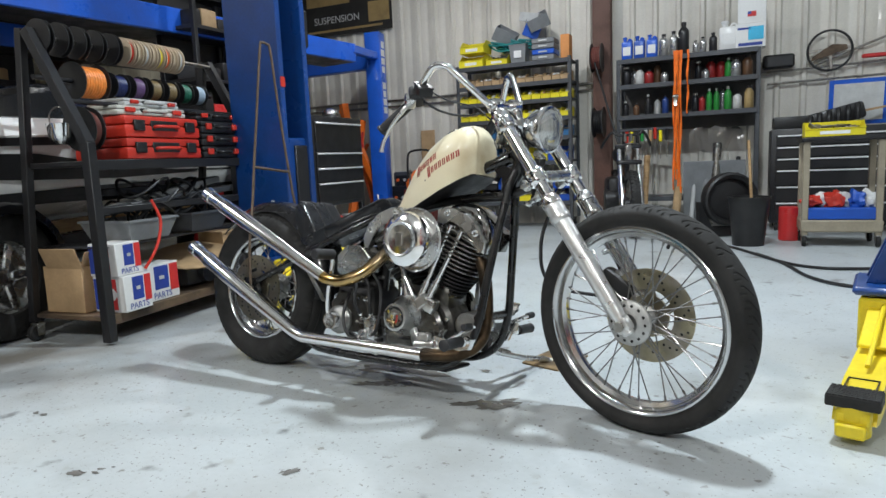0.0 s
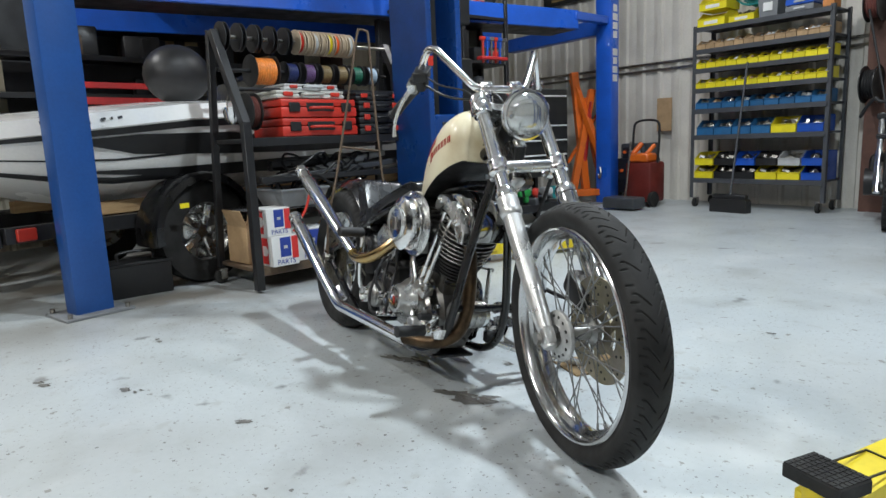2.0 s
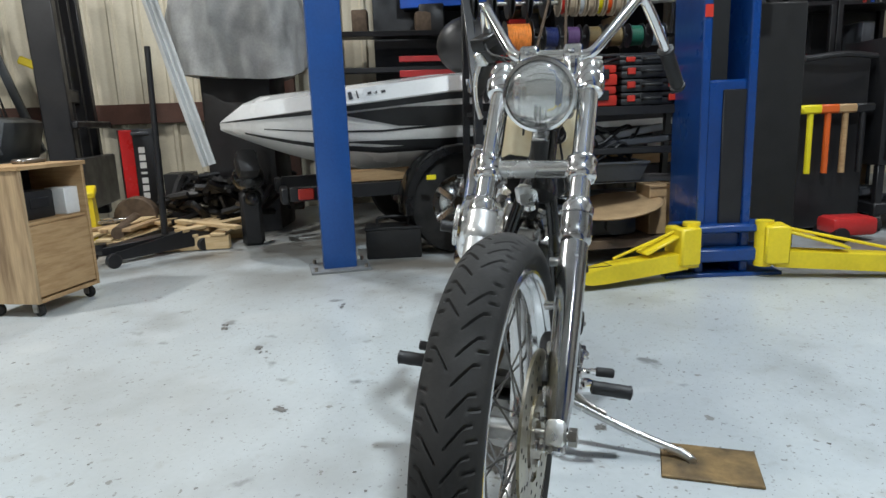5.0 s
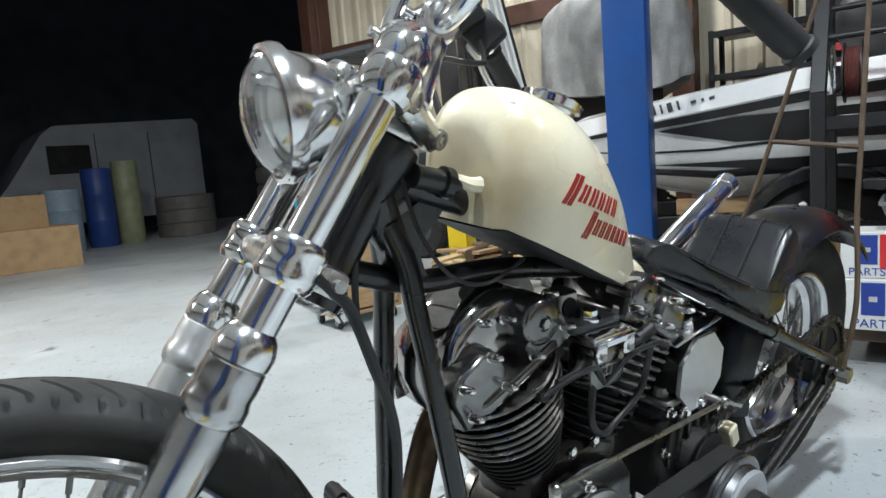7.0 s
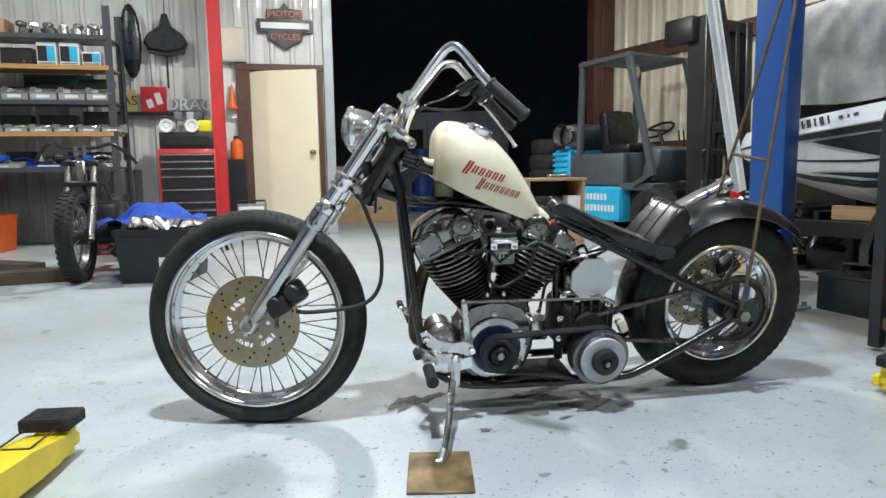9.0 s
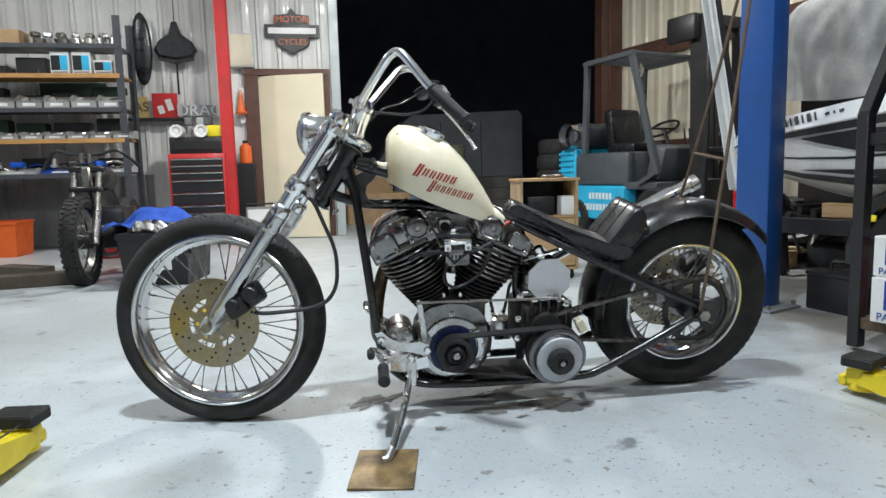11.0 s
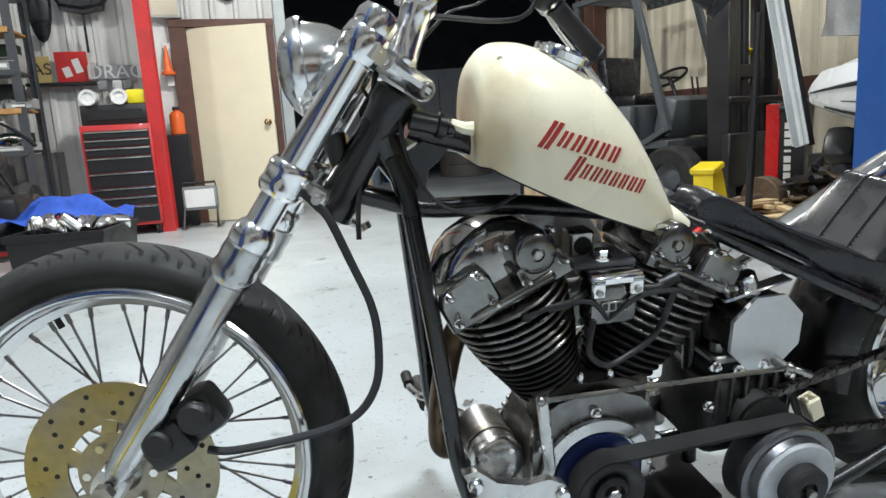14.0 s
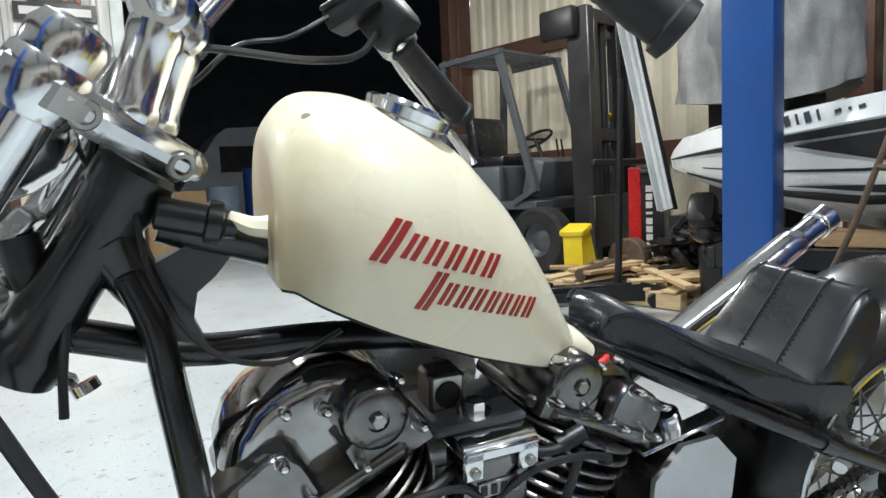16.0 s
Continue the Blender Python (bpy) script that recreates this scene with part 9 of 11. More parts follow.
tagged(solo("power_tools", gt, GREYST, "heap of grey power tools on the roller stand", "tools", TW), kind="stuff")
for i, (mm, nm) in enumerate(((GREENPL, "green"), (REDPL, "red"), (LIGHTPL, "pale"), (TEALPL, "teal"))):
    solo("power_drill", Geo().box((0, 0, 0.05), (0.16, 0.06, 0.07), 0.02, (0, 0, 0), 2).box((0.03, 0, 0.0), (0.05, 0.045, 0.09), 0.012), mm, nm + " power drill lying on the roller stand", "drill", TW @ pose(-0.2 + 0.16 * i, 0.02, 0.27, 0, 0, 40 * i), "power drills")
solo("red_rack", Geo().box((0, 0, 0), (0.34, 0.08, 0.03), 0.006), REDST, "red tool rack over the chest", "rack", TW @ pose(-0.3, 0.3, 1.6))
for k in range(6):
    solo("hammer", Geo().cyl((0, 0, 0), (0, 0, 0.2), 0.012, n=8).box((0, 0, 0.22), (0.08, 0.03, 0.035), 0.008), (REDPL, BLUEPL, STEEL)[k % 3], ("red", "blue", "steel")[k % 3] + " hand tool in the red rack", "tool", TW @ pose(-0.42 + 0.055 * k, 0.3, 1.56), "racked tools")
solo("helmet", Geo().ball((0, 0, 0.05), (0.07, 0.09, 0.06), 14), CHROME, "small bright bowl on the chest", "bowl", TW @ pose(0.18, 0.2, 1.3))
t = thing("dark_cabinet", "tall dark cabinet hung with hammers", "cabinet", TW @ pose(-0.72, 0.1, 0))
part("body", Geo().box((0, 0.2, 0.62), (0.5, 0.4, 1.18), 0.01), BLACKST, t)
part("top_rail", Geo().tube([(-0.24, -0.06, 1.18), (0.0, -0.1, 1.2), (0.24, -0.06, 1.18)], 0.02, 8), BLACKST, t)
for k, (mm, nm) in enumerate(((YELPL, "yellow"), (ORANGEPL, "orange"), (WOOD, "wooden"), (BLACKST, "black"))):
    solo("sledge_hammer", Geo().cyl((0, 0, 0), (0, 0, 0.4), 0.02, n=10).box((0, 0, 0.43), (0.14, 0.06, 0.06), 0.012), mm, nm + " handled hammer hung on the cabinet", "hammer", TW @ pose(-0.9 + 0.12 * k, 0.04, 0.42), "hung hammers")
def dark_rack(x0, w, h):
    t = thing("steel_rack", "tall black steel rack crowded with dark stock", "rack", TW @ pose(x0, 0.58, 0), "dark racks")
    for x in (0.02, w - 0.02):
        for y in (0.02, 0.4):
            part("post", Geo().box((x, y, h / 2), (0.04, 0.04, h), 0.004), BLACKST, t)
    levels = (0.1, 0.62, 1.14, 1.62, 2.05)
    for z in levels:
        part("shelf", Geo().box((w / 2, 0.21, z - 0.015), (w, 0.42, 0.03), 0.003), BLACKST, t)
    part("back", Geo().box((w / 2, 0.425, h / 2), (w, 0.01, h), 0), BLACKST, t)
    for z in levels:
        x = 0.06
        while x < w - 0.16:
            sx, sz = random.uniform(0.08, 0.2), random.uniform(0.1, 0.38 if z < 2 else 0.2)
            solo("dark_stock", Geo().box((0, 0, sz / 2), (sx, random.uniform(0.15, 0.3), sz), 0.015, (0, 0, 0), 2), random.choice((BLACKST, GREYST, PLASTIC, BLACKST, CARD, REDST)), "dark box of workshop stock on the black rack", "box", TW @ pose(x0 + x + sx / 2, 0.58 + 0.2, z, 0, 0, random.uniform(-6, 6)), "dark stock boxes")
            x += sx + random.uniform(0.01, 0.05)


dark_rack(-1.15, 0.72, 2.45)
dark_rack(-0.42, 0.62, 2.45)
solo("rubber_mat", Geo().box((0, 0, 0.72), (0.3, 0.05, 1.44), 0.01), DARKIN, "tall black rubber mat standing by the lift column", "mat", pose(-3.05, 1.45, 0.02, 0, 0, 100))
t = thing("red_jack", "red trolley jack parked under the clutter", "jack", TW @ pose(-0.75, -0.2, 0))
part("body", Geo().box((0, 0, 0.1), (0.3, 0.2, 0.12), 0.03, (0, 0, 0), 2), REDST, t)
part("wheel", Geo().cyl((-0.1, -0.12, 0.05), (-0.1, 0.12, 0.05), 0.05), BLACKST, t)

# ---- between the post and the side wall: pallet, jack, stands, covers ----
PINE = mat("pale_pine", (0.62, 0.47, 0.27), 0.6, 0, 0.25, 5, col2=(0.5, 0.34, 0.17), bump=0.12, stretch=(1, 1, 9), fine=30)
PA = pose(-3.66, -2.86, 0, 0, 0, 14)
pal = thing("pallet", "wooden pallet heaped with offcuts", "pallet", PA)
for k in range(6):
    part("deck_board", Geo().box((0, -0.5 + 0.2 * k, 0.115), (1.0, 0.11, 0.02), 0.003), PINE, pal)
for x in (-0.45, 0, 0.45):
    part("bearer", Geo().box((x, 0, 0.055), (0.08, 1.15, 0.1), 0.004), PINE, pal)
for k in range(16):
    L_ = random.uniform(0.3, 0.9)
    solo("offcut", Geo().box((0, 0, 0), (L_, random.uniform(0.04, 0.12), 0.025), 0.003), random.choice((PINE, PINE, WOOD, CARD, SATIN, PINE)), "wooden offcut lying on the pallet", "offcut", PA @ pose(random.uniform(-0.35, 0.35), random.uniform(-0.5, 0.5), 0.14 + 0.018 * (k % 3), 0, random.uniform(-2, 2), random.uniform(-60, 60)), "wooden offcuts")
jk = thing("trolley_jack", "long black trolley jack with its handle up", "jack", pose(-3.12, -2.66, 0, 0, 0, 150))
for s in (1, -1):
    part("side_plate", Geo().prism([(-0.4, 0.04), (0.35, 0.04), (0.38, 0.12), (0.2, 0.17), (-0.35, 0.09)], 0.012, pose(0, s * 0.13 + 0.006, 0, 90, 0, 0)), BLACKST, jk)
    for wx in (0.3, -0.36):
        part("wheel", Geo().cyl((wx, s * 0.15, 0.05), (wx, s * 0.19, 0.05), 0.05, n=18, b=0.006), BLACKST, jk)
part("lift_beam", Geo().beam((0.2, 0, 0.12), (-0.38, 0, 0.1), 0.12, 0.05), BLACKST, jk)
part("saddle", Geo().cyl((-0.38, 0, 0.11), (-0.38, 0, 0.15), 0.06, n=18), BLACKST, jk)
part("handle", Geo().cyl((0.1, 0, 0.1), (0.12, 0.0, 0.75), 0.024, n=12).cyl((0.12, 0.0, 0.75), (0.14, 0.0, 1.45), 0.02, n=12), BLACKST, jk)
t = thing("jack_stand", "bright yellow steel jack stand", "jack stand", pose(-3.58, -3.5, 0, 0, 14, 30))
part("frame", Geo().prism([(-0.16, 0), (0.16, 0), (0.08, 0.42), (-0.08, 0.42)], 0.16, pose(0, 0.08, 0, 90, 0, 0), 0.01), YELLOW, t)
part("top", Geo().box((0, 0, 0.44), (0.2, 0.2, 0.05), 0.01), YELLOW, t)
t = thing("axle_part", "rusty axle end lying by the jack stand", "axle", pose(-3.9, -3.25, 0, 0, 0, 15))
part("drum", Geo().cyl((0, 0, 0.18), (0.12, 0, 0.18), 0.17, n=24, b=0.01), RUST, t)
part("tube", Geo().cyl((0.1, 0, 0.18), (0.8, 0.1, 0.16), 0.045), RUST, t)
for i, (x, y, w, h, mm, nm) in enumerate(((-4.35, -3.1, 0.3, 0.5, BLACKST, "black"), (-4.6, -2.5, 0.5, 0.45, BLACKST, "black"), (-4.2, -2.35, 0.4, 0.35, GREYST, "grey"))):
    carton(pose(x, y, 0, 0, 0, 20 + 9 * i), (w, w * 0.8, h), mm, nm + " metal case stacked by the side wall", "case", tape=False)
t = thing("tool_cabinet", "narrow red and black steel cabinet with white marks down its edge", "cabinet", pose(-4.23, -3.42, 0, 0, 0, -52))
part("body", Geo().box((0, 0, 0.45), (0.26, 0.4, 0.9), 0.012, (0, 0, 0), 2), BLACKST, t)
part("red_side", Geo().box((0.09, 0.203, 0.47), (0.1, 0.01, 0.84), 0.004), mat("bright_red_paint", (0.5, 0.012, 0.012), 0.3, 0, 0.15, 5), t)
for k in range(9):
    part("painted_mark", Geo().box((-0.02, 0.202, 0.2 + 0.065 * k), (0.05, 0.004, 0.05 if k != 5 else 0.02), 0), WHITE, t)
part("handle", Geo().box((-0.02, 0.21, 0.86), (0.14, 0.03, 0.03), 0.006), GREYST, t)
gm = Geo()
for i in range(60):
    gm.tube([(random.uniform(-0.5, 0.5), random.uniform(-0.5, 0.5), random.uniform(0.02, 0.4)) for _ in range(3)], random.uniform(0.012, 0.035), 6, 3)
tagged(solo("scrap", gm, BLACKST, "heap of dark engine scrap by the side wall", "scrap", pose(-4.3, -2.6, 0.1)), kind="stuff")
# covered outboard, tall
rows = []
for i in range(17):
    k = i / 16
    z = 1.3 + 0.76 * math.sin(math.pi / 2 * k)
    row = []
    for j in range(96):
        a = 2 * math.pi * j / 96
        crease = 0.03 * abs(math.sin(3.5 * a + 2.2 * k)) ** 0.5 * (1 - 0.5 * k) + 0.018 * math.sin(9 * a + 7 * k) + 0.009 * math.sin(19 * a - 15 * k) + 0.006 * math.sin(31 * a + 4 * k)
        r = 0.5 * max(1 - max(k - 0.25, 0) ** 2.6 * 2.0, 0.02) ** 0.5 + crease * (1 - k * k)
        row.append((r * 1.12 * math.cos(a), r * math.sin(a), z + 0.02 * math.sin(3 * a) * (1 - k) + (0.06 * math.sin(2 * a + 1) if i == 0 else 0)))
    rows.append(row)
cov = thing("covered_machine", "tall machine under a creased grey tarpaulin", "machine", pose(-4.34, -2.42, 0, 0, 0, 95))
part("tarpaulin", Geo().grid(rows, close=True, caps=True), TARP, cov, angle=70)
part("machine_body", Geo().box((0, 0, 0.7), (0.6, 0.45, 1.4), 0.04, (0, 0, 0), 2), BLACKST, cov)
ch = thing("leaning_channel", "long scuffed white metal channel leaning upright", "channel")
CHM = mat("white_channel", (0.62, 0.64, 0.64), 0.4, 0, 0.15, 5, grime=0.3)
part("web", Geo().beam((-3.292, -2.255, 0.62), (-3.222, -2.8, 2.8), 0.11, 0.008, 0.001, (1, 0, 0)), CHM, ch)
for dx in (-0.055, 0.055):
    part("flange", Geo().beam((-3.292 + dx, -2.245, 0.62), (-3.222 + dx, -2.79, 2.8), 0.008, 0.05, 0.001, (1, 0, 0)), BLACKST if dx < 0 else CHM, ch)
t = thing("outboard_gearcase", "black outboard leg and winch parts under the bow", "boat part", pose(-3.4, -2.02, 0, 0, 0, 25))
part("leg", Geo().beam((-0.1, 0.0, 0.0), (-0.04, 0.0, 0.42), 0.1, 0.16, 0.03), BLACKST, t)
part("housing", Geo().ball((0.02, 0, 0.52), (0.14, 0.12, 0.1), 18), BLACK, t)
part("cover", Geo().box((0.13, 0.0, 0.62), (0.16, 0.16, 0.2), 0.05, (0, -30, 10), 2), BLACKST, t)
part("torpedo", Geo().lathe([(0.001, -0.2), (0.035, -0.17), (0.055, -0.08), (0.055, 0.06), (0.04, 0.14), (0.02, 0.16)], (-0.06, 0, 0.36), (1, 0.2, 0), 20), BLACK, t)
part("bracket", Geo().beam((-0.12, 0.05, 0.44), (-0.26, 0.08, 0.36), 0.05, 0.04), GREYST, t)
part("cable", Geo().tube([(-0.05, -0.05, 0.55), (-0.2, -0.08, 0.5), (-0.32, -0.02, 0.3), (-0.3, 0.05, 0.15)], 0.012, 8), PLASTIC, t)
part("shaft", Geo().cyl((-0.28, -0.1, 0.3), (-0.12, -0.06, 0.31), 0.016, n=14), STEEL, t)
# side wall girts and columns
for z in (1.05, 2.35, 3.6):
    structure("girt", Geo().box((6.6, -0.06, z), (13.0, 0.08, 0.2), 0.004), GIRT, "brown steel wall girt", WEST @ pose(0, 0, 0))
for x in (0.15, 4.6, 9.2):
    structure("column", Geo().box((x, -0.16, ROOF / 2), (0.2, 0.22, ROOF), 0.006), GIRT, "brown steel wall column", WEST)
# plywood and shelves on the side wall behind the boat
for i, (x, z, w, h, mm, nm) in enumerate(((6.3, 1.1, 1.5, 1.3, BLACKST, "black"), (8.2, 1.2, 1.2, 1.4, BLACKST, "black"))):
    solo("wall_board", Geo().box((0, 0, h / 2), (w, 0.02, h), 0.003), mm, nm + " sheet fixed to the side wall", "board", WEST @ pose(x, -0.13, z))
solo("dark_sign", Geo().box((0, 0, 0), (1.3, 0.02, 0.4), 0.004), mat("dark_brown_sign", (0.05, 0.03, 0.02), 0.6), "dark brown painted sign on the side wall", "sign", WEST @ pose(7.2, -0.16, 1.95))
for k in range(4):
    solo("sign_stroke", Geo().box((0, 0, 0), (0.14, 0.01, 0.2), 0.002), mat("tan_paint", (0.4, 0.3, 0.15), 0.6) if k == 0 else bpy.data.materials["tan_paint"], "tan painted block on the dark sign", "sign mark", WEST @ pose(6.8 + 0.26 * k, -0.176, 1.95), "sign marks")
sh = steel_shelf(WEST @ pose(4.9, -0.7, 0), 3.6, 0.5, 1.75, (0.4, 0.9, 1.4, 1.74), BLACKST, "black steel shelf crowded with parts behind the boat")
for i in range(34):
    s = (random.uniform(0.12, 0.34), random.uniform(0.12, 0.3), random.uniform(0.08, 0.28))
    solo("stored_part", Geo().box((0, 0, s[2] / 2), s, 0.02, (0, 0, 0), 2), random.choice((BLACKST, GREYST, PLASTIC, REDST, CARD, RUST, BLACKST)), "stored workshop part on the black shelf", "part", WEST @ pose(5.0 + random.uniform(0, 3.3), -0.45, random.choice((0.4, 0.9, 1.4, 1.74)), 0, 0, random.uniform(-15, 15)), "stored parts")
t = thing("red_beam_jack", "red steel transmission jack behind the boat", "jack", WEST @ pose(6.3, -1.15, 0))
part("post", Geo().cyl((0, 0, 0), (0, 0, 1.3), 0.04), REDST, t)
part("head", Geo().beam((-0.6, 0, 1.43), (0.5, 0, 1.43), 0.05, 0.05).beam((-0.6, 0, 1.3), (0.5, 0, 1.3), 0.05, 0.06), REDST, t)

# ---- wooden cabinet on castors ----
CB = pose(-1.865, -2.33, 0, 0, 0, 178)
t = thing("wooden_cabinet", "raw wooden cabinet on castors with an open top bay", "cabinet", CB)
CW, CD, CT_ = 0.215, 0.33, 0.72
PLYDARK = mat("weathered_ply", (0.46, 0.33, 0.19), 0.65, 0, 0.35, 4, col2=(0.22, 0.145, 0.08), bump=0.15, stretch=(6, 6, 0.5), fine=25)
for x in (-CW + 0.01, CW - 0.01):
    part("side", Geo().box((x, CD / 2, (CT_ + 0.07) / 2), (0.02, CD, CT_ - 0.07), 0.002), PLYDARK if x < 0 else WOOD, t)
part("top", Geo().box((0, CD / 2, CT_ + 0.01), (2 * CW + 0.02, CD + 0.02, 0.02), 0.002), WOOD, t)
part("bottom", Geo().box((0, CD / 2, 0.08), (2 * CW - 0.04, CD, 0.02), 0.002), WOOD, t)
part("middle_shelf", Geo().box((0, CD / 2, 0.46), (2 * CW - 0.04, CD - 0.02, 0.016), 0.002), WOOD, t)
part("door", Geo().box((0, 0.012, 0.275), (2 * CW - 0.045, 0.018, 0.35), 0.002), WOOD, t)
part("back", Geo().box((0, CD - 0.006, (CT_ + 0.07) / 2), (2 * CW - 0.04, 0.008, CT_ - 0.08), 0), BLACKST, t)
for x in (-CW + 0.04, CW - 0.04):
    for y in (0.05, CD - 0.05):
        castor(t, x, y, 0.033)
solo("radio", Geo().box((0, 0, 0.07), (0.2, 0.14, 0.14), 0.01, (0, 0, 0), 2).box((0.0, -0.072, 0.08), (0.12, 0.006, 0.05), 0.002), PLASTIC, "black radio in the cabinet bay", "radio", CB @ pose(-0.04, 0.14, 0.468))
carton(CB @ pose(0.15, 0.1, 0.468), (0.1, 0.12, 0.14), WHITE, "white carton in the cabinet bay", tape=False)
solo("wrench_set", Geo().box((0.0, 0, 0.012), (0.16, 0.08, 0.024), 0.008), STEEL, "steel fitting lying on the cabinet", "fitting", CB @ pose(0.08, 0.2, CT_ + 0.02))

# ---- forklift ----
FL = pose(-3.5, -4.6, 0, 0, 0, 110)  # x forward, its near side towards -y here
fl = thing("forklift", "sky-blue and grey forklift truck with black mast", "forklift", FL)
FW = 1.0


def fy(d):
    return d  # depth from the near side


part("chassis", Geo().box((-0.49, 0.5, 0.4), (0.86, 0.98, 0.4), 0.03, (0, 0, 0), 2), SKYBLUE, fl)
part("front_frame", Geo().box((0.22, 0.5, 0.42), (0.62, 0.7, 0.3), 0.03, (0, 0, 0), 2), BLACKST, fl)
part("counterweight", Geo().box((-1.08, 0.5, 0.65), (0.3, 1.0, 0.8), 0.06, (0, 0, 0), 3), SKYBLUE, fl)
for k in range(4):
    part("vent_rib", Geo().box((-1.08, -0.012, 0.78 + 0.07 * k), (0.26, 0.02, 0.035), 0.006), SKYBLUE, fl)
part("engine_hood", Geo().box((-0.5, 0.5, 0.79), (0.9, 0.96, 0.38), 0.05, (0, 0, 0), 2), FORKGREY, fl)
part("step", Geo().box((0.12, 0.5, 0.6), (0.5, 0.96, 0.08), 0.01), FORKGREY, fl)
sg = part("side_sign", Geo().box((-0.47, -0.004, 0.4), (0.8, 0.012, 0.36), 0.003), SKYBLUE, fl, "sky-blue side panel with white marks")
for z, x0, x1 in ((0.48, -0.66, -0.26), (0.35, -0.76, -0.14)):
    n = 7 if z > 0.4 else 11
    for k in range(n):
        part("painted_mark", Geo().box((x0 + (x1 - x0) * (k + 0.5) / n, -0.013, z), ((x1 - x0) / n * 0.6, 0.006, 0.075), 0), WHITE, sg)
for s, y in ((1, 0.04), (-1, 0.96)):
    part("rear_post", Geo().beam((-0.78, y, 0.95), (-0.74, y, 2.0), 0.07, 0.05), FORKGREY, fl)
    part("front_post", Geo().beam((0.36, y, 0.72), (-0.02, y, 2.02), 0.07, 0.05).beam((0.36, y, 0.74), (0.12, y, 0.62), 0.1, 0.05), FORKGREY, fl)
    part("roof_rail", Geo().beam((-0.78, y, 2.02), (0.02, y, 2.04), 0.07, 0.05), FORKGREY, fl)
    fw = part("front_tyre", Geo().lathe([(0.15, -0.09), (0.27, -0.1), (0.3, -0.07), (0.3, 0.07), (0.27, 0.1), (0.15, 0.09)], (0.46, y - 0.06 * s, 0.29), (0, 1, 0), 32, closed=True), RUBBER, fl)
    part("front_wheel", Geo().lathe([(0.02, 0.05), (0.1, 0.02), (0.155, 0.06), (0.155, -0.06), (0.02, -0.05)], (0.46, y - 0.06 * s, 0.29), (0, -s, 0), 24), GREYST, fw)
    rw_ = part("rear_tyre", Geo().lathe([(0.1, -0.07), (0.2, -0.08), (0.22, -0.05), (0.22, 0.05), (0.2, 0.08), (0.1, 0.07)], (-0.88, y, 0.22), (0, 1, 0), 28, closed=True), RUBBER, fl)
    part("rear_wheel", Geo().lathe([(0.02, 0.03), (0.08, 0.01), (0.105, 0.05), (0.105, -0.05), (0.02, -0.03)], (-0.88, y, 0.22), (0, -s, 0), 20), GREYST, rw_)
    part("wheel_arch", Geo().box((-0.88, y, 0.44), (0.52, 0.06, 0.06), 0.01), BLACKST, fl)
for k in range(9):
    part("roof_slat", Geo().box((-0.74 + 0.09 * k, 0.5, 2.05), (0.03, 0.94, 0.03), 0.004), FORKGREY, fl)
part("seat", Geo().box((-0.42, 0.5, 1.03), (0.46, 0.5, 0.12), 0.04, (0, 0, 0), 2), LEATHER, fl, "black vinyl seat")
part("seat_back", Geo().box((-0.62, 0.5, 1.27), (0.14, 0.48, 0.46), 0.05, (0, -10, 0), 2), LEATHER, fl)
gas = part("gas_bottle", Geo().lathe([(0.05, -0.42), (0.15, -0.36), (0.16, -0.3), (0.16, 0.3), (0.15, 0.36), (0.05, 0.42)], (-1.0, 0.45, 1.2), (0, 1, 0), 24), GREYST, fl, "steel gas bottle lying across the back")
part("collar", Geo().lathe([(0.14, 0.0), (0.155, 0.0), (0.155, 0.1), (0.14, 0.1)], (-1.0, 0.03, 1.2), (0, -1, 0), 24, closed=True), CHROME, gas)
part("steering_wheel", Geo().lathe([(0.17 + 0.014 * math.cos(q), 0.014 * math.sin(q)) for q in (0, 1.05, 2.1, 3.14, 4.2, 5.24)], (0.1, 0.4, 1.22), (-0.5, 0, 1), 28, closed=True).tube([(0.1, 0.4, 1.22), (0.22, 0.4, 0.95), (0.28, 0.4, 0.7)], 0.02, 8).cyl((0.1, 0.24, 1.22), (0.1, 0.56, 1.22), 0.012), BLACKST, fl)
part("cowl", Geo().box((0.3, 0.5, 0.85), (0.2, 0.86, 0.36), 0.04, (0, 15, 0), 2), FORKGREY, fl)
part("lever", Geo().cyl((0.22, 0.62, 1.0), (0.16, 0.66, 1.22), 0.01).cyl((0.22, 0.7, 1.0), (0.16, 0.74, 1.22), 0.01), BLACKST, fl)
part("head_lamp", Geo().lathe([(0.03, -0.05), (0.07, -0.02), (0.08, 0.02), (0.001, 0.025)], (0.0, 0.1, 1.85), (1, 0, 0), 18), SATIN, fl)
mast = part("mast", Geo().beam((0.82, 0.18, 0.12), (0.78, 0.18, 2.28), 0.1, 0.22, 0.01, (1, 0, 0)), BLACKST, fl, "black steel lifting mast")
part("mast_rail", Geo().beam((0.82, 0.82, 0.12), (0.78, 0.82, 2.28), 0.1, 0.22, 0.01, (1, 0, 0)), BLACKST, mast)
part("inner_rail", Geo().beam((0.84, 0.32, 0.2), (0.8, 0.32, 2.25), 0.1, 0.06).beam((0.84, 0.68, 0.2), (0.8, 0.68, 2.25), 0.1, 0.06), BLACKST, mast)
for z in (0.35, 1.2, 2.22):
    part("mast_tie", Geo().box((0.8, 0.5, z), (0.1, 0.7, 0.12), 0.01), BLACKST, mast)
part("lift_ram", Geo().cyl((0.82, 0.5, 0.2), (0.79, 0.5, 2.2), 0.04), BLACKST, mast)
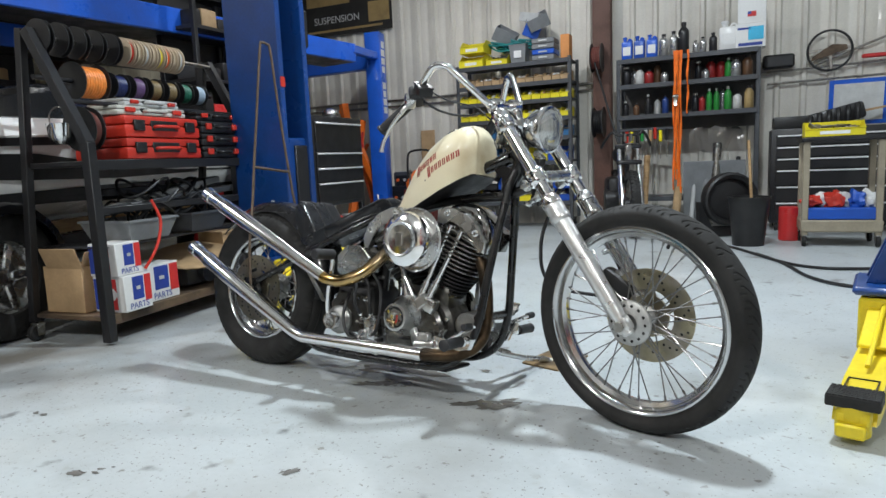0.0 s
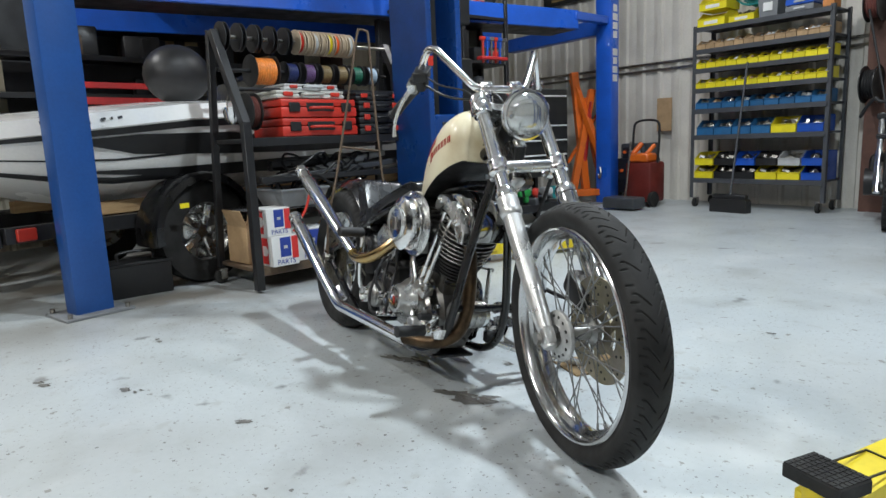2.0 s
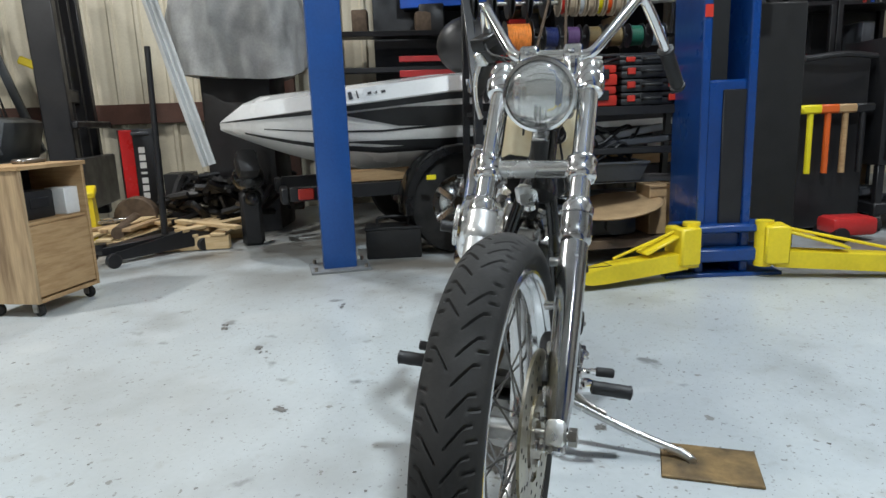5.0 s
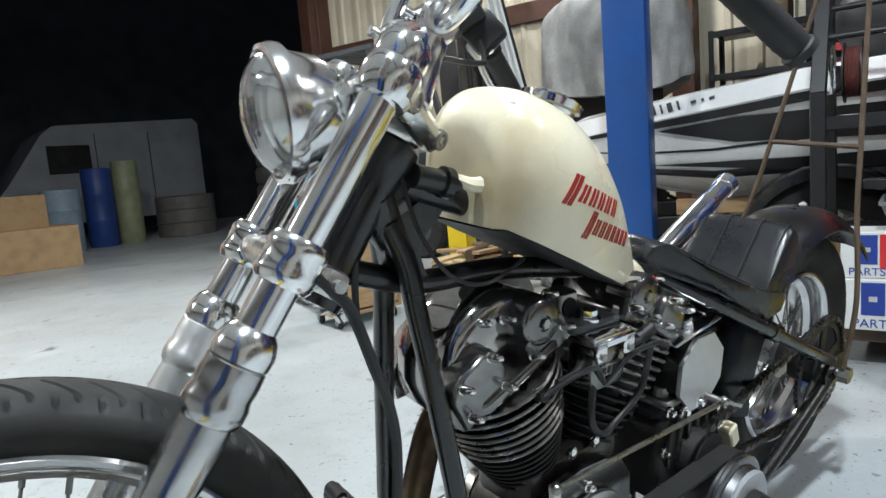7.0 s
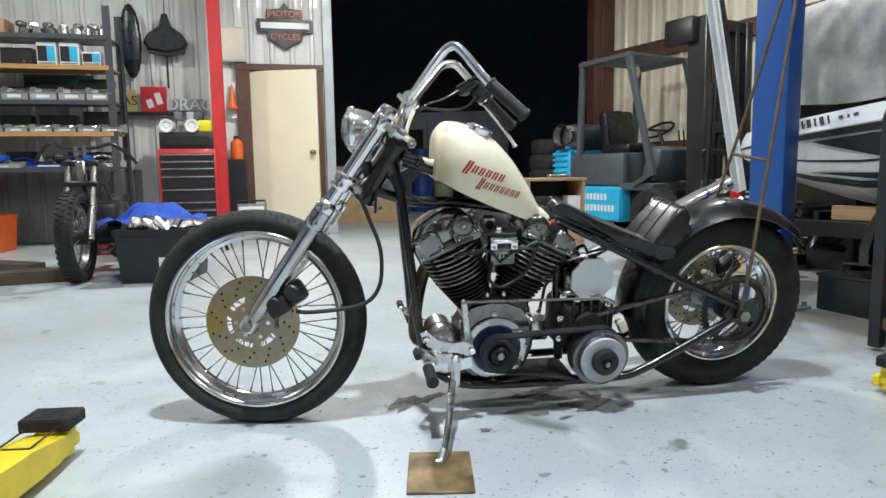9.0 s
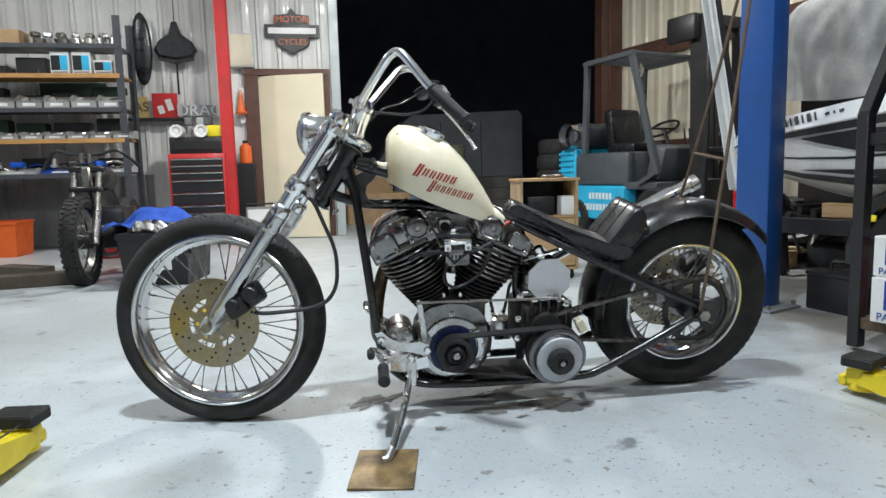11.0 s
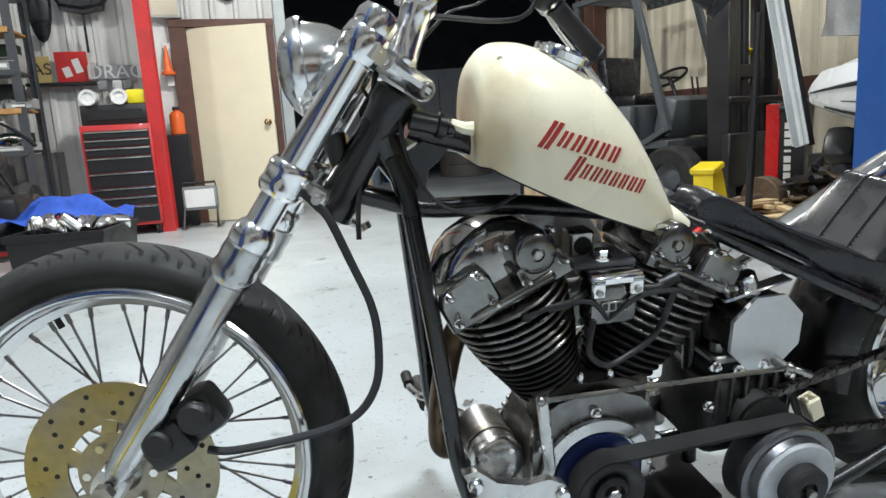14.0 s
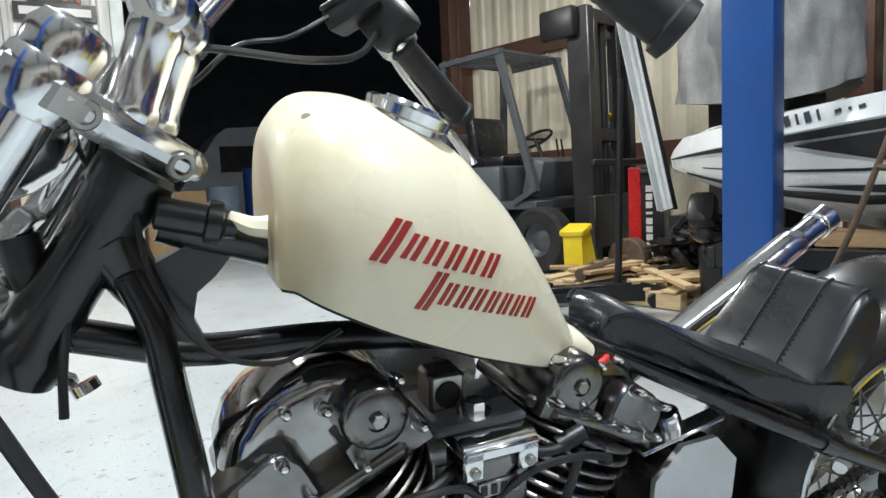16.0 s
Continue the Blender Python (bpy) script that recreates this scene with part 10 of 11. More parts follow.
part("carriage", Geo().box((0.95, 0.5, 0.45), (0.08, 0.95, 0.45), 0.01).box((0.97, 0.5, 0.95), (0.05, 0.95, 0.06), 0.01), BLACKST, mast)
part("fork", Geo().box((1.45, 0.28, 0.06), (1.0, 0.12, 0.04), 0.01), BLACKST, mast)
part("fork", Geo().box((1.45, 0.72, 0.06), (1.0, 0.12, 0.04), 0.01), BLACKST, mast)
part("mast_shield", Geo().box((0.62, 0.1, 2.16), (0.36, 0.1, 0.26), 0.03, (0, 0, 0), 2), BLACKST, mast)
part("hazard_bar", Geo().box((0.6, 0.62, 1.45), (0.4, 0.08, 0.07), 0.01, (0, 25, 0)), YELLOW, mast)

# ---- south wall: door, sign, shelves, red cabinet ----
SB = pose(0.5, -6.6, 0, 0, 0, 3)  # x along the wall, y towards the room
d = thing("door_1", "plain cream flush door, standing ajar, with a brass knob", "door", SB @ pose(0.165, 0.04, 0, 0, 0, -19))
tagged(d, kind="structure")
part("leaf", Geo().box((-0.43, 0.0, 1.05), (0.86, 0.045, 2.08), 0.004), DOORM, d)
knob = part("knob", Geo().lathe([(0.012, 0), (0.012, 0.03), (0.03, 0.04), (0.032, 0.055), (0.02, 0.066), (0.001, 0.068)], (-0.795, 0.022, 1.06), (0, 1, 0), 20), GOLD, d)
part("rose", Geo().cyl((-0.795, 0.02, 1.06), (-0.795, 0.028, 1.06), 0.034, n=20), GOLD, knob)
part("latch", Geo().box((-0.862, 0.0, 1.06), (0.006, 0.026, 0.06), 0.001), GOLD, d)
for z in (0.3, 1.05, 1.8):
    part("hinge", Geo().cyl((0.005, 0.026, z - 0.05), (0.005, 0.026, z + 0.05), 0.009, n=8), STEEL, d)
structure("door_frame", Geo().box((0.255, 0.04, 1.08), (0.17, 0.14, 2.16), 0.004).box((-0.7, 0.04, 1.08), (0.07, 0.14, 2.16), 0.004).box((-0.2, 0.045, 2.135), (1.08, 0.145, 0.08), 0.004), GIRT, "brown steel door frame", SB)
structure("doorway_post", Geo().box((-0.81, 0.05, ROOF / 2), (0.12, 0.2, ROOF), 0.006), mat("pale_steel_post", (0.42, 0.46, 0.46), 0.45, 0.1, 0.15, 4), "pale steel post beside the big doorway", SB)
structure("doorway_post_far", Geo().box((-4.62, 0.05, ROOF / 2), (0.22, 0.24, ROOF), 0.006), GIRT, "brown steel post of the big doorway", SB)
# shield sign
ORSIGN = mat("sign_orange", (0.6, 0.13, 0.02), 0.45)
BLSIGN = mat("sign_black", (0.012, 0.012, 0.013), 0.4)
sg = solo("shield_sign", Geo().prism([(-0.345, -0.075), (-0.22, -0.075), (-0.21, -0.17), (0.0, -0.285), (0.21, -0.17), (0.22, -0.075), (0.345, -0.075), (0.345, 0.085), (0.22, 0.085), (0.22, 0.2), (0.06, 0.215), (0.0, 0.29), (-0.06, 0.215), (-0.22, 0.2), (-0.22, 0.085), (-0.345, 0.085)], 0.03, Matrix(), 0.006), BLSIGN, "black and orange shield sign on the metal wall", "sign", SB @ pose(-0.29, 0.05, 2.65, 90, 0, 180))
part("orange_field", Geo().prism([(-0.2, 0.095), (0.2, 0.095), (0.2, 0.185), (0.055, 0.198), (0.0, 0.265), (-0.055, 0.198), (-0.2, 0.185)], 0.004, pose(0, 0, 0.031)), BLSIGN, sg)
part("orange_field", Geo().prism([(-0.195, -0.085), (0.195, -0.085), (0.19, -0.16), (0.0, -0.262), (-0.19, -0.16)], 0.004, pose(0, 0, 0.031)), BLSIGN, sg)
words("MOTOR", 0.11, ORSIGN, sg, pose(0, 0.145, 0.037), 0.002)
words("CYCLES", 0.105, ORSIGN, sg, pose(0, -0.135, 0.037), 0.002)
part("white_bar", Geo().box((0, 0.005, 0.034), (0.6, 0.075, 0.006), 0.001), WHITE, sg)
for x in (0.24, -0.24):
    part("orange_edge", Geo().box((x * 0.86, 0.14 if x > 0 else 0.14, 0.034), (0.012, 0.09, 0.005), 0), ORSIGN, sg)
t = thing("breaker_box", "cream electrical box on the wall", "electrical box", SB @ pose(0.35, 0.08, 2.4))
part("case", Geo().box((0, 0, 0), (0.3, 0.12, 0.42), 0.01), LIGHTPL, t)
part("cover", Geo().box((0, 0.062, 0), (0.26, 0.01, 0.38), 0.004), WALLCREAM, t)
structure("red_column", Geo().box((0.525, 0.4, ROOF / 2), (0.13, 0.014, ROOF), 0).box((0.525, 0.6, ROOF / 2), (0.13, 0.014, ROOF), 0).box((0.525, 0.5, ROOF / 2), (0.02, 0.19, ROOF), 0), REDST, "red painted steel column", SB)
t = thing("wall_clock", "white round dial on a card by the door", "dial", SB @ pose(0.33, 0.07, 1.72))
part("card", Geo().box((0, 0, 0), (0.17, 0.01, 0.44), 0.002), WHITE, t)
part("dial", Geo().cyl((0, 0.004, 0.09), (0, 0.012, 0.09), 0.08, n=28), LIGHTPL, t)
part("orange_cone", Geo().lathe([(0.07, -0.16), (0.07, -0.13), (0.05, -0.13), (0.01, 0.14), (0.001, 0.14)], (0.06, 0.06, 0.05), (0, 0, 1), 16), ORANGEPL, t)
bottle(SB @ pose(0.36, 0.2, 0.98), 0.075, 0.29, ORANGEPL, PLASTIC, "orange bottle on the black cabinet")
solo("black_locker", Geo().box((0, 0, 0.49), (0.27, 0.2, 0.98), 0.01), BLACKST, "narrow black locker by the door", "locker", SB @ pose(0.39, 0.2, 0))
# work light on the floor
t = thing("work_light", "white floodlight on a stand, switched off", "work light", pose(0.66, -6.02, 0, 0, 0, 176) @ Matrix.Scale(1.22, 4))
part("stand", Geo().tube([(-0.14, 0.12, 0.02), (-0.14, -0.12, 0.02), (-0.13, -0.02, 0.2), (0.13, -0.02, 0.2), (0.14, -0.12, 0.02), (0.14, 0.12, 0.02)], 0.012, 8, smooth=False), BLACKST, t)
part("head", Geo().box((0, 0, 0.26), (0.28, 0.07, 0.2), 0.012, (0, 0, 0), 2), GREYPL, t)
part("face", Geo().box((0, -0.037, 0.26), (0.24, 0.006, 0.15), 0.002), WHITE, t)
part("grab_bar", Geo().tube([(-0.13, 0, 0.34), (-0.13, 0, 0.39), (0.13, 0, 0.39), (0.13, 0, 0.34)], 0.01, 8, smooth=False), BLACKST, t)
# red chest
RC_ = pose(1.345, -5.88, 0, 0, 0, 183)
drawer_chest(RC_, 0.64, 0.45, 1.1, (0.7, 0.7, 0.8, 1.3, 1.3, 0.8, 0.8, 1.5), REDST, BLACKST, CHROME, "red roller tool chest with black drawers", legs=0.1)
t = thing("stereo", "black stereo with two round pale speakers", "stereo", RC_ @ pose(0.0, 0.2, 1.1))
part("case", Geo().box((0, 0, 0.1), (0.62, 0.24, 0.2), 0.012, (0, 0, 0), 2), PLASTIC, t)
part("deck", Geo().box((0.0, -0.125, 0.1), (0.5, 0.01, 0.1), 0.003), BLACKST, t)
for x in (-0.22, 0.06):
    part("speaker", Geo().lathe([(0.001, 0.01), (0.045, 0.0), (0.05, 0.02), (0.075, 0.025), (0.08, 0.0)], (x, -0.13, 0.27), (0, -1, 0), 28).cyl((x, -0.13, 0.27), (x, 0.05, 0.27), 0.075, n=24), WHITE, t)
solo("yellow_box", Geo().box((0, 0, 0.07), (0.2, 0.16, 0.14), 0.02, (0, 0, 0), 2), YELPL, "yellow plastic box on the stereo", "box", RC_ @ pose(0.22, 0.18, 1.3))
solo("wall_ledge", Geo().box((0, 0, 0), (0.66, 0.14, 0.03), 0.004), BLACKST, "narrow black wall shelf", "shelf", SB @ pose(1.4, 0.12, 1.55))
for i, (x, w, h, mm, lab) in enumerate(((1.58, 0.16, 0.26, mat("tan_plate", (0.5, 0.38, 0.15), 0.5), "tan metal plate with black letters"), (1.3, 0.3, 0.3, REDST, "red and white enamel sign"))):
    t = solo("enamel_sign", Geo().box((0, 0, h / 2), (w, 0.015, h), 0.003), mm, lab + " on the wall shelf", "sign", SB @ pose(x, 0.1, 1.57, -6, 0, 0))
    if i == 0:
        words("AS", 0.16, PLASTIC, t, pose(0, 0.009, 0.13, 90, 0, 180), 0.001)
    else:
        part("print_stroke", Geo().box((-0.05, 0.01, 0.16), (0.07, 0.004, 0.14), 0, (0, 15, 0)).box((0.05, 0.01, 0.1), (0.07, 0.004, 0.1), 0, (0, 15, 0)), WHITE, t)
t = solo("metal_sign", Geo().box((0, 0, 0.08), (0.4, 0.012, 0.14), 0.002), GREYPL, "grey metal letters on the wall shelf", "sign", SB @ pose(0.89, 0.16, 1.57))
words("DRAG", 0.2, LIGHTPL, t, pose(0.0, 0.008, 0.08, 90, 0, 180), 0.004)
for x, mm in ((1.02, GREYPL), (0.88, LIGHTPL), (0.78, GREYPL)):
    solo("gauge", Geo().box((0, 0, 0.05), (0.09, 0.1, 0.1), 0.012, (0, 0, 0), 2).cyl((0, 0.045, 0.05), (0, 0.06, 0.05), 0.035, n=18), mm, "small square gauge on the wall shelf", "gauge", SB @ pose(x, 0.22, 1.46), "gauges")
# saddles and straps on the wall
t = thing("saddle", "sprung black leather saddle hung on the wall", "saddle", SB @ pose(1.12, 0.14, 2.5, 90, 0, 180))
part("skin", Geo().prism([(-0.03, 0.22), (0.03, 0.22), (0.07, 0.08), (0.2, -0.02), (0.25, -0.12), (0.2, -0.2), (0.0, -0.24), (-0.2, -0.2), (-0.25, -0.12), (-0.2, -0.02), (-0.07, 0.08)], 0.08, Matrix(), 0.03), LEATHER, t)
part("fringe", Geo().prism([(-0.22, -0.16), (0.22, -0.16), (0.2, -0.24), (0, -0.28), (-0.2, -0.24)], 0.05, Matrix(), 0.01), LEATHER, t)
part("strap", Geo().cyl((0, 0.2, 0.02), (0, 0.75, 0.0), 0.006, n=6), PLASTIC, t)
part("hanging_strap", Geo().box((0, -0.45, 0.02), (0.025, 0.4, 0.008), 0.002), LEATHER, t)
solo("long_seat", Geo().ball((0, 0, 0), (0.12, 0.05, 0.44), 18), LEATHER, "long black seat hung on the wall", "seat", SB @ pose(1.52, 0.12, 2.4))
# big shelf
DKGREEN = mat("dark_green_plastic", (0.008, 0.03, 0.014), 0.5, 0, 0.3, 9)
PANELGREY = mat("grey_panel_paint", (0.2, 0.2, 0.2), 0.45, 0, 0.3, 3, bump=0.04, grime=0.35)
BINGREY = mat("bin_grey_plastic", (0.36, 0.37, 0.36), 0.5, 0, 0.2, 9, rand=0.25, grime=0.3)
SS = pose(2.02, -5.6, 0, 0, 0, 3)
lv = (0.9, 1.28, 1.62, 1.99, 2.31)
SSM = SS @ pose(2.4, 0, 0, 0, 0, 180)
steel_shelf(SSM, 2.4, 0.55, 2.62, lv, GREYST, "grey slotted-angle shelf with wooden boards, loaded with bins", {1: PLANK, 3: PLANK}, uw=0.08)
steel_shelf(SSM @ pose(-2.4, 0, 0), 2.35, 0.55, 2.62, lv, GREYST, "grey slotted-angle shelf with wooden boards, loaded with bins", {1: PLANK, 3: PLANK}, uw=0.08)
for i in range(17):
    x = 4.68 - 0.275 * (i + 0.5)
    mm, nm = (BLUEPL, "blue") if 7 <= i <= 10 else (BINGREY, "pale grey")
    hopper(SSM @ pose(2.4 - x + 0.0, 0.17, lv[2]), 0.255, 0.3, 0.15, mm, nm + " plastic bin full of hardware", "shelf bins", STEEL)
for i in range(20):
    hopper(SSM @ pose(2.36 - 0.235 * i, 0.14, lv[1]), 0.21, 0.24, 0.09, BINGREY, "low pale grey plastic bin of hardware", "shelf bins", STEEL)
for i in range(9):
    hopper(SSM @ pose(2.2 - 0.5 * i, 0.16, lv[0]), 0.44, 0.26, 0.07, BLUEPL if i % 3 == 1 else LIGHTPL, ("blue" if i % 3 == 1 else "pale grey") + " shallow parts tray on the shelf", "shelf bins", STEEL)
for i in range(3):
    t = carton(SSM @ pose(2.2 - 0.22 * i, 0.16, lv[3]), (0.19, 0.2, 0.24 if i else 0.15), WHITE, "white carton with blue print on the shelf", tape=False)
    hb = 0.16 if i else 0.09
    part("print_block", Geo().box((0.045, -0.1015, 0.04 + hb / 2), (0.075, 0.003, hb), 0), SKYBLUE, t)
    part("print_block", Geo().box((-0.04, -0.1015, 0.04 + hb / 2), (0.09, 0.003, hb), 0), BLACKST, t)
    part("print_bar", Geo().box((0, -0.1015, 0.02), (0.16, 0.003, 0.014), 0), GREYPL, t)
for i in range(9):
    s = (random.uniform(0.15, 0.35), 0.25, random.uniform(0.08, 0.2))
    carton(SSM @ pose(1.45 - 0.33 * i, 0.25, lv[3]), s, random.choice((PLASTIC, DKGREEN, BLACKST, BLACKST, DKGREEN)), "dark box of parts on the wooden shelf board", "box", "boxes on the shelf", False)
for i in range(9):
    s = (random.uniform(0.2, 0.36), 0.28, random.uniform(0.14, 0.28))
    carton(SSM @ pose(1.2 - 0.36 * i, 0.22, lv[4]), s, CARD, "brown cardboard carton on the top shelf", "box", "top shelf cartons")
for i in range(7):
    solo("cylinder_part", Geo().cyl((0, 0, 0), (0, 0.02, 0.09), 0.06, n=16, b=0.008).box((0.03, 0, 0.12), (0.1, 0.08, 0.06), 0.015), SATIN if i % 2 else STEEL, "loose alloy engine part on the top shelf", "engine part", SSM @ pose(2.3 - 0.13 * i, 0.2, lv[4], 0, 0, 40 * i), "loose engine parts")
solo("machines_sign", Geo().box((0, 0, 0), (0.75, 0.012, 0.28), 0.002), mat("dark_green_sign", (0.02, 0.05, 0.03), 0.6), "dark sign with worn letters on the wall", "sign", SB @ pose(2.35, 0.06, 1.86))
wp = thing("wall_panel", "ribbed grey steel panel below the shelf", "panel", SB @ pose(3.7, 0.12, 0))
part("sheet", Geo().box((0, 0, 0.44), (4.4, 0.014, 0.86), 0.002), PANELGREY, wp)
for i in range(22):
    part("rib", Geo().prism([(-0.03, 0), (0.03, 0), (0.018, 0.022), (-0.018, 0.022)], 0.86, pose(-2.1 + 0.2 * i, 0.007, 0.01), 0.002), PANELGREY, wp)
# dark crates added to deepen the shade behind the bins, loose parts above
for k, z in ((1, lv[1]), (2, lv[2]), (0, lv[0])):
    for i in range(11):
        w_ = random.uniform(0.26, 0.38)
        if k == 0 and i % 2:
            continue
        carton(SSM @ pose(2.15 - 0.42 * i, 0.42, z), (w_, 0.16, random.uniform(0.17, 0.27)), random.choice((PLASTIC, BLACKST, PLASTIC, DKGREEN)), "dark crate added to deepen the shade behind the bins", "crate", "shelf crates", False)
for i in range(46):
    z = lv[0] if i % 2 else lv[3]
    x = 2.25 - 0.095 * i
    if z == lv[3] and x > 1.5:
        z = lv[0]
    m_ = random.choice((STEEL, PLASTIC, BLUEPL, SATIN, BLACKST, PLASTIC, DKGREEN if z == lv[3] else BLUEPL))
    kind_ = i % 3
    r_ = random.uniform(0.02, 0.04)
    if kind_ == 0:
        g = Geo().tube([(-0.12, 0, r_), (-0.03, 0.04, r_ + 0.02), (0.06, 0.02, r_), (0.14, 0.05, r_)], r_ * 0.5, 10)
    elif kind_ == 1:
        g = Geo().lathe([(0.01, 0), (r_ * 1.6, 0), (r_ * 1.6, 0.03), (r_, 0.04), (r_ * 0.9, 0.09), (r_ * 1.2, 0.1), (0.01, 0.1)], n=16)
    else:
        g = Geo().box((0, 0, 0.035), (0.14, 0.08, 0.07), 0.016, (0, 0, 0), 2).cyl((0.04, -0.05, 0.04), (0.04, 0.05, 0.04), 0.028, n=14)
    z += 0.07 if z == lv[0] else 0
    solo("spare_part", g, m_, "loose spare part lying on the shelf", "spare part", SSM @ pose(x, random.uniform(0.1, 0.22), z, 0, 0, random.uniform(-40, 40)), "loose spare parts")
t = thing("storage_tote", "orange plastic tote on the floor", "tote", pose(3.42, -5.62, 0, 0, 0, 3))
part("tub", Geo().lathe([(0.0, 0.0), (0.3, 0.0), (0.33, 0.36), (0.345, 0.36), (0.345, 0.39), (0.32, 0.39), (0.29, 0.015), (0.0, 0.015)], n=4, a0=math.pi / 4, a1=math.pi / 4 + 2 * math.pi), ORANGEPL, t)
part("mark", Geo().cyl((0, 0.222, 0.24), (0, 0.228, 0.24), 0.05, n=18), LIGHTPL, t)
t = thing("milk_crate", "black crate of metal scraps", "crate", pose(4.05, -5.65, 0, 0, 0, 5))
part("crate", Geo().box((0, 0.2, 0.16), (0.5, 0.02, 0.3), 0.004).box((0, -0.2, 0.16), (0.5, 0.02, 0.3), 0.004).box((0.24, 0, 0.16), (0.02, 0.4, 0.3), 0.004).box((-0.24, 0, 0.16), (0.02, 0.4, 0.3), 0.004).box((0, 0, 0.01), (0.5, 0.4, 0.02), 0.004), PLASTIC, t)
gs = Geo()
for i in range(26):
    gs.box((random.uniform(-0.2, 0.2), random.uniform(-0.15, 0.18), random.uniform(0.15, 0.36)), (random.uniform(0.05, 0.2), 0.05, 0.05), 0.01, (random.uniform(0, 90), random.uniform(0, 90), random.uniform(0, 90)))
tagged(part("scraps", gs, STEEL, t), kind="stuff")
solo("orange_can", Geo().box((0, 0, 0.16), (0.14, 0.2, 0.32), 0.03, (0, 0, 0), 2), ORANGEPL, "small orange can on the floor", "can", pose(4.42, -5.5, 0))
# knobbly-tyred project bike, tub of parts, blocks
project_bike(pose(1.63, -3.15, 0, 0, 0, 4), "stripped black motorcycle with a knobbly front tyre", 0.115, 0.345, 0.74, STEEL)
t = thing("parts_tub", "black plastic tub of chrome parts", "tub", pose(1.02, -3.2, 0, 0, 0, -6) @ Matrix.Diagonal((0.84, 0.9, 1, 1)))
part("tub", Geo().lathe([(0.0, 0.0), (0.4, 0.0), (0.44, 0.36), (0.46, 0.36), (0.46, 0.4), (0.43, 0.4), (0.385, 0.02), (0.0, 0.02)], n=4, a0=math.pi / 4, a1=math.pi / 4 + 2 * math.pi), PLASTIC, t)
part("paper_label", Geo().box((-0.1, 0.296, 0.16), (0.1, 0.004, 0.08), 0), WHITE, t)
for i in range(8):
    solo("chrome_part", Geo().ball((0, 0, 0), (0.09, 0.06, 0.05), 14) if i % 2 else Geo().cyl((-0.08, 0, 0), (0.08, 0.02, 0.02), 0.04, n=16, b=0.008), CHROME, "chrome part lying in the tub", "chrome part", pose(0.8 + 0.06 * i, -3.2 + 0.07 * (i % 3 - 1), 0.4, 0, 12 * i, 40 * i), "chrome parts in the tub")
rows = []
for i in range(13):
    rows.append([(-0.5 + 0.083 * i, -0.36 + 0.072 * j, max(0.4 + 0.17 * math.exp(-((i - 6) / 4) ** 2 - ((j - 5) / 4) ** 2) + 0.03 * math.sin(i * 1.3 + j * 0.7) + random.uniform(-0.012, 0.012), 0.0)) for j in range(11)])
solo("blue_sheet", Geo().grid(rows), BLUECLOTH, "crumpled bright blue sheet heaped behind the tub", "sheet", pose(1.16, -3.55, 0.02, 0, 0, 8) @ Matrix.Diagonal((0.78, 0.85, 1, 1)))
solo("blue_sheet_fold", Geo().box((0, 0, 0.19), (0.66, 0.5, 0.42), 0.12, (0, 0, 0), 3), BLUECLOTH, "folded blue sheet on the floor behind the tub", "sheet", pose(1.14, -3.66, 0.0, 0, 0, 8))
for i, (x, y, r) in enumerate(((2.0, -3.22, 12), (2.35, -3.75, -30))):
    solo("timber_block", Geo().box((0, 0, 0.05), (0.55, 0.16, 0.1), 0.006), mat("dark_timber", (0.09, 0.07, 0.05), 0.7, 0, 0.3, 6) if i == 0 else bpy.data.materials["dark_timber"], "dark timber block on the floor", "block", pose(x, y, 0, 0, 0, r), "timber blocks")
t = thing("motorcycle", "old motorcycle with a tan seat by the shelf", "motorcycle", pose(4.0, -4.35, 0, 0, 0, 20))
part("front_tyre", Geo().lathe([(0.2, -0.05), (0.28, -0.06), (0.31, 0), (0.28, 0.06), (0.2, 0.05)], (-0.45, 0.1, 0.31), (0, 1, 0), 36, closed=True), RUBBER, t)
part("rear_tyre", Geo().lathe([(0.2, -0.05), (0.28, -0.06), (0.31, 0), (0.28, 0.06), (0.2, 0.05)], (0.85, 0.1, 0.31), (0, 1, 0), 36, closed=True), RUBBER, t)
part("rim", Geo().lathe([(0.02, -0.03), (0.2, -0.02), (0.2, 0.02), (0.02, 0.03)], (-0.45, 0.1, 0.31), (0, 1, 0), 30), CHROME, t)
part("seat", Geo().ball((0.0, 0.1, 0.86), (0.4, 0.13, 0.08), 18), BROWNSEAT, t, "tan leather seat")
part("engine", Geo().box((0.2, 0.1, 0.42), (0.4, 0.3, 0.34), 0.05, (0, 0, 0), 2), ALLOY, t)
part("shock", Geo().cyl((-0.42, 0.22, 0.34), (-0.25, 0.22, 0.8), 0.025, n=12), CHROME, t)
part("frame", Geo().tube([(-0.45, 0.1, 0.31), (-0.2, 0.1, 0.75), (0.5, 0.1, 0.78), (0.85, 0.1, 0.31)], 0.02, 8), BLACKST, t)
solo("red_crate", Geo().box((0, 0, 0.2), (0.5, 0.4, 0.4), 0.02), REDST, "red crate behind the project bike", "crate", pose(2.0, -5.1, 0, 0, 0, 10))
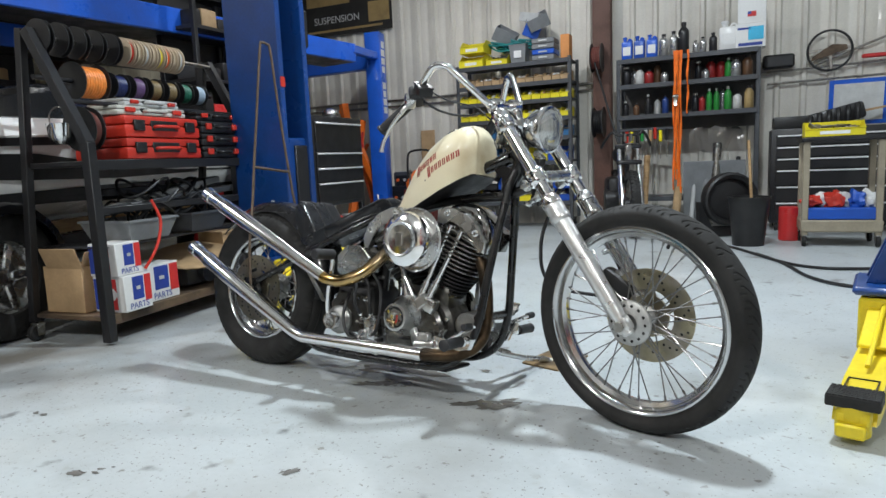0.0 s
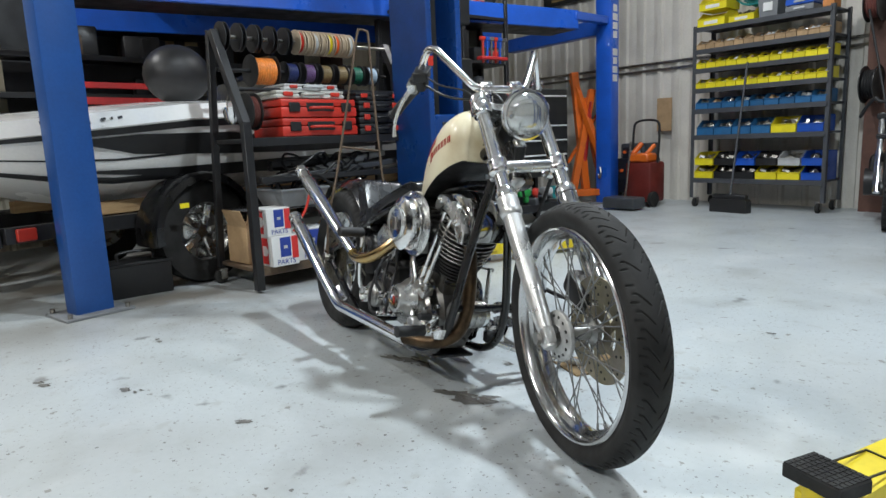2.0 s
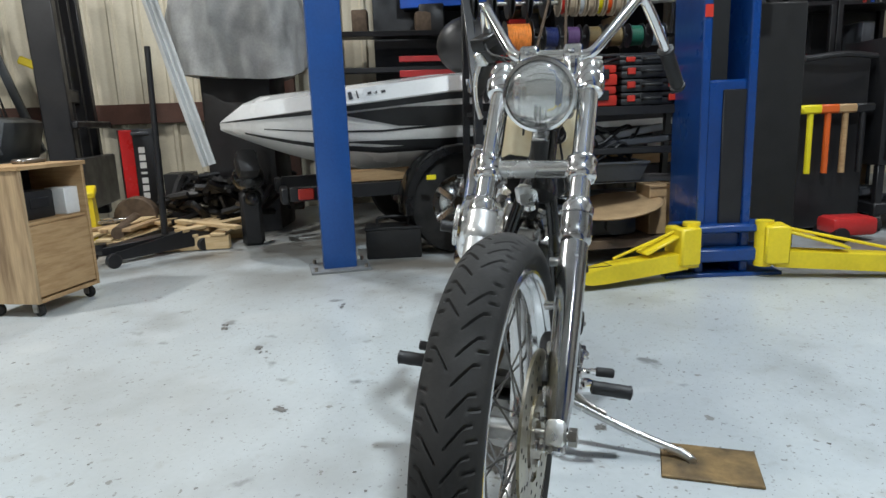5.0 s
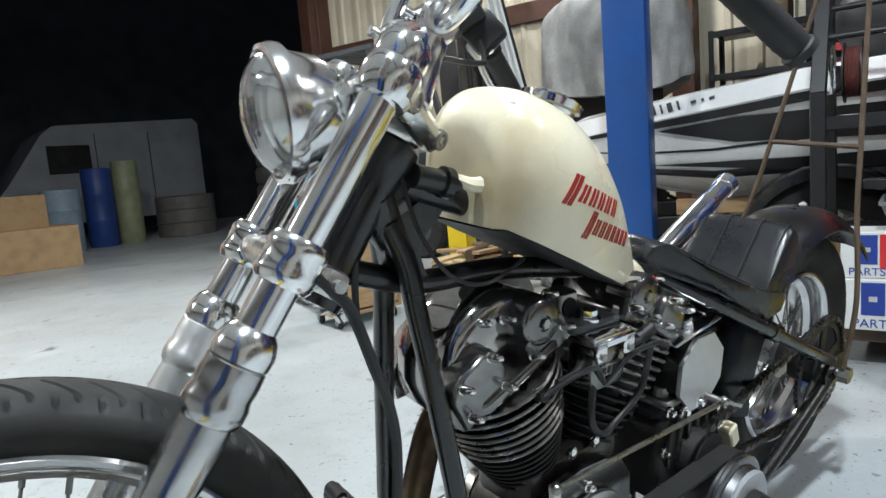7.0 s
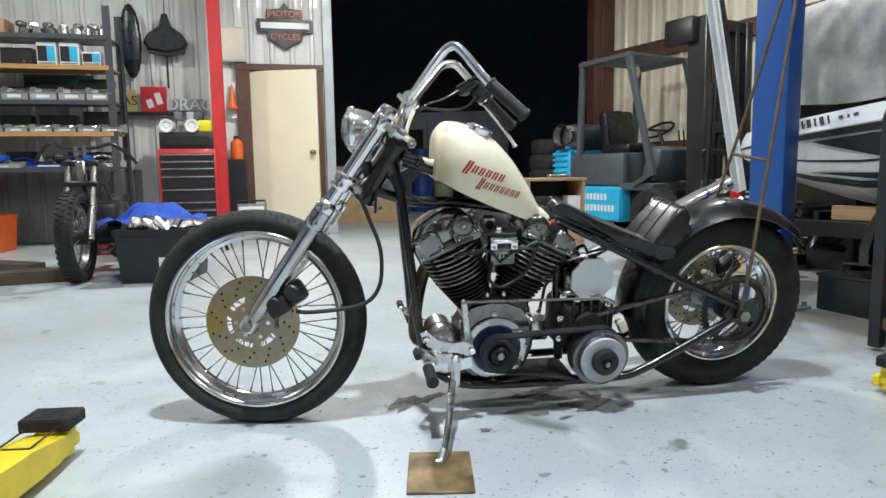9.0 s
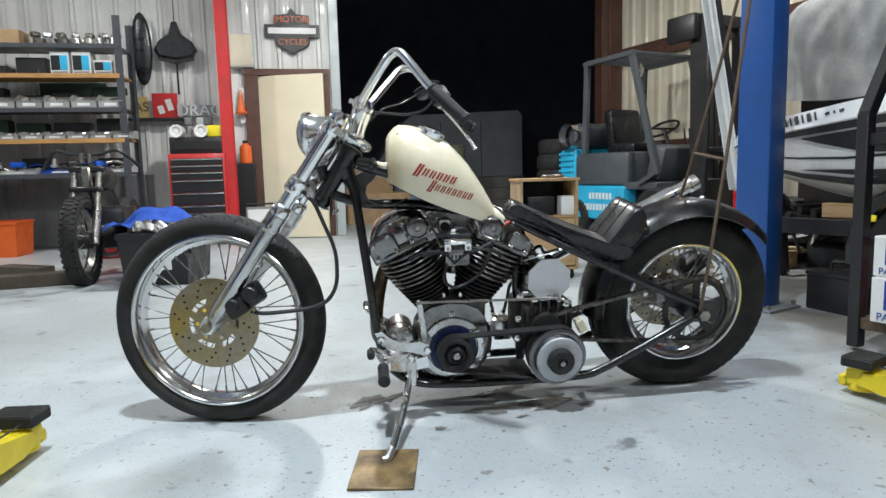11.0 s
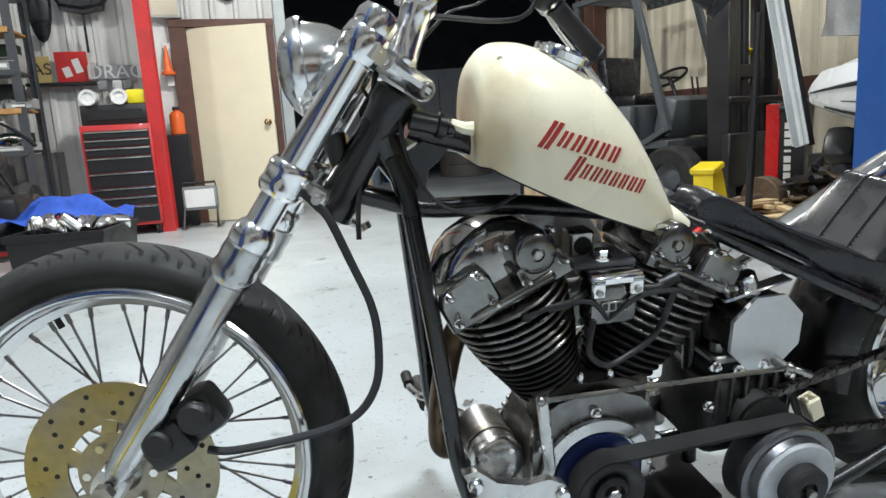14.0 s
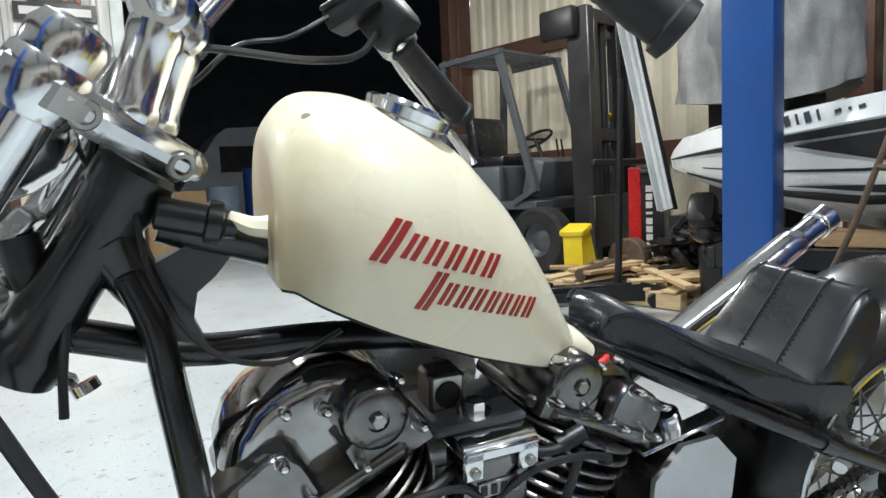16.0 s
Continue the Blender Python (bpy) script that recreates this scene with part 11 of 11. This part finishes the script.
# dim things in the yard
for i, (x, y, w, h) in enumerate(((-0.9, -8.6, 1.0, 0.5), (-0.7, -8.9, 0.8, 0.9), (-4.6, -8.4, 0.7, 0.45))):
    carton(pose(x, y, 0, 0, 0, 12 * i), (w, w * 0.8, h), CARD, "brown crate standing in the dark yard", "crate", "yard crates", False)
VANM = mat("dull_van_paint", (0.33, 0.35, 0.37), 0.5, 0, 0.2, 2, grime=0.3)
van = thing("van", "dull grey van parked in the dark yard", "van", pose(-2.9, -12.6, 0, 0, 0, 4))
part("body", Geo().prism([(-1.6, 0.35), (1.9, 0.35), (1.95, 0.9), (1.75, 1.15), (1.2, 1.95), (1.0, 2.1), (-1.5, 2.2), (-1.6, 2.1)], 1.8, pose(0, 0, 0, 90, 0, 0), 0.04), VANM, van)
part("side_window", Geo().box((0.8, 0.005, 1.5), (0.7, 0.02, 0.5), 0.01), DARKIN, van)
part("door_seam", Geo().box((0.35, 0.004, 1.2), (0.014, 0.012, 1.5), 0).box((-0.6, 0.004, 1.2), (0.014, 0.012, 1.5), 0), BLACKST, van)
for x in (-1.0, 1.25):
    part("wheel", Geo().lathe([(0.001, -0.08), (0.17, -0.09), (0.2, -0.1), (0.31, -0.09), (0.33, 0.0), (0.31, 0.09), (0.001, 0.09)], (x, -0.05, 0.33), (0, 1, 0), 28), RUBBER, van)
for x, y, r, h, col, nm in ((-1.55, -10.4, 0.26, 0.95, (0.3, 0.4, 0.5), "pale blue"), (-2.15, -10.8, 0.22, 1.25, (0.02, 0.06, 0.25), "dark blue"), (-2.6, -10.9, 0.2, 1.35, (0.3, 0.33, 0.2), "olive"), (-3.6, -11.2, 0.5, 0.7, (0.16, 0.15, 0.14), "grey")):
    t = thing("drum", nm + " drum standing in the dark yard", "drum", pose(x, y, 0), "yard drums")
    part("shell", Geo().lathe([(r * 0.97, 0), (r, 0.01), (r, h * 0.32), (r * 1.03, h * 0.34), (r, h * 0.36), (r, h * 0.65), (r * 1.03, h * 0.67), (r, h * 0.69), (r, h - 0.01), (r * 0.97, h), (0.001, h - 0.01)], n=28), mat(nm.replace(" ", "_") + "_drum", col, 0.5), t)
for k in range(6):
    solo("stacked_tyre", Geo().lathe([(0.2, -0.09), (0.3, -0.1), (0.33, -0.06), (0.33, 0.06), (0.3, 0.1), (0.2, 0.09)], (0, 0, 0.1), (0, 0, 1), 32, closed=True), RUBBER, "black car tyre in a stack behind the forklift", "tyre", pose(-3.3 + 0.02 * math.sin(2.3 * k), -6.3, 0.2 * k), "stacked tyres")
# oil and paint marks on the floor
def splash(x, y, r, n, label, stretch=1.0, deg=0.0):
    """A scatter of single irregular blots round a place."""
    m = pose(x, y, 0.0012, 0, 0, deg)
    for b in range(n):
        a, q = random.uniform(0, 6.28), 0.8 * r * random.random() ** 0.7
        rr = r * random.choice((0.08, 0.12, 0.16, 0.3, 0.42))
        k = [rr * random.uniform(0.45, 1.35) for _ in range(14)]
        g = Geo().add([(k[i] * math.cos(6.283 * i / 14) * stretch, k[i] * math.sin(6.283 * i / 14), 0) for i in range(14)], [tuple(range(14))])
        solo("oil_stain", g, STAIN, label, "stain", m @ pose(q * math.cos(a) * stretch, q * math.sin(a), 0.00015 * b, 0, 0, random.uniform(-20, 20)), "floor stains")


splash(-1.55, -1.3, 0.05, 6, "dark oil mark on the floor", 1.6, 40)
splash(-1.9, -0.9, 0.035, 5, "small dark mark on the floor", 1.7, 10)
splash(-0.75, -0.75, 0.03, 5, "small dark mark on the floor", 1.9, 70)
splash(-1.25, -1.02, 0.05, 7, "dark oil mark on the floor", 1.8, 20)
splash(-0.52, -0.06, 0.07, 9, "dark oil mark under the motorcycle", 2.0, 30)
splash(-0.68, 0.24, 0.035, 4, "small dark oil mark on the floor", 1.4, 0)
splash(-1.05, 0.12, 0.09, 12, "dark oil mark under the engine", 2.6, 5)
splash(-0.95, -0.05, 0.06, 8, "dark oil mark under the engine", 2.4, 10)
splash(-0.36, 1.32, 0.03, 4, "small dark mark on the floor", 1.5, 0)
gsp = Geo()
for i in range(700):
    x, y, r = random.uniform(-2.4, 1.6), random.uniform(-2.8, 2.8), 0.001 + 0.006 * random.random() ** 2.5
    k = [r * random.uniform(0.5, 1.4) for _ in range(7)]
    gsp.add([(x + k[j] * math.cos(6.283 * j / 7), y + k[j] * math.sin(6.283 * j / 7), 0.001) for j in range(7)], [tuple(range(7))])
tagged(solo("grit", gsp, STAIN, "specks of dirt scattered over the floor", "dirt"), kind="stuff")
